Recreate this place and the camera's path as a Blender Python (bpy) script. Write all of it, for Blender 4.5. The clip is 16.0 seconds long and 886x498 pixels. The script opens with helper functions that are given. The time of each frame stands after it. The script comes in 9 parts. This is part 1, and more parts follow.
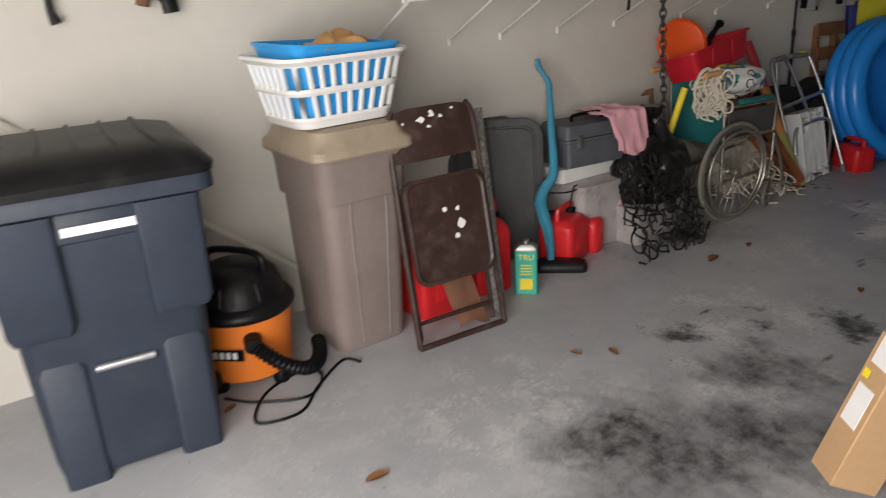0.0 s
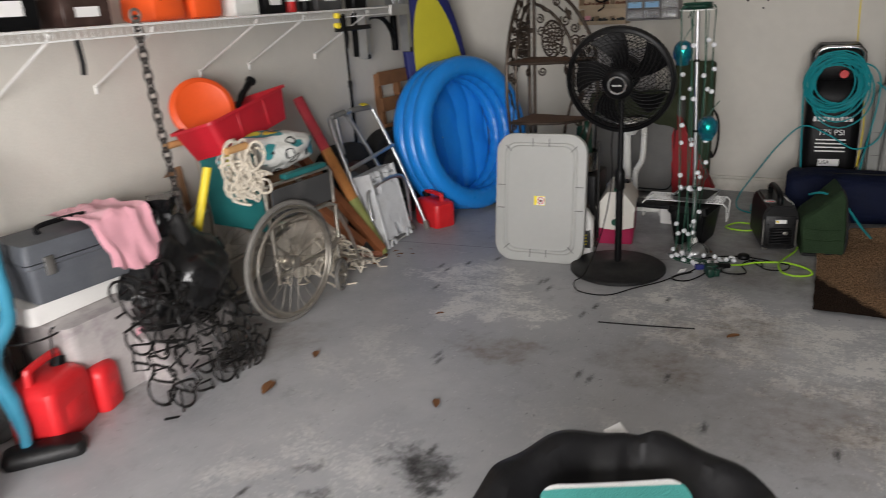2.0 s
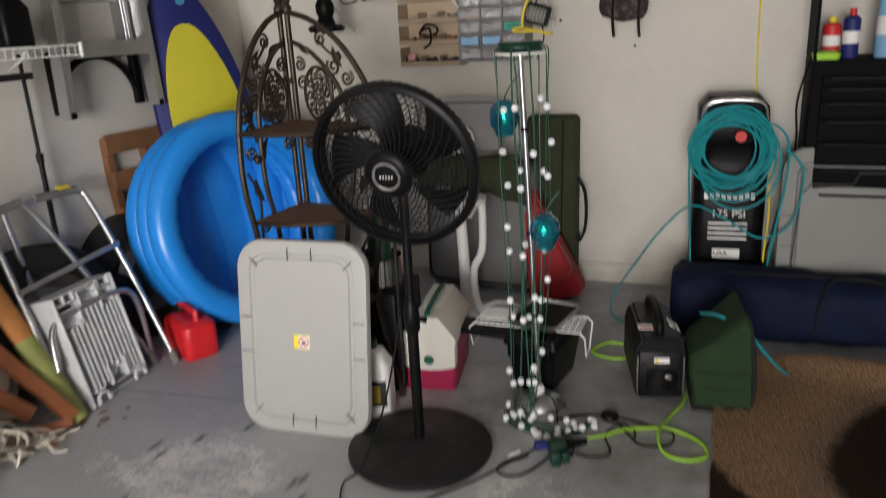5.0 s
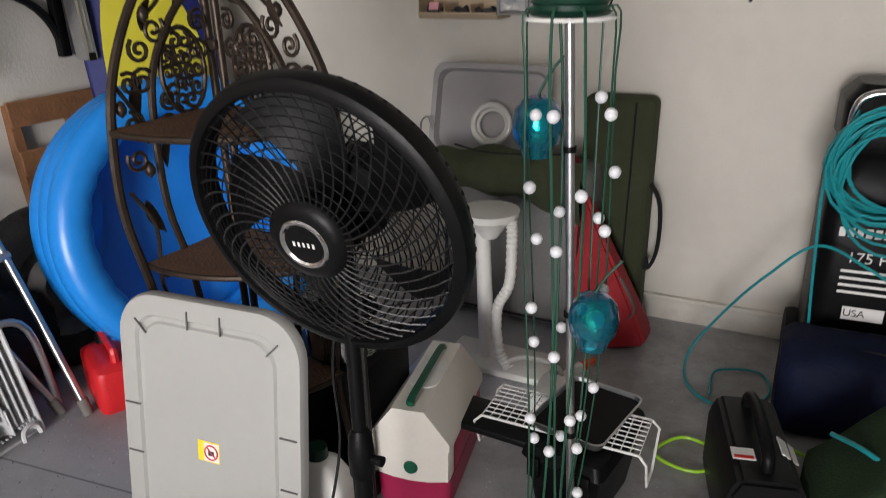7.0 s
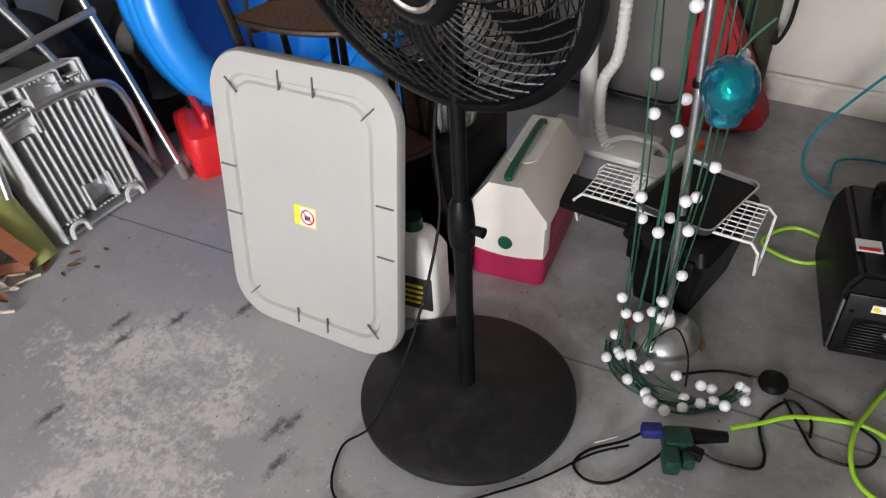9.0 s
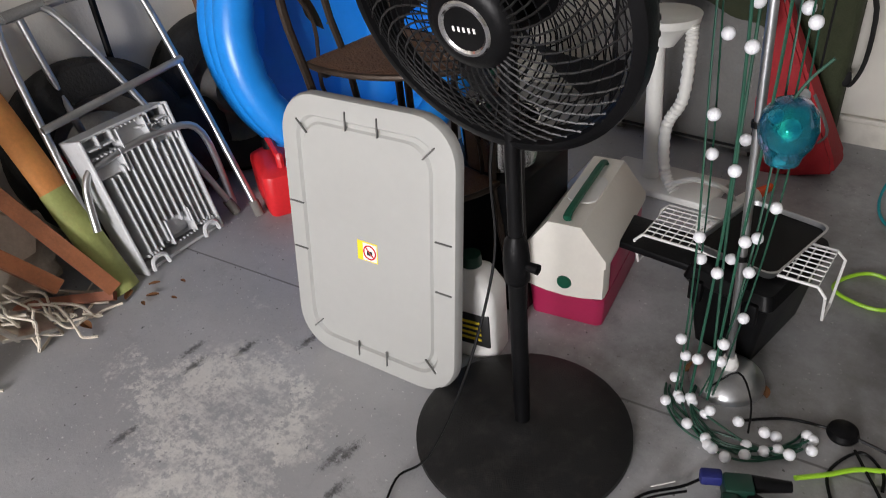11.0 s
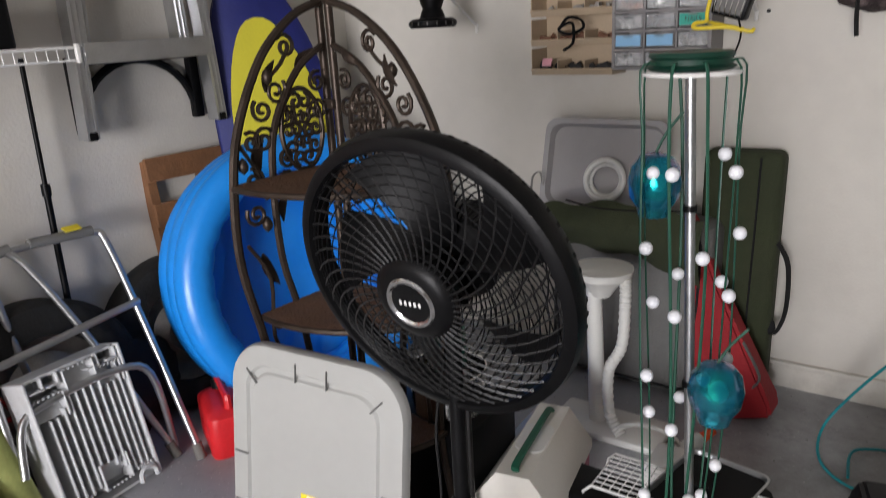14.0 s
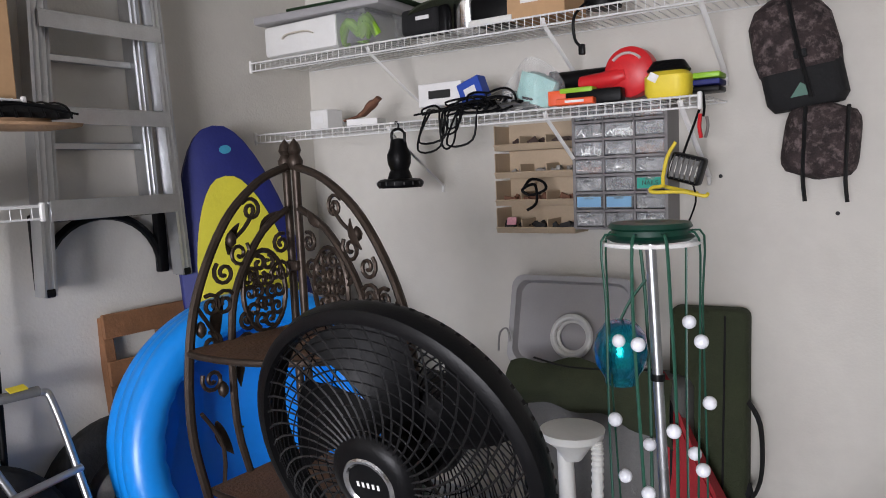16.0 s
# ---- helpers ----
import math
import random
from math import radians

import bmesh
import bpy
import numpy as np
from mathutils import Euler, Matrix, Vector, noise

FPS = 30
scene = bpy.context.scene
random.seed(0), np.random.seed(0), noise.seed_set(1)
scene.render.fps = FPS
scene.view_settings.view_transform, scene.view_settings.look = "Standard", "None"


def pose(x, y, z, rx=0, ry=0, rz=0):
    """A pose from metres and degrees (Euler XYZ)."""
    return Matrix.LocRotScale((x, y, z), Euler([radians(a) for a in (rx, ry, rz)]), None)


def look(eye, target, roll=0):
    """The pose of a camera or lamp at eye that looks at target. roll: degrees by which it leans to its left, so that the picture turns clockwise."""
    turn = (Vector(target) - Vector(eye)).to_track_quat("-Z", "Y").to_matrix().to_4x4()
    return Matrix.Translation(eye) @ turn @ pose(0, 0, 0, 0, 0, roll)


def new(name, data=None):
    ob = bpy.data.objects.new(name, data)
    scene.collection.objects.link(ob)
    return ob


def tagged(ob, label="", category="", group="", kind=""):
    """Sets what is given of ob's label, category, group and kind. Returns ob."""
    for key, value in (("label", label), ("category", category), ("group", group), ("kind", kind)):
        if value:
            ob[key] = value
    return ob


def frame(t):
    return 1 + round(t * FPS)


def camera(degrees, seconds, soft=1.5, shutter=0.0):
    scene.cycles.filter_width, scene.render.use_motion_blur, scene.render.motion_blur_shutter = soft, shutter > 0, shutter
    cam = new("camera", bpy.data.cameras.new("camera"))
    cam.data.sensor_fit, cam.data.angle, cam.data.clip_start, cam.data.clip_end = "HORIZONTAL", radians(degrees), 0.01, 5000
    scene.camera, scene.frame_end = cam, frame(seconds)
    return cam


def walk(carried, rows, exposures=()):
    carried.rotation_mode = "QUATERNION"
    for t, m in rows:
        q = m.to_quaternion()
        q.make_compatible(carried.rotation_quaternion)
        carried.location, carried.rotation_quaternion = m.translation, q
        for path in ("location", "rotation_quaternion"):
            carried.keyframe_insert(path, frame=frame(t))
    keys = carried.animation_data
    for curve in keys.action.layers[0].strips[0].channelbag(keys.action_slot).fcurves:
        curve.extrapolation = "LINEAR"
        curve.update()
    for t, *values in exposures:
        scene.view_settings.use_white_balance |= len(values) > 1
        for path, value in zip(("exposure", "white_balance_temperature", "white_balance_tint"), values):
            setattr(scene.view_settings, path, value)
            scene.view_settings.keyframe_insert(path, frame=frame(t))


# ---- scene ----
cam = camera(62.8, 16.0, soft=0.5, shutter=0.5)
# seconds, eye, target, roll
PATH = [
    (0.0, (0.378, 0.723, 1.447), (-1.164, 1.785, 0.743), -3.1),
    (0.5, (0.236, 0.961, 1.45), (-1.225, 2.141, 0.762), -3.3),
    (1.0, (0.244, 1.256, 1.463), (-1.111, 2.563, 0.79), -3.4),
    (1.5, (0.204, 1.6, 1.427), (-0.911, 3.124, 0.768), -2.9),
    (2.0, (0.147, 1.929, 1.428), (-0.744, 3.597, 0.775), -3.3),
    (2.5, (0.234, 2.206, 1.431), (-0.618, 3.884, 0.755), -3.6),
    (3.0, (0.253, 2.486, 1.417), (-0.525, 4.18, 0.691), -3.9),
    (3.5, (0.181, 2.794, 1.408), (-0.515, 4.501, 0.634), -4.0),
    (4.0, (0.25, 3.06, 1.385), (-0.485, 4.749, 0.607), -4.2),
    (4.5, (0.284, 3.293, 1.39), (-0.46, 5.008, 0.678), -3.6),
    (5.0, (0.179, 3.571, 1.414), (-0.529, 5.343, 0.815), -3.0),
    (5.2, (0.141, 3.701, 1.436), (-0.577, 5.487, 0.894), -2.9),
    (7.3, (-0.057, 4.647, 1.393), (-0.903, 6.251, 0.55), -1.7),
    (7.5, (-0.058, 4.664, 1.378), (-0.892, 6.23, 0.455), -1.7),
    (8.0, (-0.108, 4.654, 1.355), (-0.937, 6.121, 0.277), -2.6),
    (8.5, (-0.121, 4.658, 1.325), (-0.981, 6.026, 0.147), -3.2),
    (9.0, (-0.137, 4.634, 1.321), (-1.033, 5.922, 0.081), -3.4),
    (9.2, (-0.131, 4.63, 1.321), (-1.034, 5.898, 0.065), -3.3),
    (11.3, (-0.091, 4.619, 1.33), (-1.199, 5.878, 0.24), -5.9),
    (11.5, (-0.09, 4.617, 1.334), (-1.201, 5.898, 0.274), -5.6),
    (12.0, (-0.084, 4.613, 1.343), (-1.191, 5.944, 0.342), -4.8),
    (12.5, (-0.08, 4.611, 1.347), (-1.174, 5.987, 0.393), -4.2),
    (13.0, (-0.076, 4.612, 1.354), (-1.165, 6.031, 0.46), -3.7),
    (13.5, (-0.073, 4.61, 1.378), (-1.172, 6.101, 0.624), -3.3),
    (14.0, (-0.068, 4.618, 1.41), (-1.183, 6.168, 0.813), -3.2),
    (14.5, (-0.071, 4.634, 1.427), (-1.183, 6.234, 0.977), -2.9),
    (15.0, (-0.073, 4.648, 1.44), (-1.161, 6.291, 1.097), -2.6),
    (15.5, (-0.075, 4.656, 1.442), (-1.149, 6.322, 1.179), -2.4),
    (16.0, (-0.077, 4.655, 1.443), (-1.152, 6.329, 1.233), -2.5),
]
# seconds, stops, kelvin, tint: the clip's camera opens up as it goes in
EXPOSURES = [(0.0, -0.85, 7000, 13), (0.5, -0.24, 7300, 13), (1.0, -0.26, 7200, 13), (1.5, -0.05, 6950, 12), (2.0, 0.26, 6750, 12), (2.5, 0.46, 6650, 11), (3.5, 0.60, 6750, 12.5), (4.2, 0.74, 6750, 12.5), (5.2, 0.58, 6900, 13), (7.3, 0.78, 6750, 14), (9.0, 1.04, 6650, 14), (11.5, 0.86, 6650, 14), (13.0, 0.74, 6700, 14), (14.3, 0.82, 6500, 15), (16.0, 0.82, 6250, 16)]
walk(cam, [(t, look(eye, target, roll)) for t, eye, target, roll in PATH], EXPOSURES)

# ---- world, sun, daylight at the open garage door ----
world = bpy.data.worlds.new("overcast_sky")
scene.world = world
world.use_nodes = True
wn = world.node_tree
sky = wn.nodes.new("ShaderNodeTexSky")
sky.sky_type, sky.sun_disc = "NISHITA", False
sky.sun_elevation, sky.sun_rotation = radians(50), radians(102)
wn.links.new(sky.outputs[0], wn.nodes["Background"].inputs[0])
wn.nodes["Background"].inputs[1].default_value = 0.12
sun = new("sun", bpy.data.lights.new("sun", "SUN"))
sun.data.energy, sun.data.angle, sun.data.color = 1.0, radians(12), (1.0, 0.96, 0.9)
sun.matrix_world = look((14, -3, 17), (0, 0, 0))
sky_fill = new("door_daylight", bpy.data.lights.new("door_daylight", "AREA"))
sky_fill.data.shape, sky_fill.data.size, sky_fill.data.size_y = "RECTANGLE", 2.3, 1.8
sky_fill.data.energy, sky_fill.data.color = 250, (0.985, 0.985, 1.0)
sky_fill.matrix_world = look((0.35, -0.3, 1.2), (-2.9, 2.95, -0.55))

# ---- materials ----
MATS = {}


def node_kit(name):
    m = bpy.data.materials.new(name)
    m.use_nodes = True
    nt = m.node_tree
    return m, nt, nt.nodes["Principled BSDF"]


def mat(name, col, rough=0.5, metal=0.0, vary=0.12, scale=9.0, bump=0.0, bscale=60.0, dirt=0.0, dirtcol=(0.09, 0.075, 0.06), coat=0.0, trans=0.0, sheen=0.0, dscale=5.0, spec=0.5):
    """A surface with broad and fine variation, dirt blotches with shapes of their own, and relief."""
    if name in MATS:
        return MATS[name]
    m, nt, p = node_kit(name)
    n, l = nt.nodes.new, nt.links.new
    tc = n("ShaderNodeTexCoord")
    a = n("ShaderNodeTexNoise"); a.inputs["Scale"].default_value = scale; a.inputs["Detail"].default_value = 6
    b = n("ShaderNodeTexNoise"); b.inputs["Scale"].default_value = scale * 11; b.inputs["Detail"].default_value = 3
    l(tc.outputs["Object"], a.inputs["Vector"]); l(tc.outputs["Object"], b.inputs["Vector"])
    mx = n("ShaderNodeMix"); mx.data_type = "FLOAT"; mx.inputs[0].default_value = 0.35
    l(a.outputs[0], mx.inputs[2]); l(b.outputs[0], mx.inputs[3])
    ramp = n("ShaderNodeValToRGB")
    ramp.color_ramp.elements[0].position, ramp.color_ramp.elements[1].position = 0.3, 0.7
    ramp.color_ramp.elements[0].color = (*[c * (1 - vary) for c in col], 1)
    ramp.color_ramp.elements[1].color = (*[min(1, c * (1 + vary)) for c in col], 1)
    l(mx.outputs[0], ramp.inputs[0])
    out = ramp.outputs[0]
    if dirt:
        d = n("ShaderNodeTexNoise"); d.inputs["Scale"].default_value = dscale; d.inputs["Detail"].default_value = 9; d.inputs["Roughness"].default_value = 0.7
        l(tc.outputs["Object"], d.inputs["Vector"])
        dr = n("ShaderNodeMapRange"); dr.inputs[1].default_value, dr.inputs[2].default_value, dr.inputs[4].default_value = 0.5, 0.72, dirt
        l(d.outputs[0], dr.inputs[0])
        dm = n("ShaderNodeMix"); dm.data_type = "RGBA"; dm.inputs[7].default_value = (*dirtcol, 1)
        l(dr.outputs[0], dm.inputs[0]); l(out, dm.inputs[6])
        out = dm.outputs[2]
    l(out, p.inputs["Base Color"])
    rr = n("ShaderNodeMapRange"); rr.inputs[3].default_value, rr.inputs[4].default_value = max(0.02, rough - 0.1), min(1, rough + 0.12)
    l(mx.outputs[0], rr.inputs[0]); l(rr.outputs[0], p.inputs["Roughness"])
    p.inputs["Metallic"].default_value = metal
    p.inputs["Coat Weight"].default_value = coat
    p.inputs["Transmission Weight"].default_value = trans
    p.inputs["Specular IOR Level"].default_value = spec
    p.inputs["Sheen Weight"].default_value = sheen
    if bump:
        bt = n("ShaderNodeTexNoise"); bt.inputs["Scale"].default_value = bscale; bt.inputs["Detail"].default_value = 4
        l(tc.outputs["Object"], bt.inputs["Vector"])
        bp = n("ShaderNodeBump"); bp.inputs["Strength"].default_value = bump; bp.inputs["Distance"].default_value = 0.01
        l(bt.outputs[0], bp.inputs["Height"]); l(bp.outputs[0], p.inputs["Normal"])
    MATS[name] = m
    return m


def ring(nt, vec, x, y, r0, r1, warp):
    """1 inside a blot at (x, y) with a ragged rim, 0 outside."""
    n, l = nt.nodes.new, nt.links.new
    sx = n("ShaderNodeVectorMath"); sx.operation = "DISTANCE"
    sx.inputs[1].default_value = (x, y, 0)
    l(vec, sx.inputs[0])
    ad = n("ShaderNodeMath"); ad.operation = "ADD"
    l(sx.outputs["Value"], ad.inputs[0]); l(warp, ad.inputs[1])
    mr = n("ShaderNodeMapRange")
    mr.inputs[1].default_value, mr.inputs[2].default_value, mr.inputs[3].default_value, mr.inputs[4].default_value = r0, r1, 1, 0
    l(ad.outputs[0], mr.inputs[0])
    return mr.outputs[0]


SMEARS = [(-0.72, 5.06), (-1.07, 5.27), (-1.05, 5.3), (-1.56, 5.02), (-1.3, 5.63), (-1.33, 5.6), (-1.42, 5.52), (-1.62, 5.28), (-1.68, 5.32), (-1.55, 5.4), (-0.9, 3.73), (-0.55, 4.38), (-0.6, 4.4), (-0.28, 4.5), (-1.2, 4.35), (-1.17, 4.3), (-0.42, 5.25), (-1.0, 5.2), (-0.1, 4.2), (-0.75, 4.95), (-0.8, 3.3), (-1.35, 3.3), (0.3, 4.2)]


def floor_material():
    m, nt, p = node_kit("painted_concrete_floor")
    n, l = nt.nodes.new, nt.links.new
    tc = n("ShaderNodeTexCoord")
    pos = tc.outputs["Object"]

    def nz(s, detail=8, rough=0.6):
        t = n("ShaderNodeTexNoise"); t.inputs["Scale"].default_value, t.inputs["Detail"].default_value, t.inputs["Roughness"].default_value = s, detail, rough
        l(pos, t.inputs["Vector"])
        return t.outputs[0]

    def rng(v, a, b, c=0.0, d=1.0):
        t = n("ShaderNodeMapRange"); t.inputs[1].default_value, t.inputs[2].default_value, t.inputs[3].default_value, t.inputs[4].default_value = a, b, c, d
        l(v, t.inputs[0])
        return t.outputs[0]

    def mul(a, b):
        t = n("ShaderNodeMath"); t.operation = "MULTIPLY"
        l(a, t.inputs[0]); l(b, t.inputs[1])
        return t.outputs[0]

    def mx(a, b):
        t = n("ShaderNodeMath"); t.operation = "MAXIMUM"
        l(a, t.inputs[0]); l(b, t.inputs[1])
        return t.outputs[0]

    def blend(fac, a, col):
        t = n("ShaderNodeMix"); t.data_type = "RGBA"; t.inputs[7].default_value = (*col, 1)
        l(fac, t.inputs[0]); l(a, t.inputs[6])
        return t.outputs[2]

    base = n("ShaderNodeValToRGB")
    base.color_ramp.elements[0].position, base.color_ramp.elements[1].position = 0.35, 0.68
    base.color_ramp.elements[0].color, base.color_ramp.elements[1].color = (0.345, 0.352, 0.368, 1), (0.47, 0.474, 0.484, 1)
    l(nz(1.6, 10, 0.65), base.inputs[0])
    col = base.outputs[0]
    warp = rng(nz(3.2, 10, 0.72), 0.2, 0.8, -0.3, 0.3)
    warp2 = rng(nz(4.5, 9, 0.72), 0.2, 0.8, -0.28, 0.28)
    fine = nz(19, 8, 0.7)
    fleck = nz(52, 10, 0.8)
    mp = n("ShaderNodeMapping"); mp.inputs["Rotation"].default_value = (0, 0, radians(28)); mp.inputs["Scale"].default_value = (5.0, 26.0, 1)
    l(pos, mp.inputs[0])
    st = n("ShaderNodeTexNoise"); st.inputs["Scale"].default_value, st.inputs["Detail"].default_value, st.inputs["Roughness"].default_value = 1.0, 14, 0.8
    l(mp.outputs[0], st.inputs["Vector"])
    # paint worn off to pale cement
    worn = None
    for x, y, r, k in ((-1.25, 4.9, 0.26, 1), (-1.45, 5.25, 0.3, 1), (-0.3, 5.15, 0.4, 0.9), (0.05, 5.0, 0.4, 1), (0.4, 4.8, 0.45, 0.9), (-0.75, 2.9, 0.5, 0.45), (-1.3, 2.2, 0.6, 0.5), (-1.5, 1.5, 0.6, 0.4), (-1.2, 3.4, 0.5, 0.5), (-0.3, 3.9, 0.5, 0.5), (0.7, 4.4, 0.5, 0.9), (-1.5, 4.2, 0.4, 0.45), (-1.0, 4.9, 0.2, 0.9)):
        v = rng(ring(nt, pos, x, y, r * 0.55, r * 1.25, warp), 0, 1, 0, k)
        worn = v if worn is None else mx(worn, v)
    def madd(a, k, c):
        t = n("ShaderNodeMath"); t.operation = "MULTIPLY_ADD"; t.inputs[1].default_value = k
        l(a, t.inputs[0]); l(c, t.inputs[2])
        return t.outputs[0]

    cloud = nz(5.5, 14, 0.74)
    scuff = madd(st.outputs[0], 0.32, madd(cloud, 0.3, madd(fleck, 0.45, rng(worn, 0, 1, 0, 0.16))))
    col = blend(rng(scuff, 0.645, 0.72, 0.0, 0.85), col, (0.64, 0.635, 0.615))
    col = blend(mul(rng(madd(fleck, 0.6, cloud), 0.8, 0.86), rng(worn, 0.3, 0.75, 0.0, 0.85)), col, (0.72, 0.71, 0.68))
    col = blend(mul(rng(nz(11, 12, 0.8), 0.53, 0.66, 0, 0.5), rng(nz(1.9, 4, 0.5), 0.42, 0.62)), col, (0.17, 0.17, 0.172))
    col = blend(rng(nz(26, 8, 0.75), 0.63, 0.68, 0, 0.7), col, (0.6, 0.59, 0.57))
    col = blend(mul(rng(nz(150, 3, 0.7), 0.58, 0.7, 0, 0.5), rng(nz(2.3, 6, 0.6), 0.4, 0.65)), col, (0.12, 0.12, 0.122))
    col = blend(rng(nz(95, 2, 0.5), 0.69, 0.71, 0, 0.8), col, (0.7, 0.7, 0.69))
    col = blend(rng(nz(60, 2, 0.5), 0.72, 0.735, 0, 0.85), col, (0.04, 0.038, 0.036))
    # trodden dirt between the stand and the generator, plus the dimmer light there as colour
    grime_shade = None
    for x, y, r in ((0.0, 6.3, 0.55), (-0.35, 6.5, 0.5), (0.05, 5.75, 0.4), (-0.45, 6.0, 0.35), (-0.1, 6.9, 0.5)):
        v = ring(nt, pos, x, y, r * 0.3, r * 1.2, warp)
        grime_shade = v if grime_shade is None else mx(grime_shade, v)
    col = blend(mul(grime_shade, rng(cloud, 0.35, 0.6, 0.35, 0.8)), col, (0.15, 0.142, 0.132))
    # earthy and oily blots
    brown = None
    for x, y, r in ((-0.99, 4.47, 0.12), (-0.1, 4.95, 0.28), (0.25, 4.35, 0.3), (-2.1, 4.2, 0.3), (-2.35, 3.6, 0.3), (-0.3, 4.6, 0.2)):
        v = ring(nt, pos, x, y, r * 0.2, r * 1.3, warp)
        brown = v if brown is None else mx(brown, v)
    col = blend(mul(brown, rng(fine, 0.35, 0.65, 0.15, 0.75)), col, (0.2, 0.155, 0.115))
    oil = None
    for x, y, r in ((-0.82, 2.36, 0.42), (-0.95, 2.3, 0.3), (-0.7, 2.64, 0.3), (-0.86, 3.02, 0.24), (-0.68, 2.5, 0.3), (-1.28, 3.05, 0.1), (-1.15, 3.4, 0.09), (-0.9, 3.6, 0.1)):
        v = ring(nt, pos, x, y, r * 0.1, r * 1.15, warp2)
        oil = v if oil is None else mx(oil, v)
    col = blend(mul(oil, rng(fine, 0.3, 0.62, 0.5, 0.97)), col, (0.028, 0.027, 0.027))
    col = blend(rng(nz(6.5, 11, 0.8), 0.655, 0.7, 0, 0.8), col, (0.06, 0.058, 0.057))
    # tyre and shoe smears
    smear = None
    warp3 = rng(nz(70, 9, 0.85), 0.2, 0.8, -0.07, 0.07)
    ca, sa = math.cos(radians(88.8)), math.sin(radians(88.8))
    along = n("ShaderNodeMapping"); along.inputs["Rotation"].default_value = (0, 0, radians(-88.8)); along.inputs["Scale"].default_value = (1, 1, 1)
    l(pos, along.inputs[0])
    squash = n("ShaderNodeVectorMath"); squash.operation = "MULTIPLY"; squash.inputs[1].default_value = (1, 3.2, 0)
    l(along.outputs[0], squash.inputs[0])
    for x, y in SMEARS:
        v = ring(nt, squash.outputs[0], x * ca + y * sa, 3.2 * (y * ca - x * sa), 0.012, 0.05, warp3)
        smear = v if smear is None else mx(smear, v)
    col = blend(mul(smear, rng(fine, 0.3, 0.6, 0.5, 0.95)), col, (0.045, 0.044, 0.043))
    # saw-cut joint across the slab
    sx = n("ShaderNodeSeparateXYZ"); l(pos, sx.inputs[0])
    ln = n("ShaderNodeMath"); ln.operation = "MULTIPLY_ADD"; ln.inputs[1].default_value, ln.inputs[2].default_value = -0.11, -5.86
    l(sx.outputs[0], ln.inputs[0])
    ad = n("ShaderNodeMath"); ad.operation = "ADD"; l(ln.outputs[0], ad.inputs[0]); l(sx.outputs[1], ad.inputs[1])
    ab = n("ShaderNodeMath"); ab.operation = "ABSOLUTE"; l(ad.outputs[0], ab.inputs[0])
    col = blend(rng(ab.outputs[0], 0.002, 0.0045, 0.75, 0.0), col, (0.09, 0.088, 0.085))
    l(col, p.inputs["Base Color"])
    l(rng(fine, 0.3, 0.7, 0.34, 0.62), p.inputs["Roughness"])
    bp = n("ShaderNodeBump"); bp.inputs["Strength"].default_value, bp.inputs["Distance"].default_value = 0.25, 0.004
    l(nz(45, 6, 0.7), bp.inputs["Height"]); l(bp.outputs[0], p.inputs["Normal"])
    return m


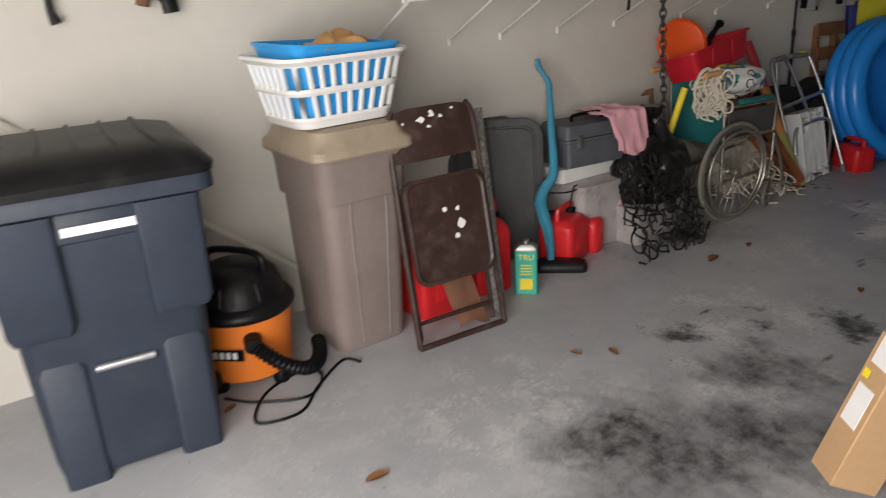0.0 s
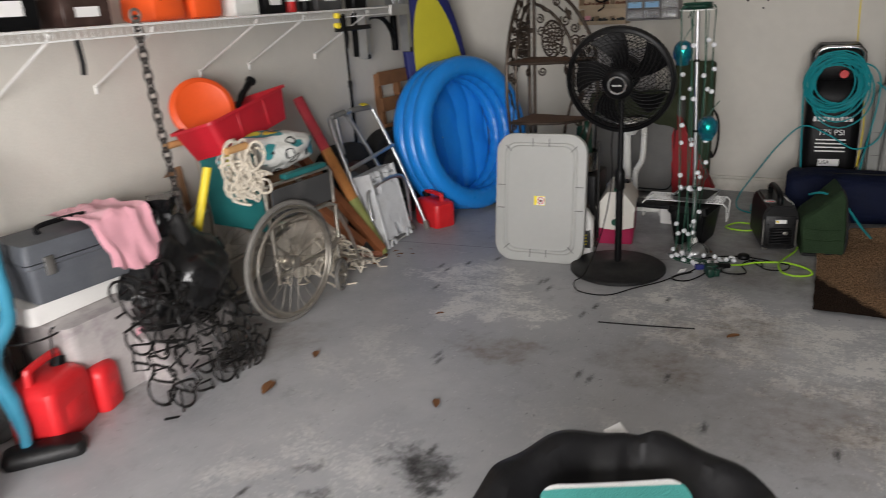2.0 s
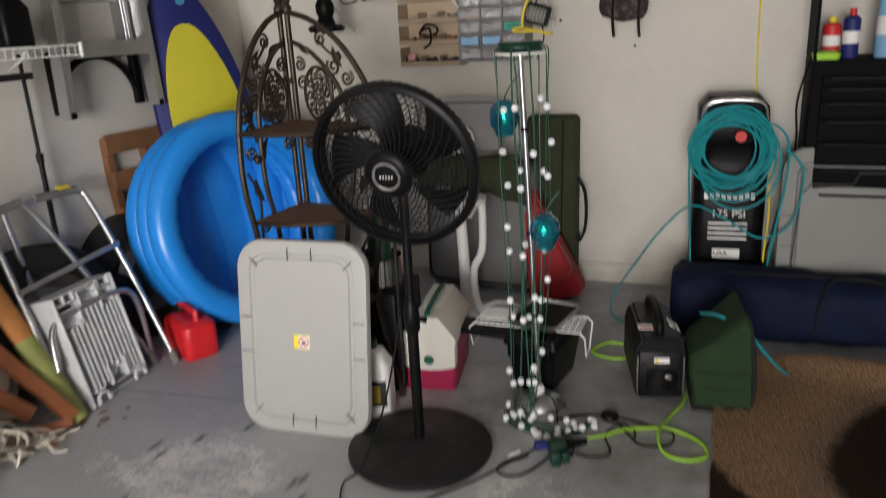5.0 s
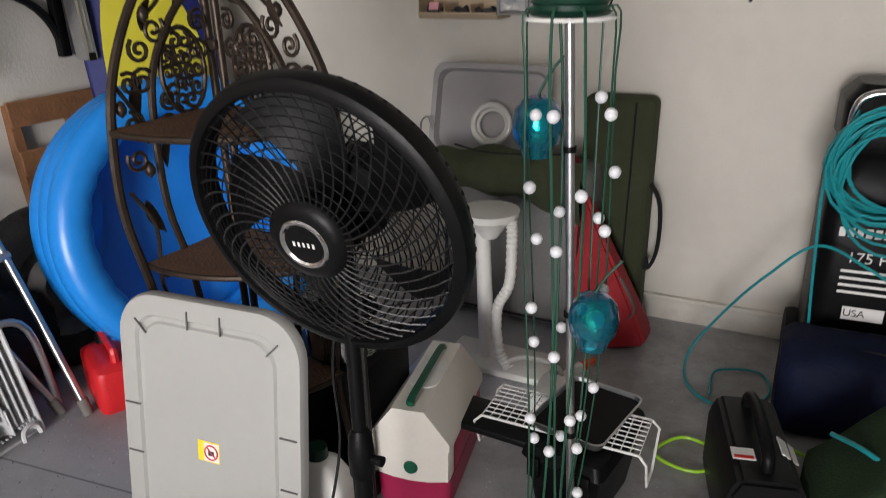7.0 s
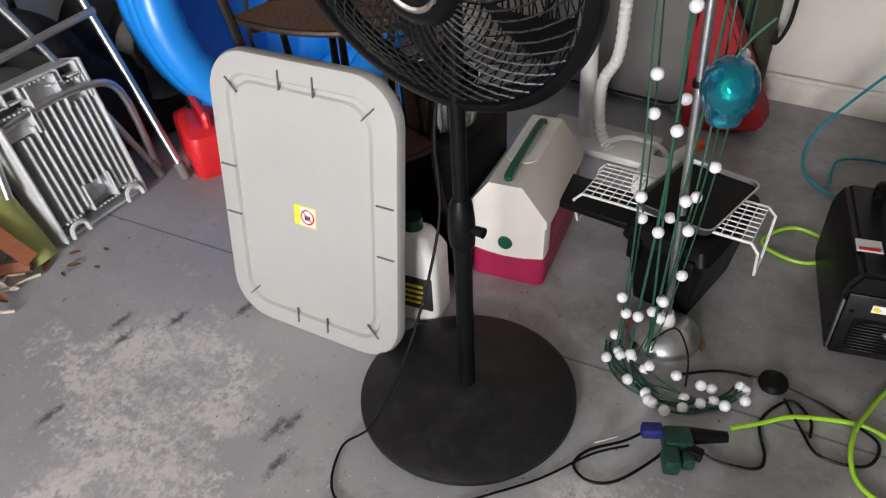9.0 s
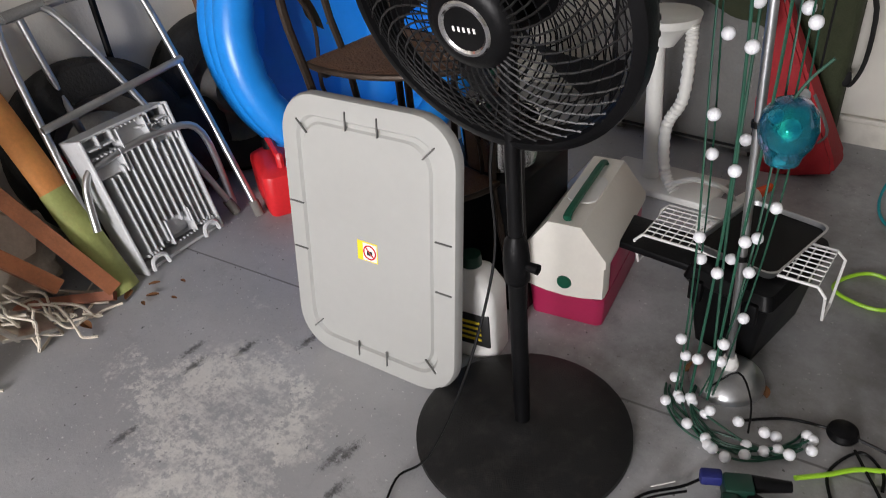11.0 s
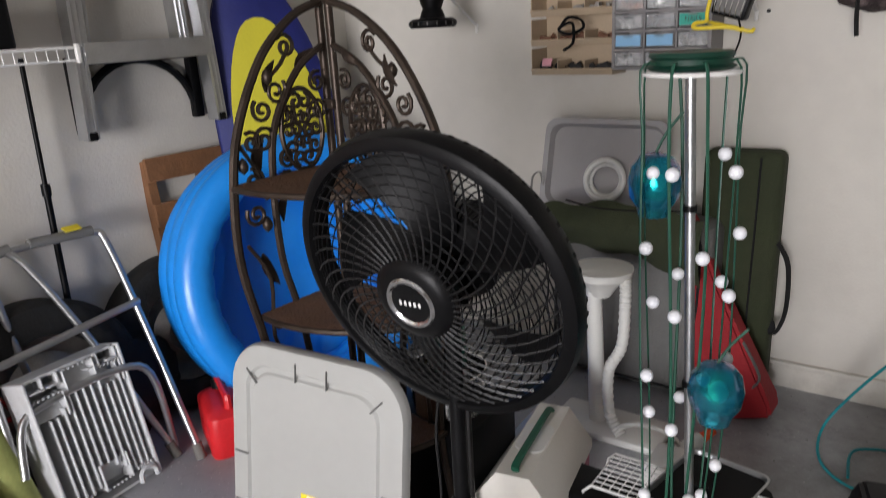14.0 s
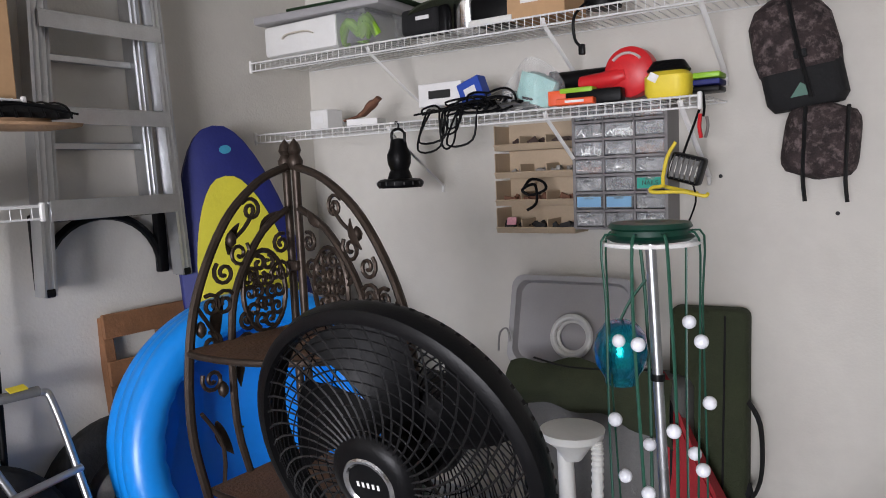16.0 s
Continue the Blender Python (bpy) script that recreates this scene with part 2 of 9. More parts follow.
def rug_material():
    """Shag pile: concentric swirls round the middle, a dark corner cut off by a straight line."""
    m, nt, p = node_kit("swirled_rug_pile")
    n, l = nt.nodes.new, nt.links.new
    tc = n("ShaderNodeTexCoord")

    def noise_tex(scale, detail):
        t = n("ShaderNodeTexNoise"); t.inputs["Scale"].default_value, t.inputs["Detail"].default_value = scale, detail
        l(tc.outputs["Object"], t.inputs["Vector"])
        return t.outputs[0]

    def madd(a, k, c):
        t = n("ShaderNodeMath"); t.operation = "MULTIPLY_ADD"; t.inputs[1].default_value = k
        l(a, t.inputs[0])
        if isinstance(c, float):
            t.inputs[2].default_value = c
        else:
            l(c, t.inputs[2])
        return t.outputs[0]

    ds = n("ShaderNodeVectorMath"); ds.operation = "DISTANCE"; ds.inputs[1].default_value = (0.02, 0.02, 0.0)
    l(tc.outputs["Object"], ds.inputs[0])
    wobble = madd(noise_tex(1.5, 1), 0.22, -0.11)
    fray = madd(noise_tex(40, 3), 0.05, -0.025)
    total = madd(wobble, 1.0, madd(fray, 1.0, ds.outputs["Value"]))
    r = n("ShaderNodeValToRGB")
    e = r.color_ramp.elements
    e[0].position, e[0].color = 0.0, (0.2, 0.12, 0.07, 1)
    e[1].position, e[1].color = 1.0, (0.32, 0.2, 0.115, 1)
    for pos, c in ((0.1, (0.2, 0.12, 0.07, 1)), (0.12, (0.1, 0.1, 0.085, 1)), (0.27, (0.085, 0.085, 0.072, 1)), (0.3, (0.022, 0.014, 0.01, 1)), (0.45, (0.03, 0.019, 0.013, 1)), (0.49, (0.26, 0.175, 0.115, 1)), (0.62, (0.36, 0.215, 0.12, 1))):
        x = e.new(pos); x.color = c
    l(total, r.inputs[0])
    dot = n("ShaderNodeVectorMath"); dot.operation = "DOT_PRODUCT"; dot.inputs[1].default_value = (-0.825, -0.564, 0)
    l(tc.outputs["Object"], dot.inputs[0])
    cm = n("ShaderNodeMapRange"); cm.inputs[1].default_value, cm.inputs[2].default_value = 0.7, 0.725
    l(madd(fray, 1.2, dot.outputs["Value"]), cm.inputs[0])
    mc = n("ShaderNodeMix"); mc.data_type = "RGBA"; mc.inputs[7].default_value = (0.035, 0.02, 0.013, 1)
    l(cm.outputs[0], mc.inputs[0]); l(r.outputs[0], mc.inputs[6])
    pile = noise_tex(120, 5)
    mm = n("ShaderNodeMix"); mm.data_type = "RGBA"; mm.blend_type = "MULTIPLY"; mm.inputs[0].default_value = 0.9
    sp = n("ShaderNodeMapRange"); sp.inputs[1].default_value, sp.inputs[2].default_value, sp.inputs[3].default_value, sp.inputs[4].default_value = 0.3, 0.7, 0.25, 1.3
    l(pile, sp.inputs[0]); l(mc.outputs[2], mm.inputs[6]); l(sp.outputs[0], mm.inputs[7])
    l(mm.outputs[2], p.inputs["Base Color"])
    p.inputs["Roughness"].default_value = 0.95
    p.inputs["Specular IOR Level"].default_value = 0.1
    bp = n("ShaderNodeBump"); bp.inputs["Strength"].default_value, bp.inputs["Distance"].default_value = 1.0, 0.02
    l(pile, bp.inputs["Height"]); l(bp.outputs[0], p.inputs["Normal"])
    return m


def striped_material(name, stripes, axis, length, base):
    """Cloth with straight woven bands across one axis."""
    m, nt, p = node_kit(name)
    n, l = nt.nodes.new, nt.links.new
    tc = n("ShaderNodeTexCoord")
    s = n("ShaderNodeSeparateXYZ")
    l(tc.outputs["Object"], s.inputs[0])
    mr = n("ShaderNodeMapRange"); mr.inputs[1].default_value, mr.inputs[2].default_value = -length / 2, length / 2
    l(s.outputs[axis], mr.inputs[0])
    r = n("ShaderNodeValToRGB"); r.color_ramp.interpolation = "CONSTANT"
    e = r.color_ramp.elements
    e[0].position, e[0].color = 0, (*base, 1)
    e[1].position, e[1].color = 0.995, (*base, 1)
    for pos, c in stripes:
        x = e.new(pos); x.color = (*c, 1)
    l(mr.outputs[0], r.inputs[0])
    l(r.outputs[0], p.inputs["Base Color"])
    p.inputs["Roughness"].default_value = 0.95
    nz = n("ShaderNodeTexNoise"); nz.inputs["Scale"].default_value = 240
    l(tc.outputs["Object"], nz.inputs["Vector"])
    bp = n("ShaderNodeBump"); bp.inputs["Strength"].default_value, bp.inputs["Distance"].default_value = 0.7, 0.006
    l(nz.outputs[0], bp.inputs["Height"]); l(bp.outputs[0], p.inputs["Normal"])
    return m


def glass_material(name, col, rough=0.04, coat=0.0, trans=0.85, film=0.0):
    m, nt, p = node_kit(name)
    p.inputs["Base Color"].default_value = (*col, 1)
    p.inputs["Roughness"].default_value = rough
    p.inputs["Transmission Weight"].default_value = trans
    p.inputs["IOR"].default_value = 1.45
    p.inputs["Coat Weight"].default_value = coat
    if film:
        p.inputs["Thin Film Thickness"].default_value, p.inputs["Thin Film IOR"].default_value = film, 1.9
        n, l = nt.nodes.new, nt.links.new
        tc = n("ShaderNodeTexCoord")
        vo = n("ShaderNodeTexVoronoi"); vo.inputs["Scale"].default_value = 42
        l(tc.outputs["Object"], vo.inputs["Vector"])
        bp = n("ShaderNodeBump"); bp.inputs["Strength"].default_value, bp.inputs["Distance"].default_value = 0.5, 0.006
        l(vo.outputs[0], bp.inputs["Height"]); l(bp.outputs[0], p.inputs["Normal"])
    return m


M_FLOOR = floor_material()
M_WALL = mat("painted_drywall", (0.63, 0.603, 0.545), 0.75, vary=0.05, scale=1.3, bump=0.12, bscale=90, dirt=0.2, dirtcol=(0.42, 0.39, 0.35), dscale=1.4)
M_TRIM = mat("trim_paint", (0.7, 0.67, 0.6), 0.55, vary=0.06, bump=0.05, dirt=0.35, dirtcol=(0.3, 0.27, 0.22), dscale=7)
# ceiling is never in view; grey keeps its bounced light low
M_CEIL = mat("dimmed_ceiling_paint", (0.45, 0.44, 0.42), 0.85, vary=0.05, scale=2, bump=0.2, bscale=120)
# for the unseen east wall: dark so less light bounces back
M_DIMWALL = mat("bounce_cut_wallboard", (0.34, 0.32, 0.285), 0.85, vary=0.08, scale=1.5, bump=0.1, bscale=90)
M_DRIVE = mat("driveway_concrete", (0.42, 0.4, 0.37), 0.85, vary=0.2, scale=0.8, bump=0.2)
M_GRASS = mat("lawn", (0.07, 0.11, 0.035), 0.95, vary=0.4, scale=2.0, bump=0.6)
M_CART = mat("blue_grey_cart_plastic", (0.026, 0.035, 0.052), 0.45, vary=0.16, scale=6, bump=0.12, bscale=220, dirt=0.3, dirtcol=(0.06, 0.065, 0.07), dscale=8, spec=0.3)
M_BLACK = mat("black_plastic", (0.0045, 0.0045, 0.005), 0.4, vary=0.25, bump=0.08, bscale=200, dirt=0.12, dirtcol=(0.012, 0.012, 0.0115), spec=0.15)
M_BLACKDUST = mat("dusty_black_plastic", (0.006, 0.006, 0.0065), 0.42, vary=0.3, bump=0.1, bscale=160, dirt=0.5, dirtcol=(0.03, 0.029, 0.027), dscale=9, spec=0.25)
M_ORANGE = mat("orange_drum_plastic", (0.78, 0.2, 0.025), 0.45, vary=0.08, dirt=0.2, dirtcol=(0.4, 0.15, 0.05))
M_TAUPE = mat("taupe_bin_plastic", (0.225, 0.18, 0.163), 0.5, vary=0.1, scale=5, bump=0.1, bscale=150, dirt=0.35, dirtcol=(0.3, 0.27, 0.24), dscale=6)
M_TAN = mat("tan_lid_plastic", (0.34, 0.275, 0.2), 0.6, vary=0.12, dirt=0.5, dirtcol=(0.16, 0.12, 0.09), dscale=7)
M_WHITEP = mat("white_plastic", (0.8, 0.79, 0.76), 0.45, vary=0.04, dirt=0.15, dirtcol=(0.5, 0.47, 0.42))
M_BROWNMETAL = mat("brown_enamel_steel", (0.042, 0.022, 0.018), 0.38, vary=0.25, scale=7, bump=0.05, dirt=0.45, dirtcol=(0.14, 0.1, 0.085), dscale=14)
M_RUST = mat("rusty_brown_sheet", (0.19, 0.085, 0.05), 0.8, vary=0.3, bump=0.2)
M_RED = mat("red_can_plastic", (0.68, 0.02, 0.025), 0.4, vary=0.12, bump=0.05, dirt=0.2, dirtcol=(0.3, 0.03, 0.03))
M_DGREY = mat("dark_grey_lid_plastic", (0.055, 0.055, 0.056), 0.55, vary=0.15, bump=0.08, dirt=0.3, dirtcol=(0.16, 0.155, 0.15))
M_GREY = mat("grey_lid_plastic", (0.4, 0.403, 0.385), 0.5, vary=0.04, scale=3, bump=0.04, bscale=180, dirt=0.12, dirtcol=(0.33, 0.32, 0.3))
M_STEP = mat("pale_grey_step_plastic", (0.6, 0.61, 0.62), 0.5, vary=0.07, dirt=0.3, dirtcol=(0.25, 0.24, 0.23), dscale=12)
M_TEAL = mat("teal_vacuum_plastic", (0.045, 0.27, 0.4), 0.4, vary=0.12, dirt=0.25, dirtcol=(0.1, 0.2, 0.25))
M_GREENCAN = mat("green_can_paint", (0.02, 0.36, 0.27), 0.35, vary=0.06)
M_YELLOW = mat("yellow_paint", (0.85, 0.66, 0.04), 0.5, vary=0.06)
M_TOOLBOX = mat("slate_toolbox_plastic", (0.085, 0.092, 0.105), 0.55, vary=0.15, bump=0.1, dirt=0.3, dirtcol=(0.17, 0.165, 0.16))
M_PINK = mat("pink_terry_cloth", (0.76, 0.36, 0.42), 0.95, vary=0.1, bump=0.6, bscale=260, sheen=0.3)
M_BAG = mat("black_bin_bag", (0.006, 0.006, 0.0065), 0.22, vary=0.2, bump=0.35, bscale=26)
M_IRON = mat("black_wrought_iron", (0.012, 0.011, 0.0105), 0.5, metal=0.3, vary=0.3, bump=0.1)
M_BRONZE = mat("bronzed_iron", (0.05, 0.036, 0.027), 0.42, metal=0.6, vary=0.35, scale=20, bump=0.15)
M_STEEL = mat("tarnished_steel", (0.34, 0.33, 0.31), 0.42, metal=0.9, vary=0.25, scale=14, bump=0.05, dirt=0.35, dirtcol=(0.2, 0.16, 0.12))
M_CHROME = mat("chrome", (0.65, 0.65, 0.65), 0.16, metal=1.0, vary=0.08)
M_NICKEL = mat("dull_nickel_plate", (0.5, 0.465, 0.41), 0.34, metal=0.95, vary=0.2, scale=18, dirt=0.5, dirtcol=(0.2, 0.14, 0.09), dscale=16)
M_ALU = mat("brushed_aluminium", (0.56, 0.57, 0.58), 0.33, metal=0.95, vary=0.1, scale=16, dirt=0.15, dirtcol=(0.3, 0.3, 0.3))
M_SEATGREEN = mat("teal_vinyl", (0.012, 0.135, 0.135), 0.45, vary=0.15, bump=0.12, bscale=140)
M_RUBBER = mat("grey_rubber_tyre", (0.17, 0.16, 0.145), 0.8, vary=0.15)
M_TYRE = mat("black_tyre_rubber", (0.009, 0.009, 0.009), 0.8, vary=0.3, bump=0.3, bscale=80)
M_ROPE = mat("cotton_rope", (0.68, 0.61, 0.5), 0.95, vary=0.14, bump=0.7, bscale=180, sheen=0.2)
M_OAK = mat("weathered_wood", (0.25, 0.135, 0.07), 0.75, vary=0.3, scale=14, bump=0.25, bscale=50, dirt=0.4, dirtcol=(0.09, 0.06, 0.04))
M_REDWOOD = mat("stained_red_board", (0.24, 0.085, 0.045), 0.6, vary=0.25, scale=14, bump=0.15)
M_PALLET = mat("pallet_wood", (0.2, 0.09, 0.038), 0.8, vary=0.3, scale=14, bump=0.3)
M_POOL = mat("blue_vinyl_pool", (0.008, 0.25, 0.76), 0.3, vary=0.06, scale=4, bump=0.03, bscale=30)
M_YBOARD = mat("yellow_foam", (0.62, 0.56, 0.035), 0.7, vary=0.06, bump=0.1)
M_NAVY = mat("navy_foam", (0.01, 0.016, 0.14), 0.6, vary=0.15, bump=0.1)
M_ORED = mat("orange_disc_plastic", (0.85, 0.1, 0.015), 0.45, vary=0.06)
M_DKRED = mat("red_sled_plastic", (0.5, 0.012, 0.025), 0.45, vary=0.12)
M_WIRE = mat("white_coated_wire", (0.78, 0.78, 0.76), 0.4, vary=0.05)
M_FAN = mat("fan_black_plastic", (0.004, 0.004, 0.0045), 0.36, vary=0.2, bump=0.05, bscale=240, dirt=0.1, dirtcol=(0.014, 0.014, 0.014), spec=0.16)
M_FANBASE = mat("fan_base_plastic", (0.009, 0.009, 0.0095), 0.5, vary=0.3, bump=0.25, bscale=300, dirt=0.5, dirtcol=(0.05, 0.047, 0.044), dscale=22, spec=0.35)
M_MAROON = mat("cooler_raspberry_plastic", (0.42, 0.02, 0.085), 0.42, vary=0.08)
M_CREAM = mat("cooler_white_plastic", (0.8, 0.77, 0.7), 0.45, vary=0.04, dirt=0.1, dirtcol=(0.55, 0.5, 0.42))
M_DGREEN = mat("dark_green_plastic", (0.003, 0.036, 0.022), 0.4, vary=0.12)
M_BUTTON = mat("bottle_green_plastic", (0.004, 0.1, 0.055), 0.4, vary=0.1)
M_WIREGREEN = mat("green_lamp_wire", (0.012, 0.075, 0.045), 0.45, vary=0.15)
M_BULB = mat("frosted_bulb", (0.82, 0.83, 0.86), 0.3, vary=0.03)
M_OLIVE = mat("olive_canvas", (0.036, 0.045, 0.02), 0.9, vary=0.18, bump=0.4, bscale=200, dirt=0.2, dirtcol=(0.1, 0.095, 0.06))
M_BAGGREEN = mat("green_canvas", (0.02, 0.04, 0.018), 0.9, vary=0.2, bump=0.4, bscale=150, spec=0.2)
M_BAGNAVY = mat("navy_nylon", (0.004, 0.0075, 0.028), 0.75, vary=0.25, bump=0.4, bscale=60, spec=0.2)
M_REDCLOTH = mat("red_nylon", (0.34, 0.01, 0.016), 0.7, vary=0.15, bump=0.3, bscale=70)
M_CASE = mat("grey_fabric_case", (0.17, 0.168, 0.16), 0.85, vary=0.12, bump=0.35, bscale=160)
M_SINK = mat("grey_tub_plastic", (0.37, 0.36, 0.36), 0.4, vary=0.05, dirt=0.12, dirtcol=(0.28, 0.27, 0.27))
M_PIPE = mat("white_pipe_plastic", (0.76, 0.76, 0.72), 0.4, vary=0.05, dirt=0.15, dirtcol=(0.5, 0.47, 0.4))
M_LIME = mat("lime_hose", (0.3, 0.58, 0.03), 0.4, vary=0.1)
M_TEALHOSE = mat("teal_air_hose", (0.006, 0.27, 0.3), 0.35, vary=0.12)
M_CARD = mat("cardboard", (0.5, 0.31, 0.16), 0.85, vary=0.1, scale=5, bump=0.08, bscale=90, dirt=0.15, dirtcol=(0.33, 0.2, 0.1))
M_PAPER = mat("white_label", (0.82, 0.81, 0.79), 0.6, vary=0.04)
M_INK = mat("black_ink", (0.015, 0.015, 0.015), 0.6, vary=0.1)
M_PAD = mat("black_padded_cloth", (0.008, 0.008, 0.009), 0.5, vary=0.2, bump=0.4, bscale=14, spec=0.3)
M_STICK = mat("yellow_sticker", (0.9, 0.72, 0.03), 0.45, vary=0.04)
M_REDINK = mat("red_ink", (0.6, 0.02, 0.02), 0.5, vary=0.05)
M_ORGTAN = mat("tan_organizer_plastic", (0.5, 0.39, 0.27), 0.5, vary=0.08, dirt=0.2, dirtcol=(0.3, 0.22, 0.15))
M_ORGGREY = mat("grey_organizer_plastic", (0.22, 0.21, 0.21), 0.5, vary=0.1)
M_CAMO = mat("bark_camouflage", (0.035, 0.024, 0.023), 0.9, vary=0.8, scale=22, bump=0.6, dirt=1.0, dirtcol=(0.21, 0.16, 0.155), dscale=26)
M_BLACKCLOTH = mat("black_webbing", (0.008, 0.008, 0.0085), 0.85, vary=0.2, bump=0.3)
M_WICKER = mat("brown_wicker", (0.13, 0.065, 0.035), 0.7, vary=0.3, bump=0.8, bscale=110)
M_CLEAR = glass_material("clear_plastic", (0.85, 0.87, 0.88), 0.15)
M_GLOBE = glass_material("iridescent_teal_glass", (0.02, 0.4, 0.55), 0.06, trans=0.85, film=480.0)

# ---- mesh kit ----
ID = Matrix.Identity(4)


def T(x=0, y=0, z=0):
    return Matrix.Translation((x, y, z))


def bm_new():
    return bmesh.new()


def box(bm, sx, sy, sz, m=ID, bev=0.0, seg=2):
    """A block centred on m."""
    r = bmesh.ops.create_cube(bm, size=1, matrix=m @ Matrix.Diagonal((sx, sy, sz, 1)))
    if bev:
        es = list({e for v in r["verts"] for e in v.link_edges})
        bmesh.ops.bevel(bm, geom=es, offset=bev, segments=seg, affect="EDGES", profile=0.5)
    return bm


def cyl(bm, r1, r2, h, m=ID, seg=24):
    """A round bar or cone from z 0 to h on m."""
    bmesh.ops.create_cone(bm, cap_ends=True, segments=seg, radius1=r1, radius2=r2, depth=h, matrix=m @ T(0, 0, h / 2))
    return bm


def ball(bm, r, m=ID, u=16, v=10):
    bmesh.ops.create_uvsphere(bm, u_segments=u, v_segments=v, radius=r, matrix=m)
    return bm


def loft(bm, rings, m=ID, caps=True, closed=True):
    rows = [[bm.verts.new(m @ Vector(p)) for p in r] for r in rings]
    k = len(rows[0])
    for a, b in zip(rows, rows[1:]):
        for i in range(k if closed else k - 1):
            j = (i + 1) % k
            bm.faces.new((a[i], a[j], b[j], b[i]))
    if caps:
        bm.faces.new(rows[0][::-1])
        bm.faces.new(rows[-1])
    return bm


def rrect(w, d, r, z=0.0, n=5, cx=0.0, cy=0.0):
    """A rounded rectangle at height z."""
    r = min(r, w / 2 - 1e-4, d / 2 - 1e-4)
    out = []
    for k, (sx, sy) in enumerate(((1, 1), (-1, 1), (-1, -1), (1, -1))):
        for i in range(n + 1):
            a = math.pi / 2 * (k + i / n)
            out.append((cx + sx * (w / 2 - r) + r * math.cos(a), cy + sy * (d / 2 - r) + r * math.sin(a), z))
    return out


def lathe(bm, prof, seg=32, m=ID, caps=True):
    return loft(bm, [[(r * math.cos(2 * math.pi * i / seg), r * math.sin(2 * math.pi * i / seg), z) for i in range(seg)] for r, z in prof], m, caps)


def curve_pts(pts, n=6, closed=False):
    """A smooth line through the points."""
    p = [Vector(q) for q in pts]
    k = len(p)
    out = []
    for i in range(k if closed else k - 1):
        if closed:
            a, b, c, d = p[(i - 1) % k], p[i], p[(i + 1) % k], p[(i + 2) % k]
        else:
            a, b, c, d = p[max(i - 1, 0)], p[i], p[i + 1], p[min(i + 2, k - 1)]
        for j in range(n):
            t = j / n
            out.append(0.5 * (2 * b + (c - a) * t + (2 * a - 5 * b + 4 * c - d) * t * t + (3 * b - a - 3 * c + d) * t ** 3))
    if not closed:
        out.append(p[-1])
    return out


def tube(bm, pts, r=0.01, seg=8, m=ID, smooth=0, closed=False, flat=1.0):
    """A bar along the points; r may be a list."""
    p = curve_pts(pts, smooth, closed) if smooth else [Vector(q) for q in pts]
    k = len(p)
    rad = r if isinstance(r, (list, tuple)) else None
    up = None
    rings = []
    for i, q in enumerate(p):
        a = p[(i - 1) % k] if closed else p[max(i - 1, 0)]
        b = p[(i + 1) % k] if closed else p[min(i + 1, k - 1)]
        d = (b - a)
        d = d.normalized() if d.length > 1e-9 else Vector((0, 0, 1))
        if up is None:
            up = Vector((0, 0, 1)) if abs(d.z) < 0.9 else Vector((1, 0, 0))
        side = d.cross(up)
        if side.length < 1e-6:
            side = d.cross(Vector((0.3, 1, 0.2)))
        side.normalize()
        up = side.cross(d).normalized()
        rr = rad[min(len(rad) - 1, int(i * len(rad) / k))] if rad else r
        rings.append([q + side * (rr * math.cos(2 * math.pi * j / seg)) + up * (rr * flat * math.sin(2 * math.pi * j / seg)) for j in range(seg)])
    if closed:
        rings.append(rings[0])
    return loft(bm, rings, m, caps=not closed)


def bar(bm, a, b, r=0.01, seg=10, m=ID):
    return tube(bm, [a, b], r, seg, m)


def circle(c, r, n=24, axis="z", a0=0.0, a1=2 * math.pi):
    out = []
    for i in range(n):
        a = a0 + (a1 - a0) * i / n
        u, v = r * math.cos(a), r * math.sin(a)
        out.append({"z": (c[0] + u, c[1] + v, c[2]), "y": (c[0] + u, c[1], c[2] + v), "x": (c[0], c[1] + u, c[2] + v)}[axis])
    return out


def grid_sheet(bm, nx, ny, fn, m=ID, thick=0.0):
    """A cloth or bent plate: fn(u, v) gives the place for u, v in 0..1."""
    vs = [[bm.verts.new(m @ Vector(fn(i / nx, j / ny))) for j in range(ny + 1)] for i in range(nx + 1)]
    fs = [bm.faces.new((vs[i][j], vs[i + 1][j], vs[i + 1][j + 1], vs[i][j + 1])) for i in range(nx) for j in range(ny)]
    if thick:
        bmesh.ops.solidify(bm, geom=fs, thickness=thick)
    return bm


def part(name, bm, material, parent=None, label="", m=None, sharp=38, bev=0.0):
    """Links a bmesh as one mesh object under its thing."""
    bmesh.ops.remove_doubles(bm, verts=bm.verts, dist=1e-6)
    bmesh.ops.recalc_face_normals(bm, faces=bm.faces)
    me = bpy.data.meshes.new(name)
    bm.to_mesh(me)
    bm.free()
    me.polygons.foreach_set("use_smooth", [True] * len(me.polygons))
    me.set_sharp_from_angle(angle=radians(sharp))
    me.materials.append(material)
    ob = new(name, me)
    ob.parent = parent
    if m is not None:
        ob.matrix_basis = m
    if label:
        tagged(ob, label)
    return ob


def thing(name, label, category, m=ID, group=""):
    ob = new(name)
    ob.empty_display_size = 0.1
    ob.matrix_basis = m
    return tagged(ob, label, category, group)


def single(name, bm, material, label, category, m=ID, group=""):
    return tagged(part(name, bm, material, None, m=m), label, category, group)


def structure(name, bm, material, label=""):
    return tagged(part(name, bm, material), label, "", "", "structure")


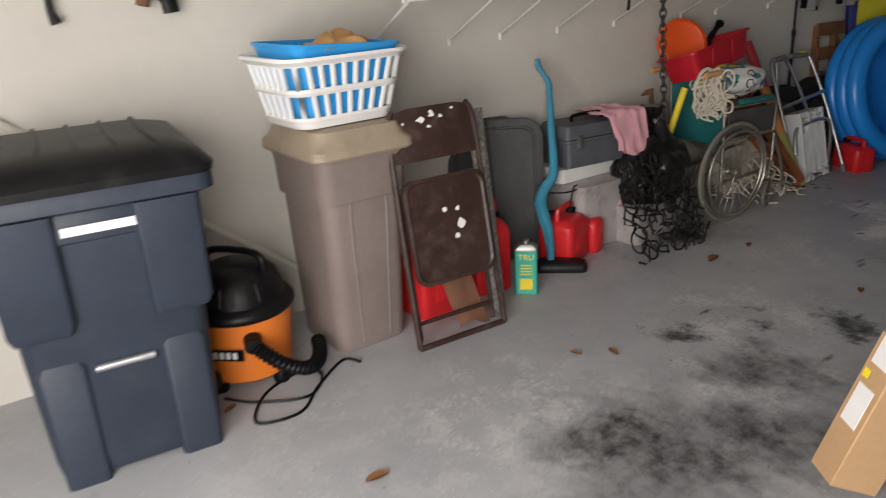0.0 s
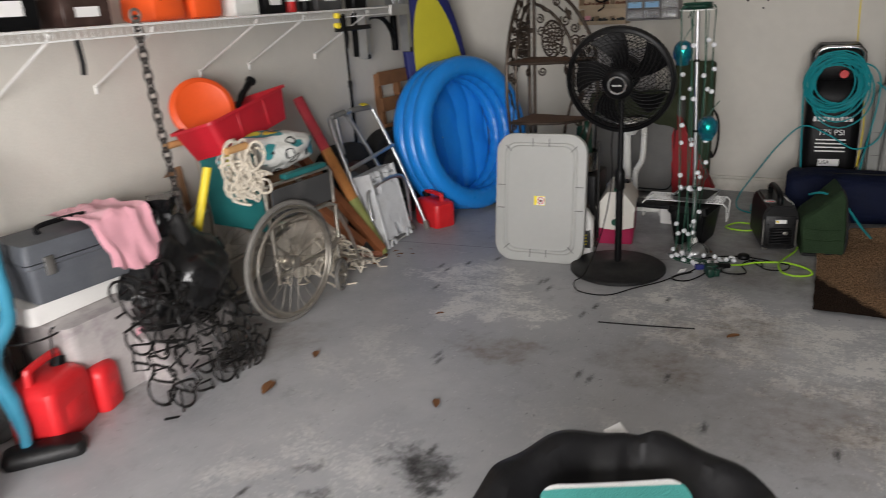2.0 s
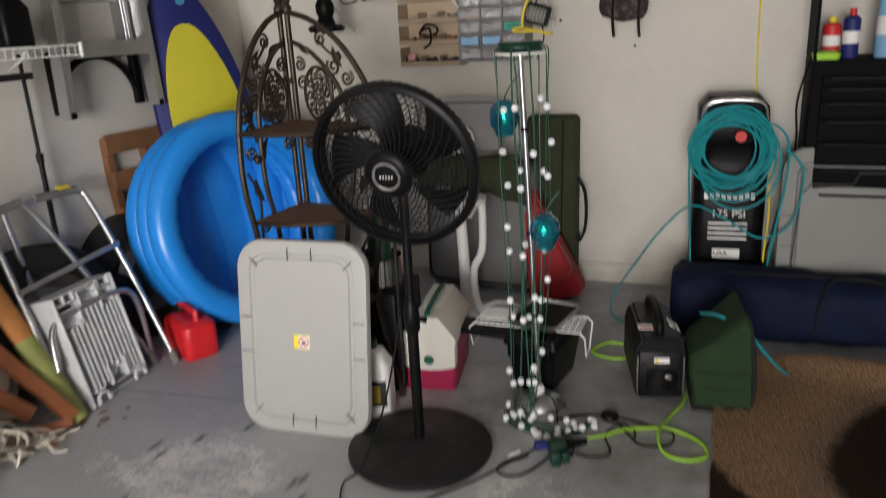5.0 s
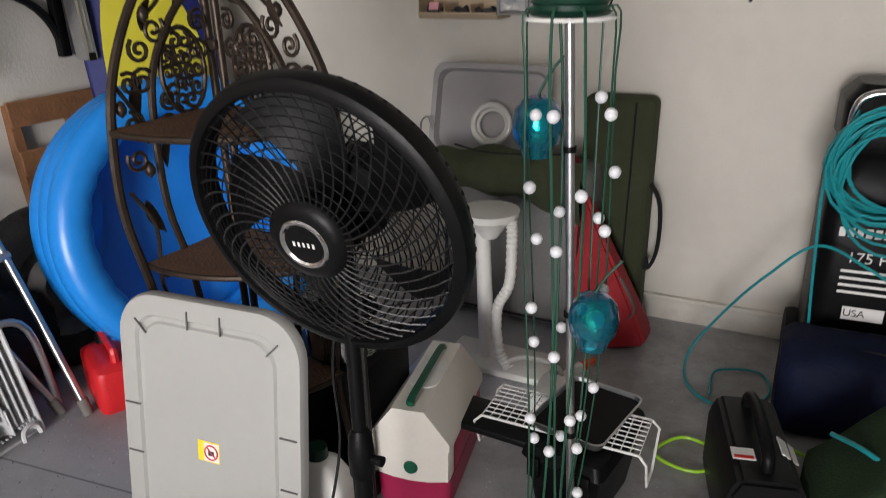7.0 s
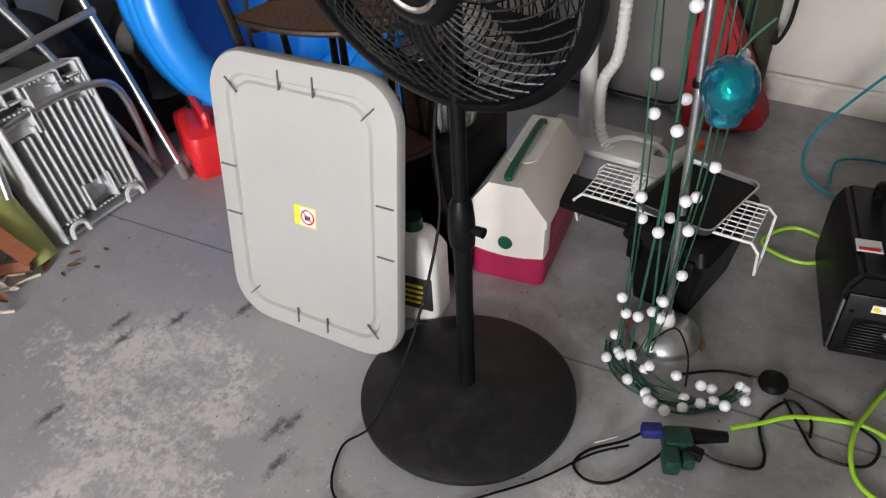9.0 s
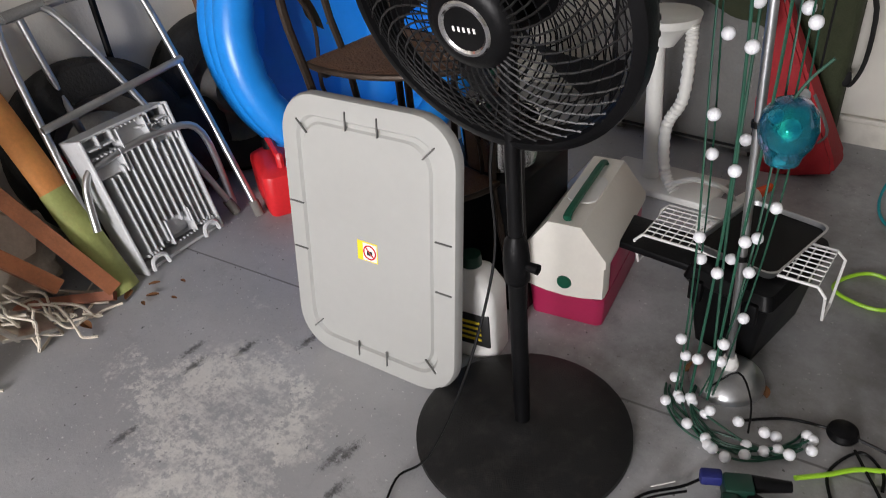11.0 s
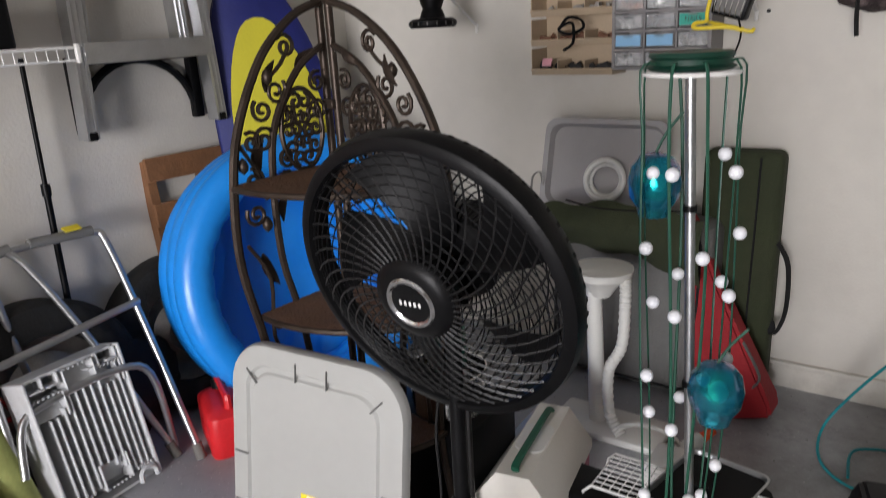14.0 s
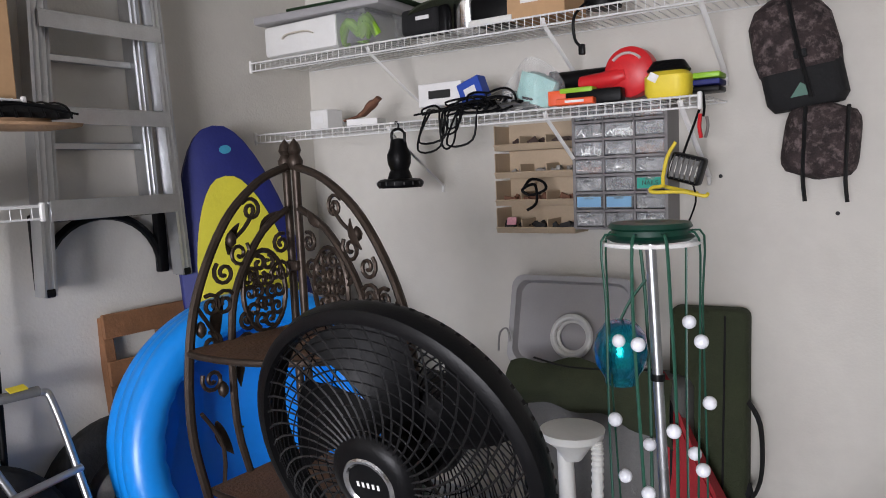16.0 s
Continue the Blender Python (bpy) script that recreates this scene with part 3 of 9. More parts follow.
def words(text, size, m, material, parent, name="lettering", depth=0.0006):
    """Raised print as a mesh, upright in the x-z plane of m."""
    cu = bpy.data.curves.new(name, "FONT")
    cu.body, cu.size, cu.align_x, cu.align_y, cu.extrude = text, size, "CENTER", "CENTER", depth
    tmp = new(name + "_tmp", cu)
    me = bpy.data.meshes.new_from_object(tmp)
    bpy.data.objects.remove(tmp)
    me.materials.clear()
    me.materials.append(material)
    me.transform(Matrix.Rotation(radians(90), 4, "X"))
    ob = new(name, me)
    ob.parent = parent
    ob.matrix_basis = m
    return ob


# ---- the garage ----
WX, WY = -2.58, 7.40
b = bm_new(); box(b, 400, 400, 0.1, T(0, 0, -0.13)); structure("ground", b, M_GRASS, "green lawn around the garage")
b = bm_new(); box(b, 5.6, 14, 0.1, T(0.4, -7.52, -0.09)); structure("pavement", b, M_DRIVE, "pale concrete driveway")
b = bm_new(); box(b, 6.3, 8.06, 0.12, T(0.45, 3.52, -0.06)); structure("floor", b, M_FLOOR, "grey painted concrete floor, worn and stained")
b = bm_new(); box(b, 0.14, 8.06, 2.7, T(WX - 0.07, 3.52, 1.35)); structure("wall_west", b, M_WALL, "off-white painted drywall")
b = bm_new(); box(b, 6.3, 0.14, 2.7, T(0.43, WY + 0.07, 1.35)); structure("wall_north", b, M_WALL, "off-white painted drywall")
# closes the room out of view; its dark colour holds down the fill light
b = bm_new(); box(b, 0.14, 8.06, 2.7, T(3.55, 3.52, 1.35)); structure("wall_east", b, M_DIMWALL, "unseen closing wall, darkened to cut bounced light")
b = bm_new()
box(b, 1.73, 0.14, 2.15, T(-1.715, -0.44, 1.075)); box(b, 1.93, 0.14, 2.15, T(2.515, -0.44, 1.075)); box(b, 6.06, 0.14, 0.55, T(0.45, -0.44, 2.425))
structure("wall_south", b, M_WALL, "wall with the open garage doorway")
b = bm_new(); box(b, 6.3, 8.06, 0.12, T(0.45, 3.52, 2.76)); structure("ceiling", b, M_CEIL, "unseen textured ceiling, greyed to cut bounced light")
b = bm_new()
box(b, 6.1, 0.016, 0.085, T(0.45, WY - 0.008, 0.0425), 0.002); box(b, 6.1, 0.024, 0.02, T(0.45, WY - 0.012, 0.097), 0.005)
structure("baseboard", b, M_TRIM, "cream painted baseboard, scuffed")


# ---- things along the west wall ----
def RZ(a):
    return Matrix.Rotation(radians(a), 4, "Z")


def RX(a):
    return Matrix.Rotation(radians(a), 4, "X")


def RY(a):
    return Matrix.Rotation(radians(a), 4, "Y")


def trash_cart(m):
    """A wheeled cart whose front looks along +x."""
    t = thing("trash_cart", "large blue-grey plastic wheeled trash cart with black lid", "trash cart", m)
    b = bm_new()
    loft(b, [rrect(0.5, 0.49, 0.05, 0.02, cx=-0.01), rrect(0.51, 0.51, 0.06, 0.08), rrect(0.54, 0.54, 0.06, 0.52), rrect(0.57, 0.555, 0.06, 0.56), rrect(0.61, 0.6, 0.06, 0.9), rrect(0.615, 0.605, 0.06, 0.95)])
    part("body", b, M_CART, t)
    b = bm_new()
    loft(b, [rrect(0.655, 0.645, 0.05, 0.915), rrect(0.69, 0.68, 0.05, 0.925), rrect(0.69, 0.68, 0.05, 0.97), rrect(0.67, 0.66, 0.05, 0.985)])
    part("rim", b, M_CART, t)
    # shoulders and the stepped front panels
    b = bm_new()
    for y in (-0.195, 0.195):
        loft(b, [rrect(0.05, 0.16, 0.02, 0.54, cx=0.27, cy=y), rrect(0.085, 0.18, 0.02, 0.575, cx=0.275, cy=y), rrect(0.09, 0.19, 0.02, 0.915, cx=0.29, cy=y)])
    box(b, 0.05, 0.24, 0.1, T(0.29, 0, 0.87) @ RY(-5), 0.015)
    part("shoulder_panel", b, M_CART, t)
    b = bm_new()
    for y in (-0.175, 0.175):
        loft(b, [rrect(0.07, 0.13, 0.02, 0.0, cx=0.23, cy=y), rrect(0.08, 0.14, 0.02, 0.42, cx=0.24, cy=y), rrect(0.05, 0.1, 0.02, 0.46, cx=0.23, cy=y)])
    box(b, 0.04, 0.3, 0.08, T(0.245, 0, 0.49) @ RY(-4), 0.012)
    part("lower_panel", b, M_CART, t)
    b = bm_new(); bar(b, (0.272, -0.085, 0.405), (0.272, 0.085, 0.405), 0.014)
    part("grab_bar", b, M_ALU, t, "worn silver catch bar")
    b = bm_new(); box(b, 0.004, 0.2, 0.026, T(0.322, 0.01, 0.862) @ RY(-3))
    part("label_strip", b, M_PAPER, t, "scuffed white printed strip")
    b = bm_new()
    loft(b, [rrect(0.70, 0.69, 0.06, 0.975), rrect(0.71, 0.70, 0.06, 1.0), rrect(0.66, 0.64, 0.08, 1.04), rrect(0.5, 0.5, 0.09, 1.065), rrect(0.4, 0.42, 0.09, 1.072)])
    lid = part("lid", b, M_BLACKDUST, t, "black ribbed lid")
    b = bm_new()
    for i in range(5):
        tube(b, [(-0.22, -0.2 + 0.1 * i, 1.07), (0.17, -0.2 + 0.1 * i, 1.071), (0.3, -0.23 + 0.115 * i, 1.03)], 0.009, 8, smooth=4)
    part("lid_rib", b, M_BLACKDUST, lid)
    for y in (-0.24, 0.24):
        b = bm_new(); lathe(b, [(0.03, -0.03), (0.12, -0.028), (0.125, 0.0), (0.12, 0.028), (0.03, 0.03)], 28, T(-0.2, y, 0.125) @ RX(90))
        part("wheel", b, M_TYRE, t)
    return t


trash_cart(T(-2.08, 1.06, 0) @ RZ(-6) @ Matrix.Diagonal((1, 1, 0.975, 1)))


def wet_dry_vacuum(m):
    t = thing("wet_dry_vacuum", "orange and black wet dry shop vacuum with dusty lid", "vacuum cleaner", m)
    b = bm_new(); lathe(b, [(0.15, 0.035), (0.168, 0.05), (0.178, 0.2), (0.188, 0.31), (0.19, 0.33)], 40)
    part("drum", b, M_ORANGE, t, "orange drum")
    b = bm_new(); lathe(b, [(0.196, 0.322), (0.205, 0.335), (0.205, 0.35), (0.19, 0.372), (0.16, 0.385)], 40)
    part("lid", b, M_BLACKDUST, t, "dusty dark grey lid")
    b = bm_new(); lathe(b, [(0.175, 0.375), (0.168, 0.42), (0.15, 0.47), (0.115, 0.51), (0.06, 0.53)], 32)
    head = part("motor_head", b, M_BLACKDUST, t)
    b = bm_new()
    for i in range(7):
        a = radians(-70 + 16 * i)
        bar(b, (0.172 * math.cos(a), 0.172 * math.sin(a), 0.4), (0.152 * math.cos(a), 0.152 * math.sin(a), 0.47), 0.006, 6)
    part("vent_rib", b, M_BLACK, head)
    b = bm_new(); tube(b, [(-0.07, -0.1, 0.48), (-0.07, -0.1, 0.545), (-0.04, -0.06, 0.575), (0.04, 0.06, 0.575), (0.07, 0.1, 0.545), (0.07, 0.1, 0.48)], 0.015, 8, smooth=4)
    part("carry_handle", b, M_BLACK, t)
    b = bm_new(); cyl(b, 0.034, 0.03, 0.08, T(0.17, 0.03, 0.25) @ RY(90))
    part("hose_port", b, M_BLACK, t)
    b = bm_new()
    path = curve_pts([(0.22, 0.03, 0.25), (0.25, 0.06, 0.225), (0.262, 0.13, 0.16), (0.235, 0.2, 0.11), (0.17, 0.245, 0.085), (0.08, 0.27, 0.08), (-0.04, 0.275, 0.075)], 10)
    tube(b, path, [0.031 if i % 2 else 0.025 for i in range(len(path))], 10)
    part("hose", b, M_BLACK, t, "black ribbed suction hose")
    for a in (45, 135, 225, 315):
        b = bm_new()
        lathe(b, [(0.03, 0.0), (0.033, 0.02), (0.024, 0.05)], 14, RZ(a) @ T(0.16, 0, 0))
        part("caster", b, M_BLACK, t)
    b = bm_new(); box(b, 0.1, 0.075, 0.085, RZ(-50) @ T(0.185, 0, 0.06), 0.02)
    part("drain_foot", b, M_BLACKDUST, t)
    lab = T(0.185 * math.cos(radians(-22)), 0.185 * math.sin(radians(-22)), 0.19) @ RZ(-22)
    b = bm_new(); box(b, 0.004, 0.13, 0.05, lab)
    badge = part("badge", b, M_BLACK, t, "black badge with pale bars")
    b = bm_new()
    for i in range(4):
        box(b, 0.003, 0.016, 0.028, lab @ T(0.0035, -0.042 + 0.025 * i, 0.0))
    part("badge_bar", b, M_PAPER, badge)
    return t


wet_dry_vacuum(T(-2.2, 1.53, 0) @ RZ(-20) @ Matrix.Diagonal((1.02, 1.02, 0.9, 1)))
b = bm_new()
tube(b, [(-2.03, 1.36, 0.02), (-1.95, 1.45, 0.006), (-1.86, 1.62, 0.006), (-1.97, 1.73, 0.006), (-2.05, 1.68, 0.006), (-1.98, 1.5, 0.008), (-1.82, 1.4, 0.006), (-1.78, 1.55, 0.006), (-1.9, 1.68, 0.007), (-2.02, 1.85, 0.006), (-1.96, 1.9, 0.006)], 0.0055, 6, smooth=7)
single("power_cord", b, M_BLACK, "black power cord looped on the floor", "cord")


def storage_bin(m):
    t = thing("tall_trash_bin", "tall taupe plastic trash bin with dirty tan lid", "trash bin", m)
    b = bm_new()
    loft(b, [rrect(0.35, 0.32, 0.06, 0.0), rrect(0.36, 0.33, 0.06, 0.02), rrect(0.396, 0.362, 0.06, 0.635), rrect(0.398, 0.364, 0.06, 0.643), rrect(0.422, 0.388, 0.06, 0.648), rrect(0.426, 0.392, 0.06, 0.656), rrect(0.44, 0.402, 0.06, 0.8), rrect(0.45, 0.41, 0.06, 0.815), rrect(0.455, 0.415, 0.06, 0.84)])
    part("body", b, M_TAUPE, t)
    b = bm_new()
    tube(b, [(0.177, -0.06, 0.03), (0.186, -0.07, 0.3), (0.196, -0.078, 0.6), (0.197, -0.07, 0.635)], 0.006, 8, smooth=3)
    part("panel_ridge", b, M_TAUPE, t)
    b = bm_new()
    tube(b, [(0.177, 0.07, 0.03), (0.186, 0.08, 0.3), (0.196, 0.09, 0.6), (0.197, 0.082, 0.635)], 0.006, 8, smooth=3)
    part("panel_ridge", b, M_TAUPE, t)
    b = bm_new()
    loft(b, [rrect(0.48, 0.44, 0.05, 0.825), rrect(0.495, 0.455, 0.05, 0.835), rrect(0.49, 0.45, 0.05, 0.865), rrect(0.46, 0.42, 0.07, 0.885), rrect(0.43, 0.38, 0.07, 0.93), rrect(0.38, 0.34, 0.07, 0.94)])
    part("lid", b, M_TAN, t, "dirty tan lid")
    return t


storage_bin(T(-2.235, 2.03, 0) @ RZ(2))


def laundry_basket(m):
    t = thing("laundry_basket", "white plastic laundry basket with oval slots on the bin", "laundry basket", m)
    w0, d0, w1, d1, h = 0.31, 0.4, 0.4, 0.5, 0.26
    b = bm_new()
    loft(b, [rrect(w0, d0, 0.06, 0.0), rrect(w0 + 0.015, d0 + 0.02, 0.07, 0.012), rrect(w0 + 0.02, d0 + 0.025, 0.07, 0.04), rrect(w0 + 0.008, d0 + 0.012, 0.07, 0.04), rrect(w0, d0, 0.06, 0.01)])
    part("base", b, M_WHITEP, t)

    def side(f, k=40):
        return rrect(w0 + (w1 - w0) * f, d0 + (d1 - d0) * f, 0.07, h * f, n=9)
    b = bm_new()
    ring_a, ring_b = side(0.12), side(0.97)
    n = len(ring_a)
    for lo, hi in ((0.12, 0.5), (0.5, 0.93)):
        pa, pb = side(lo), side(hi)
        for i in range(n):
            j = (i + 1) % n
            seg = (Vector(pa[j]) - Vector(pa[i])).length
            k = max(1, round(seg / 0.042))
            for q in range(k):
                f = q / k
                u, v = Vector(pa[i]).lerp(Vector(pa[j]), f), Vector(pb[i]).lerp(Vector(pb[j]), f)
                if seg > 0.02 or i % 5 == 0:
                    d = (Vector(pa[j]) - Vector(pa[i])).normalized() * 0.011
                    tube(b, [u, v], 0.011, 6, flat=0.4)
    part("slat", b, M_WHITEP, t)
    for f, r in ((0.12, 0.012), (0.52, 0.014), (0.93, 0.016)):
        b = bm_new(); tube(b, side(f), r, 6, closed=True, flat=1.0)
        part("hoop", b, M_WHITEP, t)
    b = bm_new(); loft(b, [rrect(w1 - 0.005, d1 - 0.005, 0.08, h - 0.02), rrect(w1 + 0.045, d1 + 0.05, 0.09, h), rrect(w1 + 0.05, d1 + 0.055, 0.09, h - 0.012), rrect(w1 + 0.01, d1 + 0.01, 0.08, h - 0.03)], caps=False)
    part("rim", b, M_WHITEP, t)
    return t


M_BLUETUB = mat("sky_blue_plastic", (0.02, 0.33, 0.72), 0.4, vary=0.08)
BASKET = T(-2.22, 2.005, 0.945) @ RZ(3)
laundry_basket(BASKET)
b = bm_new()
loft(b, [rrect(0.28, 0.35, 0.06, 0.018), rrect(0.31, 0.39, 0.06, 0.12), rrect(0.35, 0.44, 0.05, 0.25), rrect(0.37, 0.46, 0.05, 0.285), rrect(0.35, 0.44, 0.05, 0.28), rrect(0.3, 0.38, 0.06, 0.12), rrect(0.26, 0.33, 0.05, 0.03)])
t = thing("plastic_tub", "bright blue plastic tub inside the laundry basket", "tub", BASKET @ RX(-3))
part("tub_body", b, M_BLUETUB, t)
b = bm_new(); tube(b, rrect(0.372, 0.462, 0.05, 0.286), 0.007, 6, closed=True); part("rim", b, M_BLUETUB, t)
M_TANCLOTH = mat("tan_leather", (0.55, 0.3, 0.12), 0.7, vary=0.15, bump=0.3)
b = bm_new()
grid_sheet(b, 14, 10, lambda u, v: (-0.08 + 0.16 * u + 0.015 * math.sin(9 * v), -0.12 + 0.22 * v, 0.285 + 0.05 * math.sin(math.pi * u) * math.sin(math.pi * v) + 0.01 * math.sin(17 * u + 9 * v)), thick=0.008)
single("work_glove", b, M_TANCLOTH, "crumpled tan leather work glove on the blue tub", "glove", BASKET @ T(0.1, 0.02, 0))


def folding_chair(m):
    """Folded flat, upright in its own x-z plane; front looks along -y."""
    t = thing("folding_chair", "folded brown steel folding chair, paint chipped white", "chair", m)
    b = bm_new()
    for s in (-1, 1):
        tube(b, [(s * 0.215, 0, 0.012), (s * 0.21, 0.0, 0.5), (s * 0.2, -0.01, 0.86), (s * 0.17, -0.012, 0.93)], 0.0125, 8, smooth=3)
    tube(b, [(-0.215, 0, 0.012), (0.215, 0, 0.012)], 0.0125, 8)
    part("front_frame", b, M_BROWNMETAL, t)
    b = bm_new()
    for s in (-1, 1):
        tube(b, [(s * 0.185, 0.04, 0.03), (s * 0.185, 0.025, 0.62)], 0.011, 8)
    tube(b, [(-0.185, 0.035, 0.1), (0.185, 0.035, 0.1)], 0.009, 8)
    part("rear_frame", b, M_BROWNMETAL, t)
    b = bm_new()
    grid_sheet(b, 10, 8, lambda u, v: (-0.2 + 0.4 * u, -0.012 + 0.02 * (2 * u - 1) ** 2 - 0.02, 0.735 + 0.2 * v - 0.035 * (v > 0.9) * (abs(2 * u - 1) ** 6)), thick=0.012)
    part("backrest", b, M_BROWNMETAL, t)
    b = bm_new()
    loft(b, [rrect(0.375, 0.4, 0.05, -0.012), rrect(0.39, 0.415, 0.055, -0.006), rrect(0.39, 0.415, 0.055, 0.008), rrect(0.365, 0.39, 0.05, 0.012), rrect(0.35, 0.375, 0.045, 0.004)], T(0.0, -0.03, 0.46) @ RX(90) )
    seat = part("seat", b, M_BROWNMETAL, t)
    random.seed(4)
    for x, z, s in ((-0.02, 0.535, 0.016), (0.04, 0.53, 0.014), (0.05, 0.47, 0.026), (0.02, 0.425, 0.018)):
        b = bm_new()
        pts = [(x + s * random.uniform(0.5, 1) * math.cos(a), -0.043, z + s * random.uniform(0.5, 1) * math.sin(a)) for a in [k * 0.9 for k in range(7)]]
        v = [b.verts.new(p) for p in pts]; f = b.faces.new(v)
        bmesh.ops.solidify(b, geom=[f], thickness=0.001)
        part("paint_chip", b, M_PAPER, seat, "white chipped paint")
    for x, z, s in ((-0.06, 0.885, 0.03), (-0.01, 0.905, 0.024), (0.03, 0.89, 0.018), (-0.03, 0.86, 0.02), (-0.14, 0.88, 0.012), (0.09, 0.915, 0.01)):
        b = bm_new()
        v = [b.verts.new((x + s * random.uniform(0.3, 1) * math.cos(a), -0.036 + 0.02 * (x / 0.2) ** 2, z + 0.6 * s * random.uniform(0.3, 1) * math.sin(a))) for a in [k * 0.78 for k in range(8)]]
        f = b.faces.new(v); bmesh.ops.solidify(b, geom=[f], thickness=0.001)
        part("paint_chip", b, M_PAPER, t, "white chipped paint")
    return t


def speckled_roll():
    t = thing("carpet_roll", "grey speckled roll leaning behind the folding chair", "roll", ID)
    b = bm_new(); tube(b, [(-1.97, 2.63, 0.0), (-2.05, 2.645, 0.45), (-2.14, 2.66, 0.9)], 0.036, 14); part("roll", b, mat("speckled_grey", (0.2, 0.19, 0.18), 0.9, vary=0.6, scale=60, bump=0.5, dirt=0.6, dirtcol=(0.5, 0.48, 0.45), dscale=60), t)
    return t


speckled_roll()
b = bm_new(); grid_sheet(b, 12, 6, lambda u, v: (-1.96 + 0.1 * u * u - 0.05 * u, 2.27 + 0.16 * v + 0.1 * u, 0.42 * (1 - u) + 0.02 + 0.02 * math.sin(5 * v)), thick=0.004)
single("rusty_sheet", b, M_RUST, "curved rusty brown metal sheet behind the chair", "metal sheet")
# leaning back against the bin
CHAIR = T(-1.86, 2.35, 0) @ RZ(87) @ RX(-11.5)
folding_chair(CHAIR @ Matrix.Diagonal((1, 1, 1.05, 1)))


def fuel_can(name, label, m, w, d, h, spout=True):
    t = thing(name, label, "fuel can", m)
    b = bm_new()
    loft(b, [rrect(w * 0.94, d * 0.94, 0.03, 0.0), rrect(w, d, 0.035, 0.012), rrect(w, d, 0.035, h * 0.62), rrect(w * 0.98, d * 0.98, 0.04, h * 0.7), rrect(w * 0.8, d * 0.8, 0.045, h * 0.78), rrect(w * 0.5, d * 0.5, 0.03, h * 0.8)])
    part("body", b, M_RED, t)
    b = bm_new(); tube(b, [(0, -d * 0.34, h * 0.7), (0, -d * 0.33, h * 0.9), (0, -d * 0.27, h * 0.96), (0, d * 0.27, h * 0.96), (0, d * 0.33, h * 0.9), (0, d * 0.34, h * 0.7)], 0.016, 8, smooth=3, flat=0.9)
    part("handle", b, M_RED, t)
    b = bm_new(); box(b, w + 0.008, d * 0.5, h * 0.28, T(0, 0, h * 0.33), 0.012)
    part("side_panel", b, M_RED, t)
    if spout:
        b = bm_new(); cyl(b, 0.026, 0.024, 0.04, T(0, d * 0.3, h * 0.76) @ RX(-25), 16)
        part("cap", b, M_BLACK, t, "black screw cap")
    return t


fuel_can("fuel_can", "wide red plastic fuel can on the floor", T(-2.24, 3.31, 0) @ RZ(20), 0.2, 0.24, 0.295)
fuel_can("fuel_can", "small red plastic fuel can on the floor", T(-2.25, 3.5, 0) @ RZ(20), 0.16, 0.13, 0.23)
fuel_can("fuel_can", "tall red plastic fuel can behind the chair", T(-2.24, 2.76, 0) @ RZ(-8), 0.24, 0.2, 0.44)
fuel_can("fuel_can", "red plastic fuel can behind the folding chair", T(-2.2, 2.42, 0) @ RZ(5), 0.22, 0.26, 0.36)
fuel_can("fuel_can", "small red plastic fuel can beside the paddling pool", T(-2.095, 6.04, 0) @ RZ(62), 0.16, 0.27, 0.22)


def tin_can(m):
    t = thing("paint_thinner_can", "green and yellow rectangular tin of solvent", "tin can", m)
    b = bm_new(); loft(b, [rrect(0.105, 0.065, 0.008, 0.0), rrect(0.108, 0.068, 0.01, 0.006), rrect(0.105, 0.065, 0.01, 0.01), rrect(0.105, 0.065, 0.01, 0.225)])
    part("body", b, M_GREENCAN, t)
    b = bm_new(); loft(b, [rrect(0.108, 0.068, 0.01, 0.222), rrect(0.108, 0.068, 0.01, 0.232), rrect(0.07, 0.045, 0.01, 0.25), rrect(0.03, 0.03, 0.01, 0.252)]); cyl(b, 0.016, 0.016, 0.018, T(0, 0, 0.25), 14)
    part("top", b, M_STEEL, t, "rusty metal top")
    b = bm_new(); box(b, 0.06, 0.003, 0.055, T(0.0, -0.0335, 0.055))
    part("yellow_panel", b, M_YELLOW, t, "yellow label panel")
    words("TRU", 0.04, T(0, -0.0335, 0.19), M_YELLOW, t)
    for z in (0.15, 0.135, 0.12, 0.105):
        b = bm_new(); box(b, 0.055, 0.002, 0.005, T(0, -0.0335, z))
        part("print_line", b, M_YELLOW, t)
    return t


tin_can(T(-2.035, 2.86, 0) @ RZ(48))


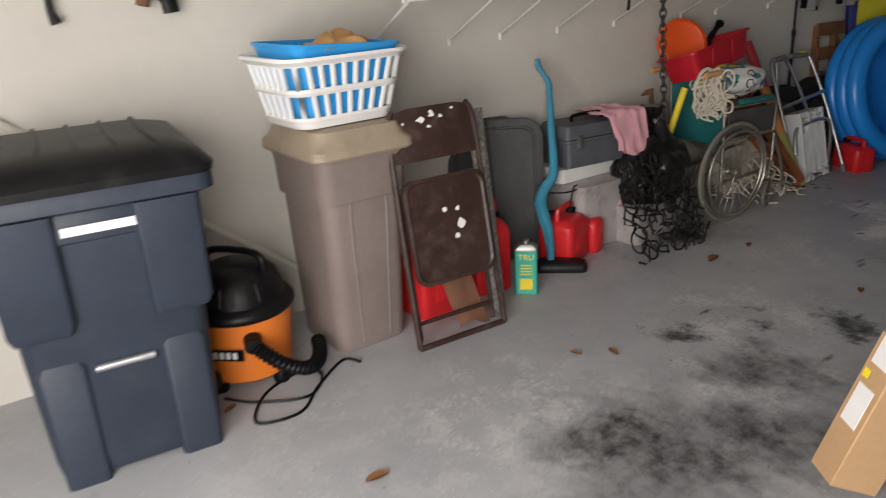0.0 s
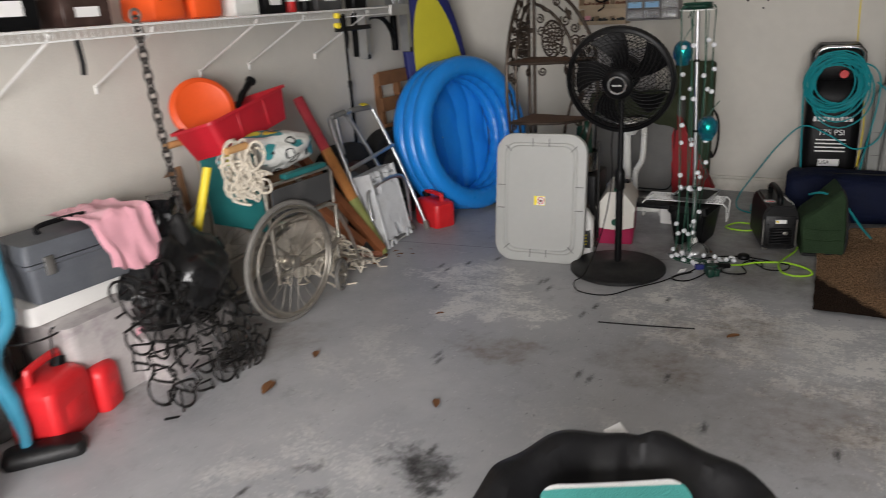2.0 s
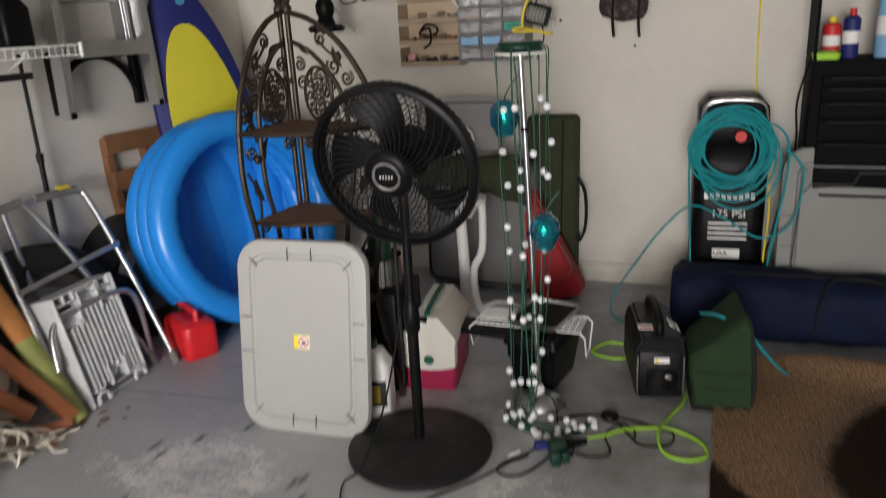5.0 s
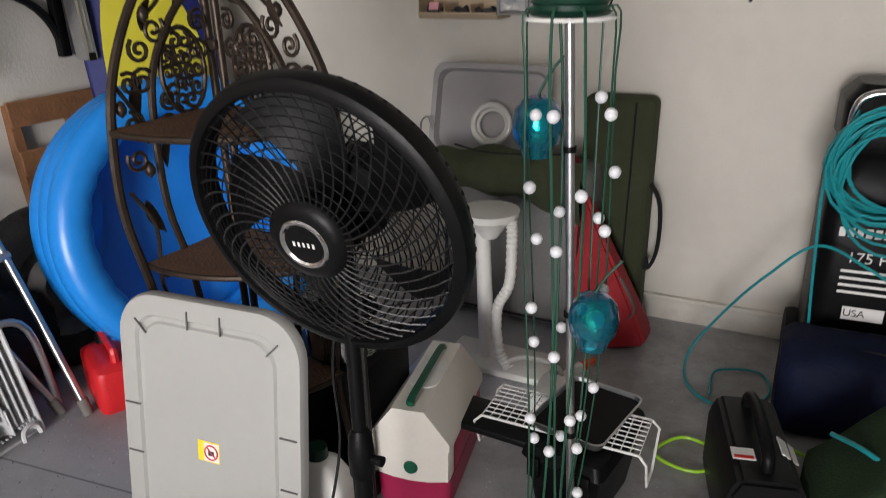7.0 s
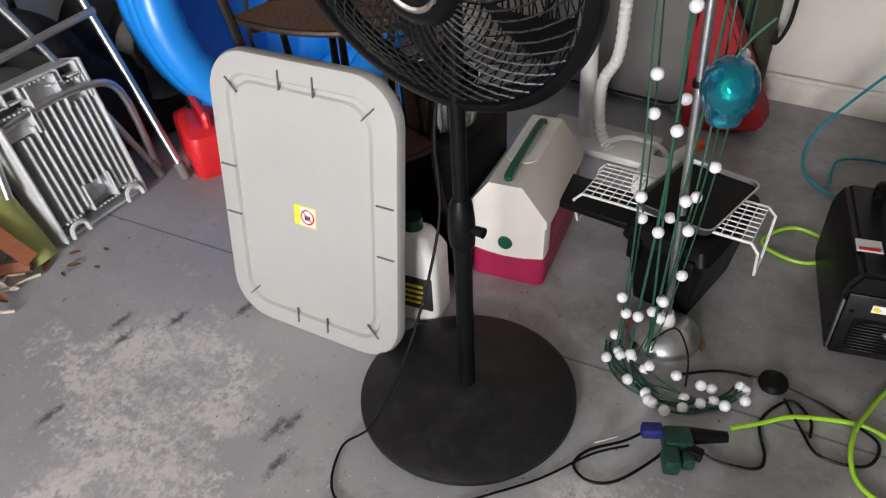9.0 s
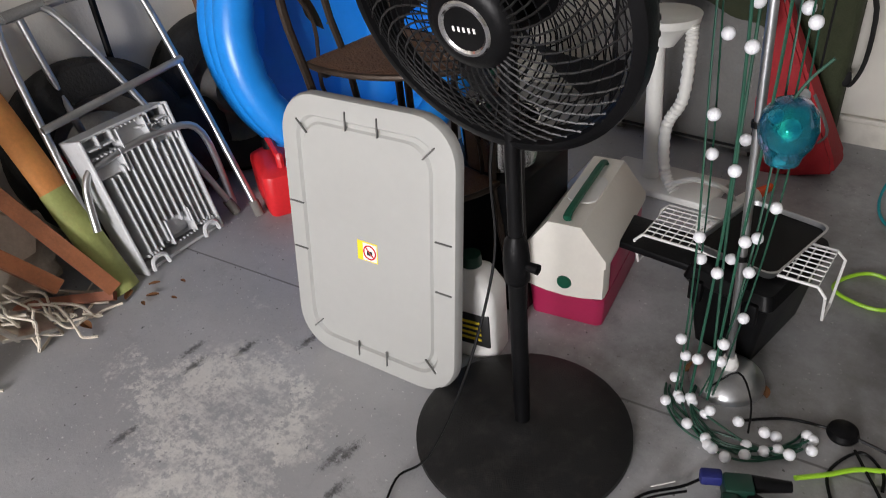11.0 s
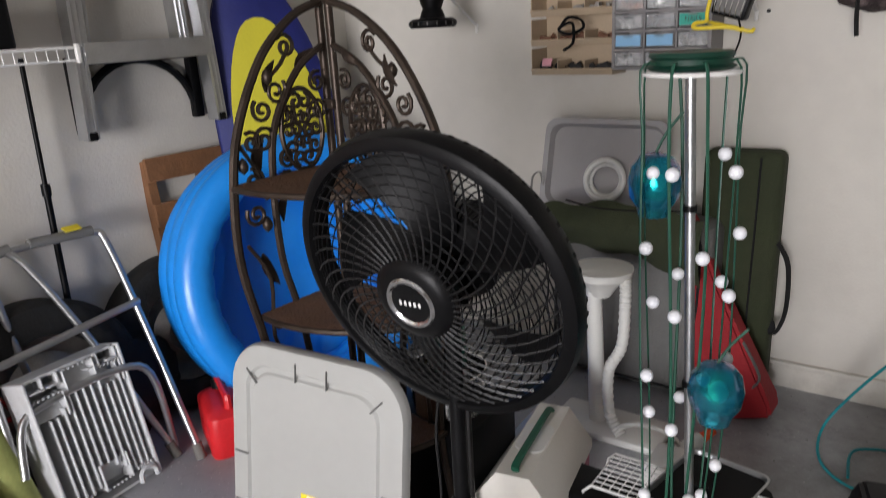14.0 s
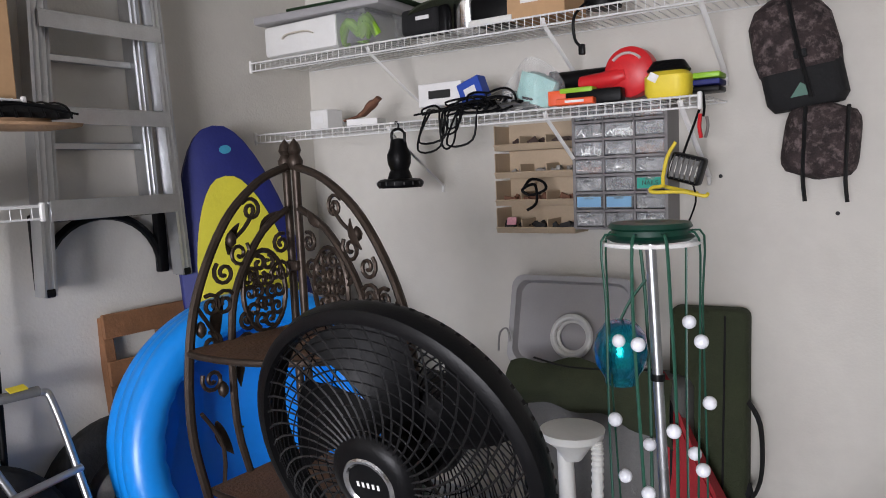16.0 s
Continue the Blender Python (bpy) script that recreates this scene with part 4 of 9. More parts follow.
def tote_lid(name, label, m, w, h, material, sticker=False, parent_group=""):
    """Stands upright in its x-z plane on its lower edge; outer face along -y."""
    t = thing(name, label, "storage lid", m)
    b = bm_new()

    def face(f, y):
        return [(x, y, z + h / 2) for x, z, _ in rrect(w * f + (0 if f == 1 else 0), h - w * (1 - f), 0.105 * (1 if f > 0.9 else 0.6), n=7)]
    loft(b, [face(0.97, 0.03), face(1.0, 0.03), face(1.0, 0.012), face(0.985, 0.002), face(0.95, 0.0), face(0.80, 0.0), face(0.78, 0.008), face(0.74, 0.008), face(0.72, 0.002), face(0.3, 0.0)][::1])
    part("panel", b, material, t)
    # moulded ticks round the border
    for x, z, a in [(-0.36, 0.885, 45), (0.36, 0.885, -45), (-0.36, 0.115, -45), (0.36, 0.115, 45), (-0.09, 0.93, 90), (0.09, 0.93, 90), (-0.09, 0.07, 90), (0.09, 0.07, 90), (-0.435, 0.6, 0), (-0.435, 0.42, 0), (0.435, 0.6, 0), (0.435, 0.42, 0)]:
        b = bm_new(); box(b, 0.045, 0.006, 0.0035, T(x * w, -0.001, z * h) @ RY(a), 0.001, 1)
        part("rib", b, mat("moulded_tick_grey", (0.12, 0.12, 0.115), 0.6), t)
    if sticker:
        b = bm_new(); box(b, 0.062, 0.002, 0.052, T(0.0, 0.0005, 0.5 * h - 0.01))
        s = part("sticker", b, M_STICK, t, "yellow warning sticker")
        b = bm_new(); box(b, 0.042, 0.002, 0.046, T(0.008, -0.0008, 0.5 * h - 0.01))
        part("sticker_field", b, M_PAPER, s)
        b = bm_new(); tube(b, circle((0.008, -0.002, 0.5 * h - 0.01), 0.018, 24, "y"), 0.002, 6, closed=True); bar(b, (-0.004, -0.002, 0.5 * h + 0.002), (0.02, -0.002, 0.5 * h - 0.022), 0.0018, 6)
        part("ban_ring", b, M_REDINK, s)
        b = bm_new(); box(b, 0.016, 0.001, 0.012, T(0.008, -0.0025, 0.5 * h - 0.012), 0.0003, 1)
        part("mark", b, M_INK, s)
    return t


tote_lid("tote_cover", "dark grey plastic tote lid standing against the wall", T(-2.44, 3.0, 0.0) @ RZ(75) @ RX(-9), 0.43, 0.76, M_DGREY)
tote_lid("tote_cover", "dark grey plastic tote lid leaning before another lid", T(-2.41, 3.07, 0.0) @ RZ(55) @ RX(-8), 0.4, 0.75, M_DGREY)


def stick_vacuum(m):
    t = thing("stick_vacuum", "teal blue upright stick vacuum leaning on the wall", "vacuum cleaner", m)
    b = bm_new()
    tube(b, [(0, 0.01, 0.03), (0.0, 0.03, 0.1), (-0.01, 0.045, 0.2), (-0.035, 0.06, 0.28), (-0.05, 0.08, 0.34), (-0.03, 0.11, 0.4), (0.015, 0.14, 0.46), (0.02, 0.18, 0.55), (0.012, 0.22, 0.66), (0.008, 0.27, 0.78), (0.004, 0.31, 0.86)], [0.026, 0.03, 0.036, 0.042, 0.042, 0.038, 0.034, 0.03, 0.027, 0.024, 0.022], 12, smooth=6, flat=0.75)
    part("body", b, M_TEAL, t)
    b = bm_new(); tube(b, [(-0.012, 0.03, 0.1), (-0.03, 0.035, 0.2), (-0.055, 0.045, 0.28), (-0.07, 0.065, 0.35)], 0.012, 8, smooth=5); part("cable_channel", b, M_TEAL, t)
    b = bm_new(); tube(b, [(0.004, 0.31, 0.855), (0.002, 0.33, 0.9), (-0.02, 0.345, 0.94), (-0.05, 0.36, 0.985), (-0.055, 0.37, 1.02)], [0.022, 0.02, 0.017, 0.02, 0.017], 10, smooth=4, flat=0.8)
    part("grip", b, M_TEAL, t)
    b = bm_new(); loft(b, [rrect(0.26, 0.1, 0.03, 0.0, cx=0.05), rrect(0.27, 0.11, 0.03, 0.02, cx=0.05), rrect(0.25, 0.09, 0.03, 0.045, cx=0.05), rrect(0.15, 0.06, 0.02, 0.055, cx=0.02)])
    part("floor_head", b, M_BLACKDUST, t, "flat black floor head")
    return t


stick_vacuum(T(-2.16, 3.14, 0) @ RZ(49))


def toolbox(m, w=0.5, d=0.24, h=0.2):
    t = thing("toolbox", "slate grey plastic toolbox with metal latches", "toolbox", m)
    b = bm_new(); loft(b, [rrect(w * 0.92, d * 0.92, 0.02, 0), rrect(w * 0.96, d * 0.96, 0.025, h * 0.6), rrect(w, d, 0.025, h * 0.62), rrect(w, d, 0.025, h * 0.68)])
    part("body", b, M_TOOLBOX, t)
    b = bm_new(); loft(b, [rrect(w * 1.01, d * 1.01, 0.025, h * 0.7), rrect(w * 1.01, d * 1.01, 0.025, h * 0.86), rrect(w * 0.96, d * 0.9, 0.03, h), rrect(w * 0.5, d * 0.5, 0.03, h * 1.01)])
    part("lid", b, M_TOOLBOX, t)
    for x in (-0.16, 0.16):
        b = bm_new(); box(b, 0.035, 0.012, 0.07, T(x * w / 0.5, -d / 2 - 0.004, h * 0.62), 0.004)
        part("latch", b, M_STEEL, t, "worn metal latch")
    b = bm_new(); tube(b, [(-0.1, 0, h), (-0.09, 0, h + 0.03), (0.09, 0, h + 0.03), (0.1, 0, h)], 0.01, 8, smooth=4)
    part("handle", b, M_BLACK, t)
    return t


# clear bin under the toolbox
M_CLOUD = mat("cloudy_bin_plastic", (0.42, 0.39, 0.38), 0.3, vary=0.15, scale=9, dirt=0.7, dirtcol=(0.2, 0.15, 0.17), dscale=11)
t = thing("storage_bin", "cloudy plastic storage bin under the toolbox", "storage bin", T(-2.39, 3.68, 0) @ RZ(90) @ Matrix.Diagonal((1, 1, 1.12, 1)))
b = bm_new(); loft(b, [rrect(0.5, 0.32, 0.04, 0), rrect(0.54, 0.36, 0.04, 0.3)]); part("body", b, M_CLOUD, t)
b = bm_new(); loft(b, [rrect(0.56, 0.38, 0.04, 0.3), rrect(0.57, 0.39, 0.04, 0.33), rrect(0.5, 0.32, 0.04, 0.34)]); part("lid", b, M_CLOUD, t)
b = bm_new(); box(b, 0.16, 0.004, 0.07, T(0.1, -0.176, 0.18)); part("pink_label", b, M_PINK, t)
toolbox(T(-2.37, 3.6, 0.465) @ RZ(84), 0.46, 0.25, 0.22)
t = thing("plastic_crate", "white plastic tub lying on the storage bin", "tub", T(-2.4, 3.56, 0.381) @ RZ(90) @ Matrix.Diagonal((1, 1, 1.2, 1)))
b = bm_new(); loft(b, [rrect(0.42, 0.2, 0.03, 0.002), rrect(0.44, 0.22, 0.03, 0.066)]); part("body", b, M_WHITEP, t)
b = bm_new()


def towel_drape(u, v):
    s = -0.12 + 0.48 * v
    y = min(s, 0.16)
    z = 0.02 - max(0, s - 0.16) + 0.035 * noise.noise(Vector((u * 3.2, v * 2.6, 1))) + 0.014 * noise.noise(Vector((u * 9, v * 8, 5)))
    return (-0.12 + 0.24 * u + 0.06 * v + 0.03 * noise.noise(Vector((v * 4, u * 2, 3))), -y - max(0, s - 0.16) * 0.25 + 0.03 * noise.noise(Vector((u * 5, v * 3, 8))) * v, z + 0.022)


grid_sheet(b, 22, 30, towel_drape, thick=0.012)
single("towel", b, M_PINK, "pink terry towel draped over the toolbox", "towel", T(-2.35, 3.69, 0.685) @ RZ(84))

# bin bag and the knotted iron trellis
b = bm_new()
random.seed(7)
bmesh.ops.create_icosphere(b, subdivisions=5, radius=1)
for v in b.verts:
    n1 = noise.noise(v.co * 2.2) * 0.2 + noise.noise(v.co * 6.0) * 0.07 + noise.noise(v.co * 14) * 0.025
    top = max(0, v.co.z) ** 2
    v.co = Vector((v.co.x * (0.24 * (1 - 0.5 * top)), v.co.y * (0.3 * (1 - 0.55 * top)), v.co.z * 0.24 + 0.08 * top)) * (1 + n1)
t = thing("bin_bag", "crumpled glossy black bin bag, full", "bag", T(-2.2, 3.93, 0.36) @ Matrix.Diagonal((0.8, 0.8, 0.95, 1)))
part("full_bag", b, M_BAG, t)
b = bm_new(); loft(b, [[(r * (1 + 0.35 * math.sin(5 * a + k)) * math.cos(a), r * (1 + 0.3 * math.sin(4 * a - k)) * math.sin(a), z) for a in [2 * math.pi * j / 20 for j in range(20)]] for k, (r, z) in enumerate(((0.07, 0.24), (0.035, 0.3), (0.03, 0.32), (0.06, 0.36), (0.075, 0.39)))]); part("knotted_neck", b, M_BAG, t)
b = bm_new(); loft(b, [rrect(0.26, 0.38, 0.03, 0), rrect(0.3, 0.42, 0.03, 0.21), rrect(0.26, 0.38, 0.03, 0.215)])
single("plastic_box", b, M_CLOUD, "cloudy plastic box under the bin bag", "box", T(-2.22, 3.9, 0.0))


def trellis(m):
    t = thing("iron_trellis", "black iron wall trellis of linked curved rods", "trellis", m)
    random.seed(12)
    k = 0
    for i in range(9):
        for j in range(8):
            u, v = -0.3 + 0.072 * i, 0.05 + 0.062 * j
            x = 0.1 - 0.5 * v + 0.25 * v * v + 0.025 * math.sin(u * 9 + v * 7)
            r = random.uniform(0.04, 0.062)
            q = T(x, u, v) @ RZ(random.uniform(-14, 14)) @ RY(-24 + random.uniform(-12, 12)) @ RX(random.uniform(-35, 35) + 90 * random.randrange(4))
            b = bm_new()
            kind = (i + j) % 3
            if kind == 0:
                tube(b, [(0, a, c) for a, c in ((-r, -r), (r, -r), (r, r), (-0.2 * r, r), (-0.2 * r, 0), (-r, 0))], 0.0055, 6, q)
            elif kind == 1:
                tube(b, circle((0, 0, 0), r, 14, "x", 0, 5.2), 0.0055, 6, q)
            else:
                tube(b, [(0, -1.4 * r, -r), (0, -0.4 * r, 0.3 * r), (0, 0.4 * r, -0.3 * r), (0, 1.4 * r, r)], 0.0055, 6, q, smooth=4)
            part("rod", b, M_IRON, t)
    return t


trellis(T(-2.0, 3.84, 0.0) @ RZ(8))

# plant stand of black wire beside the cans
t = thing("wire_plant_stand", "black wire plant stand among the fuel cans", "plant stand", T(-2.34, 3.36, 0))
b = bm_new(); tube(b, circle((0, 0, 0.36), 0.11, 20), 0.004, 6, closed=True); part("top_ring", b, M_IRON, t)
b = bm_new(); tube(b, circle((0, 0, 0.2), 0.09, 20), 0.004, 6, closed=True); part("lower_ring", b, M_IRON, t)
for a in (0, 90, 180, 270):
    b = bm_new(); tube(b, [(0.1, 0, 0.005), (0.08, 0, 0.15), (0.11, 0, 0.36), (0.14, 0, 0.4)], 0.0045, 6, RZ(a), smooth=4); part("leg", b, M_IRON, t)

# chain from the shelf to the floor
t = thing("chain", "long rusty steel chain hanging from the shelf", "chain", T(-2.2, 3.965, 0))
link = bm_new(); tube(link, [(0, 0.0165 * math.cos(a), 0.029 * math.sin(a)) for a in [k * math.pi / 6 for k in range(12)]], 0.005, 6, closed=True)
first = part("link", link, mat("dull_chain_steel", (0.045, 0.04, 0.037), 0.5, metal=0.4, vary=0.3, scale=30), t)
first.matrix_basis = T(0, 0, 1.4)
for i in range(1, 36):
    o = new("link", first.data); o.parent = t
    o.matrix_basis = T(0.2 * (i / 35) ** 2.2, 0.012 * math.sin(i * 0.13), 1.4 - 0.039 * i) @ RY(-24 * (i / 35) ** 1.5) @ RZ(90 * (i % 2) + 20)
for i in range(26):
    o = new("link", first.data); o.parent = t
    a = i * 0.55
    o.matrix_basis = T(0.2 + (0.03 + 0.004 * i) * math.cos(a), 0.02 + (0.03 + 0.0035 * i) * math.sin(a), 0.012 + 0.004 * (i % 3)) @ RZ(math.degrees(a)) @ RX(80 * (i % 2) + 8)
b = bm_new(); tube(b, circle((0, 0, 1.43), 0.022, 14, "x"), 0.006, 8, closed=True); part("shackle", b, M_STEEL, t)


# ---- wheelchair and what is piled on it ----
def spoked_wheel(r, w, hub, spokes, m, parent, name="wheel", rim_mat=None, grip=True):
    """A wheel whose axle is the x axis of m."""
    b = bm_new(); tube(b, circle((0, 0, 0), r - w, 40, "x"), w, 8, m, closed=True)
    wheel = part(name, b, M_RUBBER, parent, "grey rubber tyre")
    b = bm_new(); tube(b, circle((0, 0, 0), r - 2.6 * w, 40, "x"), w * 0.75, 8, m, closed=True)
    part("rim", b, rim_mat or M_NICKEL, wheel)
    if grip:
        b = bm_new(); tube(b, circle((0.035, 0, 0), r - 0.05, 40, "x"), 0.0085, 8, m, closed=True)
        part("hand_rim", b, M_NICKEL, wheel)
    b = bm_new(); cyl(b, hub, hub, 0.07, m @ RY(90) @ T(0, 0, -0.035), 16); cyl(b, hub * 1.6, hub * 1.6, 0.006, m @ RY(90) @ T(0, 0, -0.03), 16); cyl(b, hub * 1.6, hub * 1.6, 0.006, m @ RY(90) @ T(0, 0, 0.026), 16)
    part("hub", b, M_NICKEL, wheel)
    b = bm_new()
    for i in range(spokes):
        a = 2 * math.pi * i / spokes
        a2 = a + (0.7 if i % 2 else -0.7)
        x = 0.028 if i % 4 < 2 else -0.028
        bar(b, (x, hub * 1.5 * math.cos(a2), hub * 1.5 * math.sin(a2)), (0, (r - 2.6 * w) * math.cos(a), (r - 2.6 * w) * math.sin(a)), 0.0016, 5, m)
    part("spoke", b, M_NICKEL, wheel)
    return wheel


def wheelchair(m):
    """Faces +y; its right wheel is at +x."""
    t = thing("wheelchair", "old folding wheelchair with teal vinyl back and seat", "wheelchair", m)
    spoked_wheel(0.305, 0.013, 0.022, 28, T(0.235, 0, 0.305), t)
    spoked_wheel(0.305, 0.013, 0.022, 28, T(-0.235, 0, 0.305), t)
    for s in (-1, 1):
        q = T(s * 0.2, 0.4, 0.09) @ RZ(20 * s)
        spoked_wheel(0.09, 0.012, 0.014, 8, q, t, "caster", M_NICKEL, False)
        b = bm_new(); tube(b, [(-0.025, 0, 0.09), (-0.025, 0.0, 0.17), (0, -0.01, 0.19), (0, -0.01, 0.27)], 0.008, 8, T(s * 0.2, 0.4, 0) @ RZ(20 * s)); part("caster_fork", b, M_NICKEL, t)
        x = s * 0.2
        b = bm_new(); tube(b, [(x, -0.06, 0.2), (x, -0.07, 0.5), (x, -0.1, 0.86), (x, -0.13, 0.9), (x, -0.16, 0.905)], 0.0115, 10, smooth=4); part("back_post", b, M_NICKEL, t)
        b = bm_new(); tube(b, [(x, -0.15, 0.905), (x, -0.27, 0.9)], 0.0165, 12); part("push_grip", b, M_TANCLOTH, t, "tan push grip")
        b = bm_new(); tube(b, [(x, -0.06, 0.24), (x, 0.36, 0.26), (x, 0.41, 0.3), (x, 0.41, 0.48), (x, 0.36, 0.5), (x, -0.07, 0.5)], 0.0115, 10); part("side_frame", b, M_NICKEL, t)
        b = bm_new(); tube(b, [(x, -0.07, 0.52), (x, -0.07, 0.69), (x, 0.38, 0.69), (x, 0.4, 0.66), (x, 0.4, 0.5)], 0.01, 10); part("arm_frame", b, M_NICKEL, t)
        b = bm_new(); box(b, 0.05, 0.3, 0.028, T(x, 0.2, 0.712), 0.01); part("armrest", b, M_SEATGREEN, t)
        b = bm_new(); box(b, 0.008, 0.43, 0.15, T(x, 0.175, 0.59), 0.003, 1); part("skirt_guard", b, M_DGREY, t, "dark grey side panel")
        b = bm_new(); tube(b, [(x, 0.41, 0.46), (x, 0.5, 0.3), (x * 0.9, 0.6, 0.1)], 0.009, 8); part("leg_tube", b, M_NICKEL, t)
        b = bm_new(); box(b, 0.14, 0.15, 0.012, T(s * 0.12, 0.63, 0.1) @ RX(-20), 0.004); part("foot_plate", b, M_NICKEL, t)
        b = bm_new(); bar(b, (-0.2 * s, 0.05, 0.46), (0.2 * s, 0.12, 0.24), 0.009, 8); part("cross_brace", b, M_NICKEL, t)
    b = bm_new(); grid_sheet(b, 14, 12, lambda u, v: (-0.205 + 0.41 * u, -0.075 - 0.03 * v + 0.035 * math.sin(math.pi * u), 0.47 + 0.39 * v - 0.012 * math.sin(math.pi * u)), thick=0.008)
    part("backrest", b, M_SEATGREEN, t)
    b = bm_new(); grid_sheet(b, 12, 12, lambda u, v: (-0.2 + 0.4 * u, -0.05 + 0.42 * v, 0.5 - 0.04 * math.sin(math.pi * u)), thick=0.01)
    part("seat", b, M_SEATGREEN, t)
    return t


CHAIRPOSE = T(-2.234, 4.455, 0) @ RZ(-4) @ Matrix.Scale(0.965, 4)
wheelchair(CHAIRPOSE)
# pile on the seat, from the seat upwards
b = bm_new(); loft(b, [rrect(0.24, 0.26, 0.02, 0.0), rrect(0.26, 0.28, 0.02, 0.2), rrect(0.24, 0.26, 0.018, 0.203), rrect(0.22, 0.24, 0.016, 0.14)])
single("wooden_box", b, M_OAK, "brown wooden box on the wheelchair seat", "box", T(-2.27, 4.6, 0.475) @ RZ(-6) @ RX(4))


def sled(m):
    t = thing("red_wagon_tub", "long red plastic tub tipped on the wheelchair pile", "tub", m)
    b = bm_new(); loft(b, [rrect(0.2, 0.5, 0.03, 0.0), rrect(0.25, 0.57, 0.035, 0.14), rrect(0.275, 0.6, 0.04, 0.142), rrect(0.275, 0.6, 0.04, 0.155), rrect(0.25, 0.575, 0.035, 0.153), rrect(0.19, 0.49, 0.03, 0.012)])
    part("tub", b, M_DKRED, t)
    for y in (-0.1, 0.1):
        b = bm_new(); box(b, 0.008, 0.02, 0.12, T(0.113, y, 0.075) @ RY(10), 0.003, 1); part("rib", b, M_DKRED, t)
    b = bm_new(); tube(b, [(-0.04, 0.05, 0.1), (-0.04, 0.15, 0.17), (-0.04, 0.26, 0.22)], [0.013, 0.017, 0.015, 0.018, 0.015, 0.018, 0.015], 10, smooth=5); part("handle", b, M_BLACK, t, "black ribbed handle")
    b = bm_new(); lathe(b, [(0.015, 0.0), (0.026, 0.006), (0.026, 0.02), (0.012, 0.026), (0.001, 0.027)], 14, T(-0.04, 0.255, 0.215) @ RX(-62)); part("end_knob", b, M_BLACK, t)
    return t


sled(T(-2.3, 4.555, 0.845) @ RZ(4) @ RX(9) @ RY(-14))
DISC_N = Vector((0.8, -0.48, 0.36))
b = bm_new(); lathe(b, [(0.002, 0.012), (0.118, 0.012), (0.124, 0.016), (0.13, 0.012), (0.142, 0.01), (0.15, 0.002), (0.15, -0.012), (0.146, -0.012), (0.14, 0.002), (0.002, 0.004)], 48)
single("orange_disc", b, M_ORED, "flat round orange plastic disc propped on the wheelchair pile", "disc", T(-2.42, 4.445, 1.0) @ DISC_N.to_track_quat("Z", "Y").to_matrix().to_4x4())


def floral_material():
    """White cloth printed with teal and yellow blooms outlined in black, under thin plastic."""
    m, nt, p = node_kit("white_floral_cloth")
    n, l = nt.nodes.new, nt.links.new
    tc = n("ShaderNodeTexCoord")
    warp = n("ShaderNodeTexNoise"); warp.inputs["Scale"].default_value = 9
    l(tc.outputs["Object"], warp.inputs["Vector"])
    add = n("ShaderNodeVectorMath"); add.operation = "MULTIPLY_ADD"; add.inputs[1].default_value = (0.09, 0.09, 0.09)
    l(warp.outputs["Color"], add.inputs[0]); l(tc.outputs["Object"], add.inputs[2])
    out = None
    for scale, lo, hi, col in ((8.0, 0.4, 0.44, (0.02, 0.26, 0.28)), (8.0, 0.24, 0.28, (0.62, 0.6, 0.06)), (11.0, 0.33, 0.36, (0.015, 0.02, 0.02)), (11.0, 0.24, 0.27, (0.72, 0.72, 0.68))):
        v = n("ShaderNodeTexVoronoi"); v.inputs["Scale"].default_value = scale
        l(add.outputs[0], v.inputs["Vector"])
        r = n("ShaderNodeMapRange"); r.inputs[1].default_value, r.inputs[2].default_value, r.inputs[3].default_value, r.inputs[4].default_value = lo, hi, 1, 0
        l(v.outputs["Distance"], r.inputs[0])
        x = n("ShaderNodeMix"); x.data_type = "RGBA"; x.inputs[7].default_value = (*col, 1)
        l(r.outputs[0], x.inputs[0])
        if out is None:
            x.inputs[6].default_value = (0.72, 0.72, 0.68, 1)
        else:
            l(out, x.inputs[6])
        out = x.outputs[2]
    l(out, p.inputs["Base Color"])
    p.inputs["Roughness"].default_value, p.inputs["Coat Weight"].default_value = 0.6, 0.5
    cr = n("ShaderNodeTexNoise"); cr.inputs["Scale"].default_value = 22
    l(tc.outputs["Object"], cr.inputs["Vector"])
    bp = n("ShaderNodeBump"); bp.inputs["Strength"].default_value, bp.inputs["Distance"].default_value = 0.7, 0.02
    l(cr.outputs[0], bp.inputs["Height"]); l(bp.outputs[0], p.inputs["Normal"])
    return m


M_FLORAL = floral_material()
b = bm_new(); bmesh.ops.create_icosphere(b, subdivisions=4, radius=1)
for v in b.verts:
    k = 1 + 0.16 * noise.noise(v.co * 2.0) + 0.05 * noise.noise(v.co * 7)
    v.co = Vector((v.co.x * 0.14, v.co.y * 0.25, v.co.z * 0.095)) * k
single("cushion_bag", b, M_FLORAL, "white floral cushion in a clear plastic bag", "cushion", T(-2.16, 4.56, 0.79) @ RZ(-10))


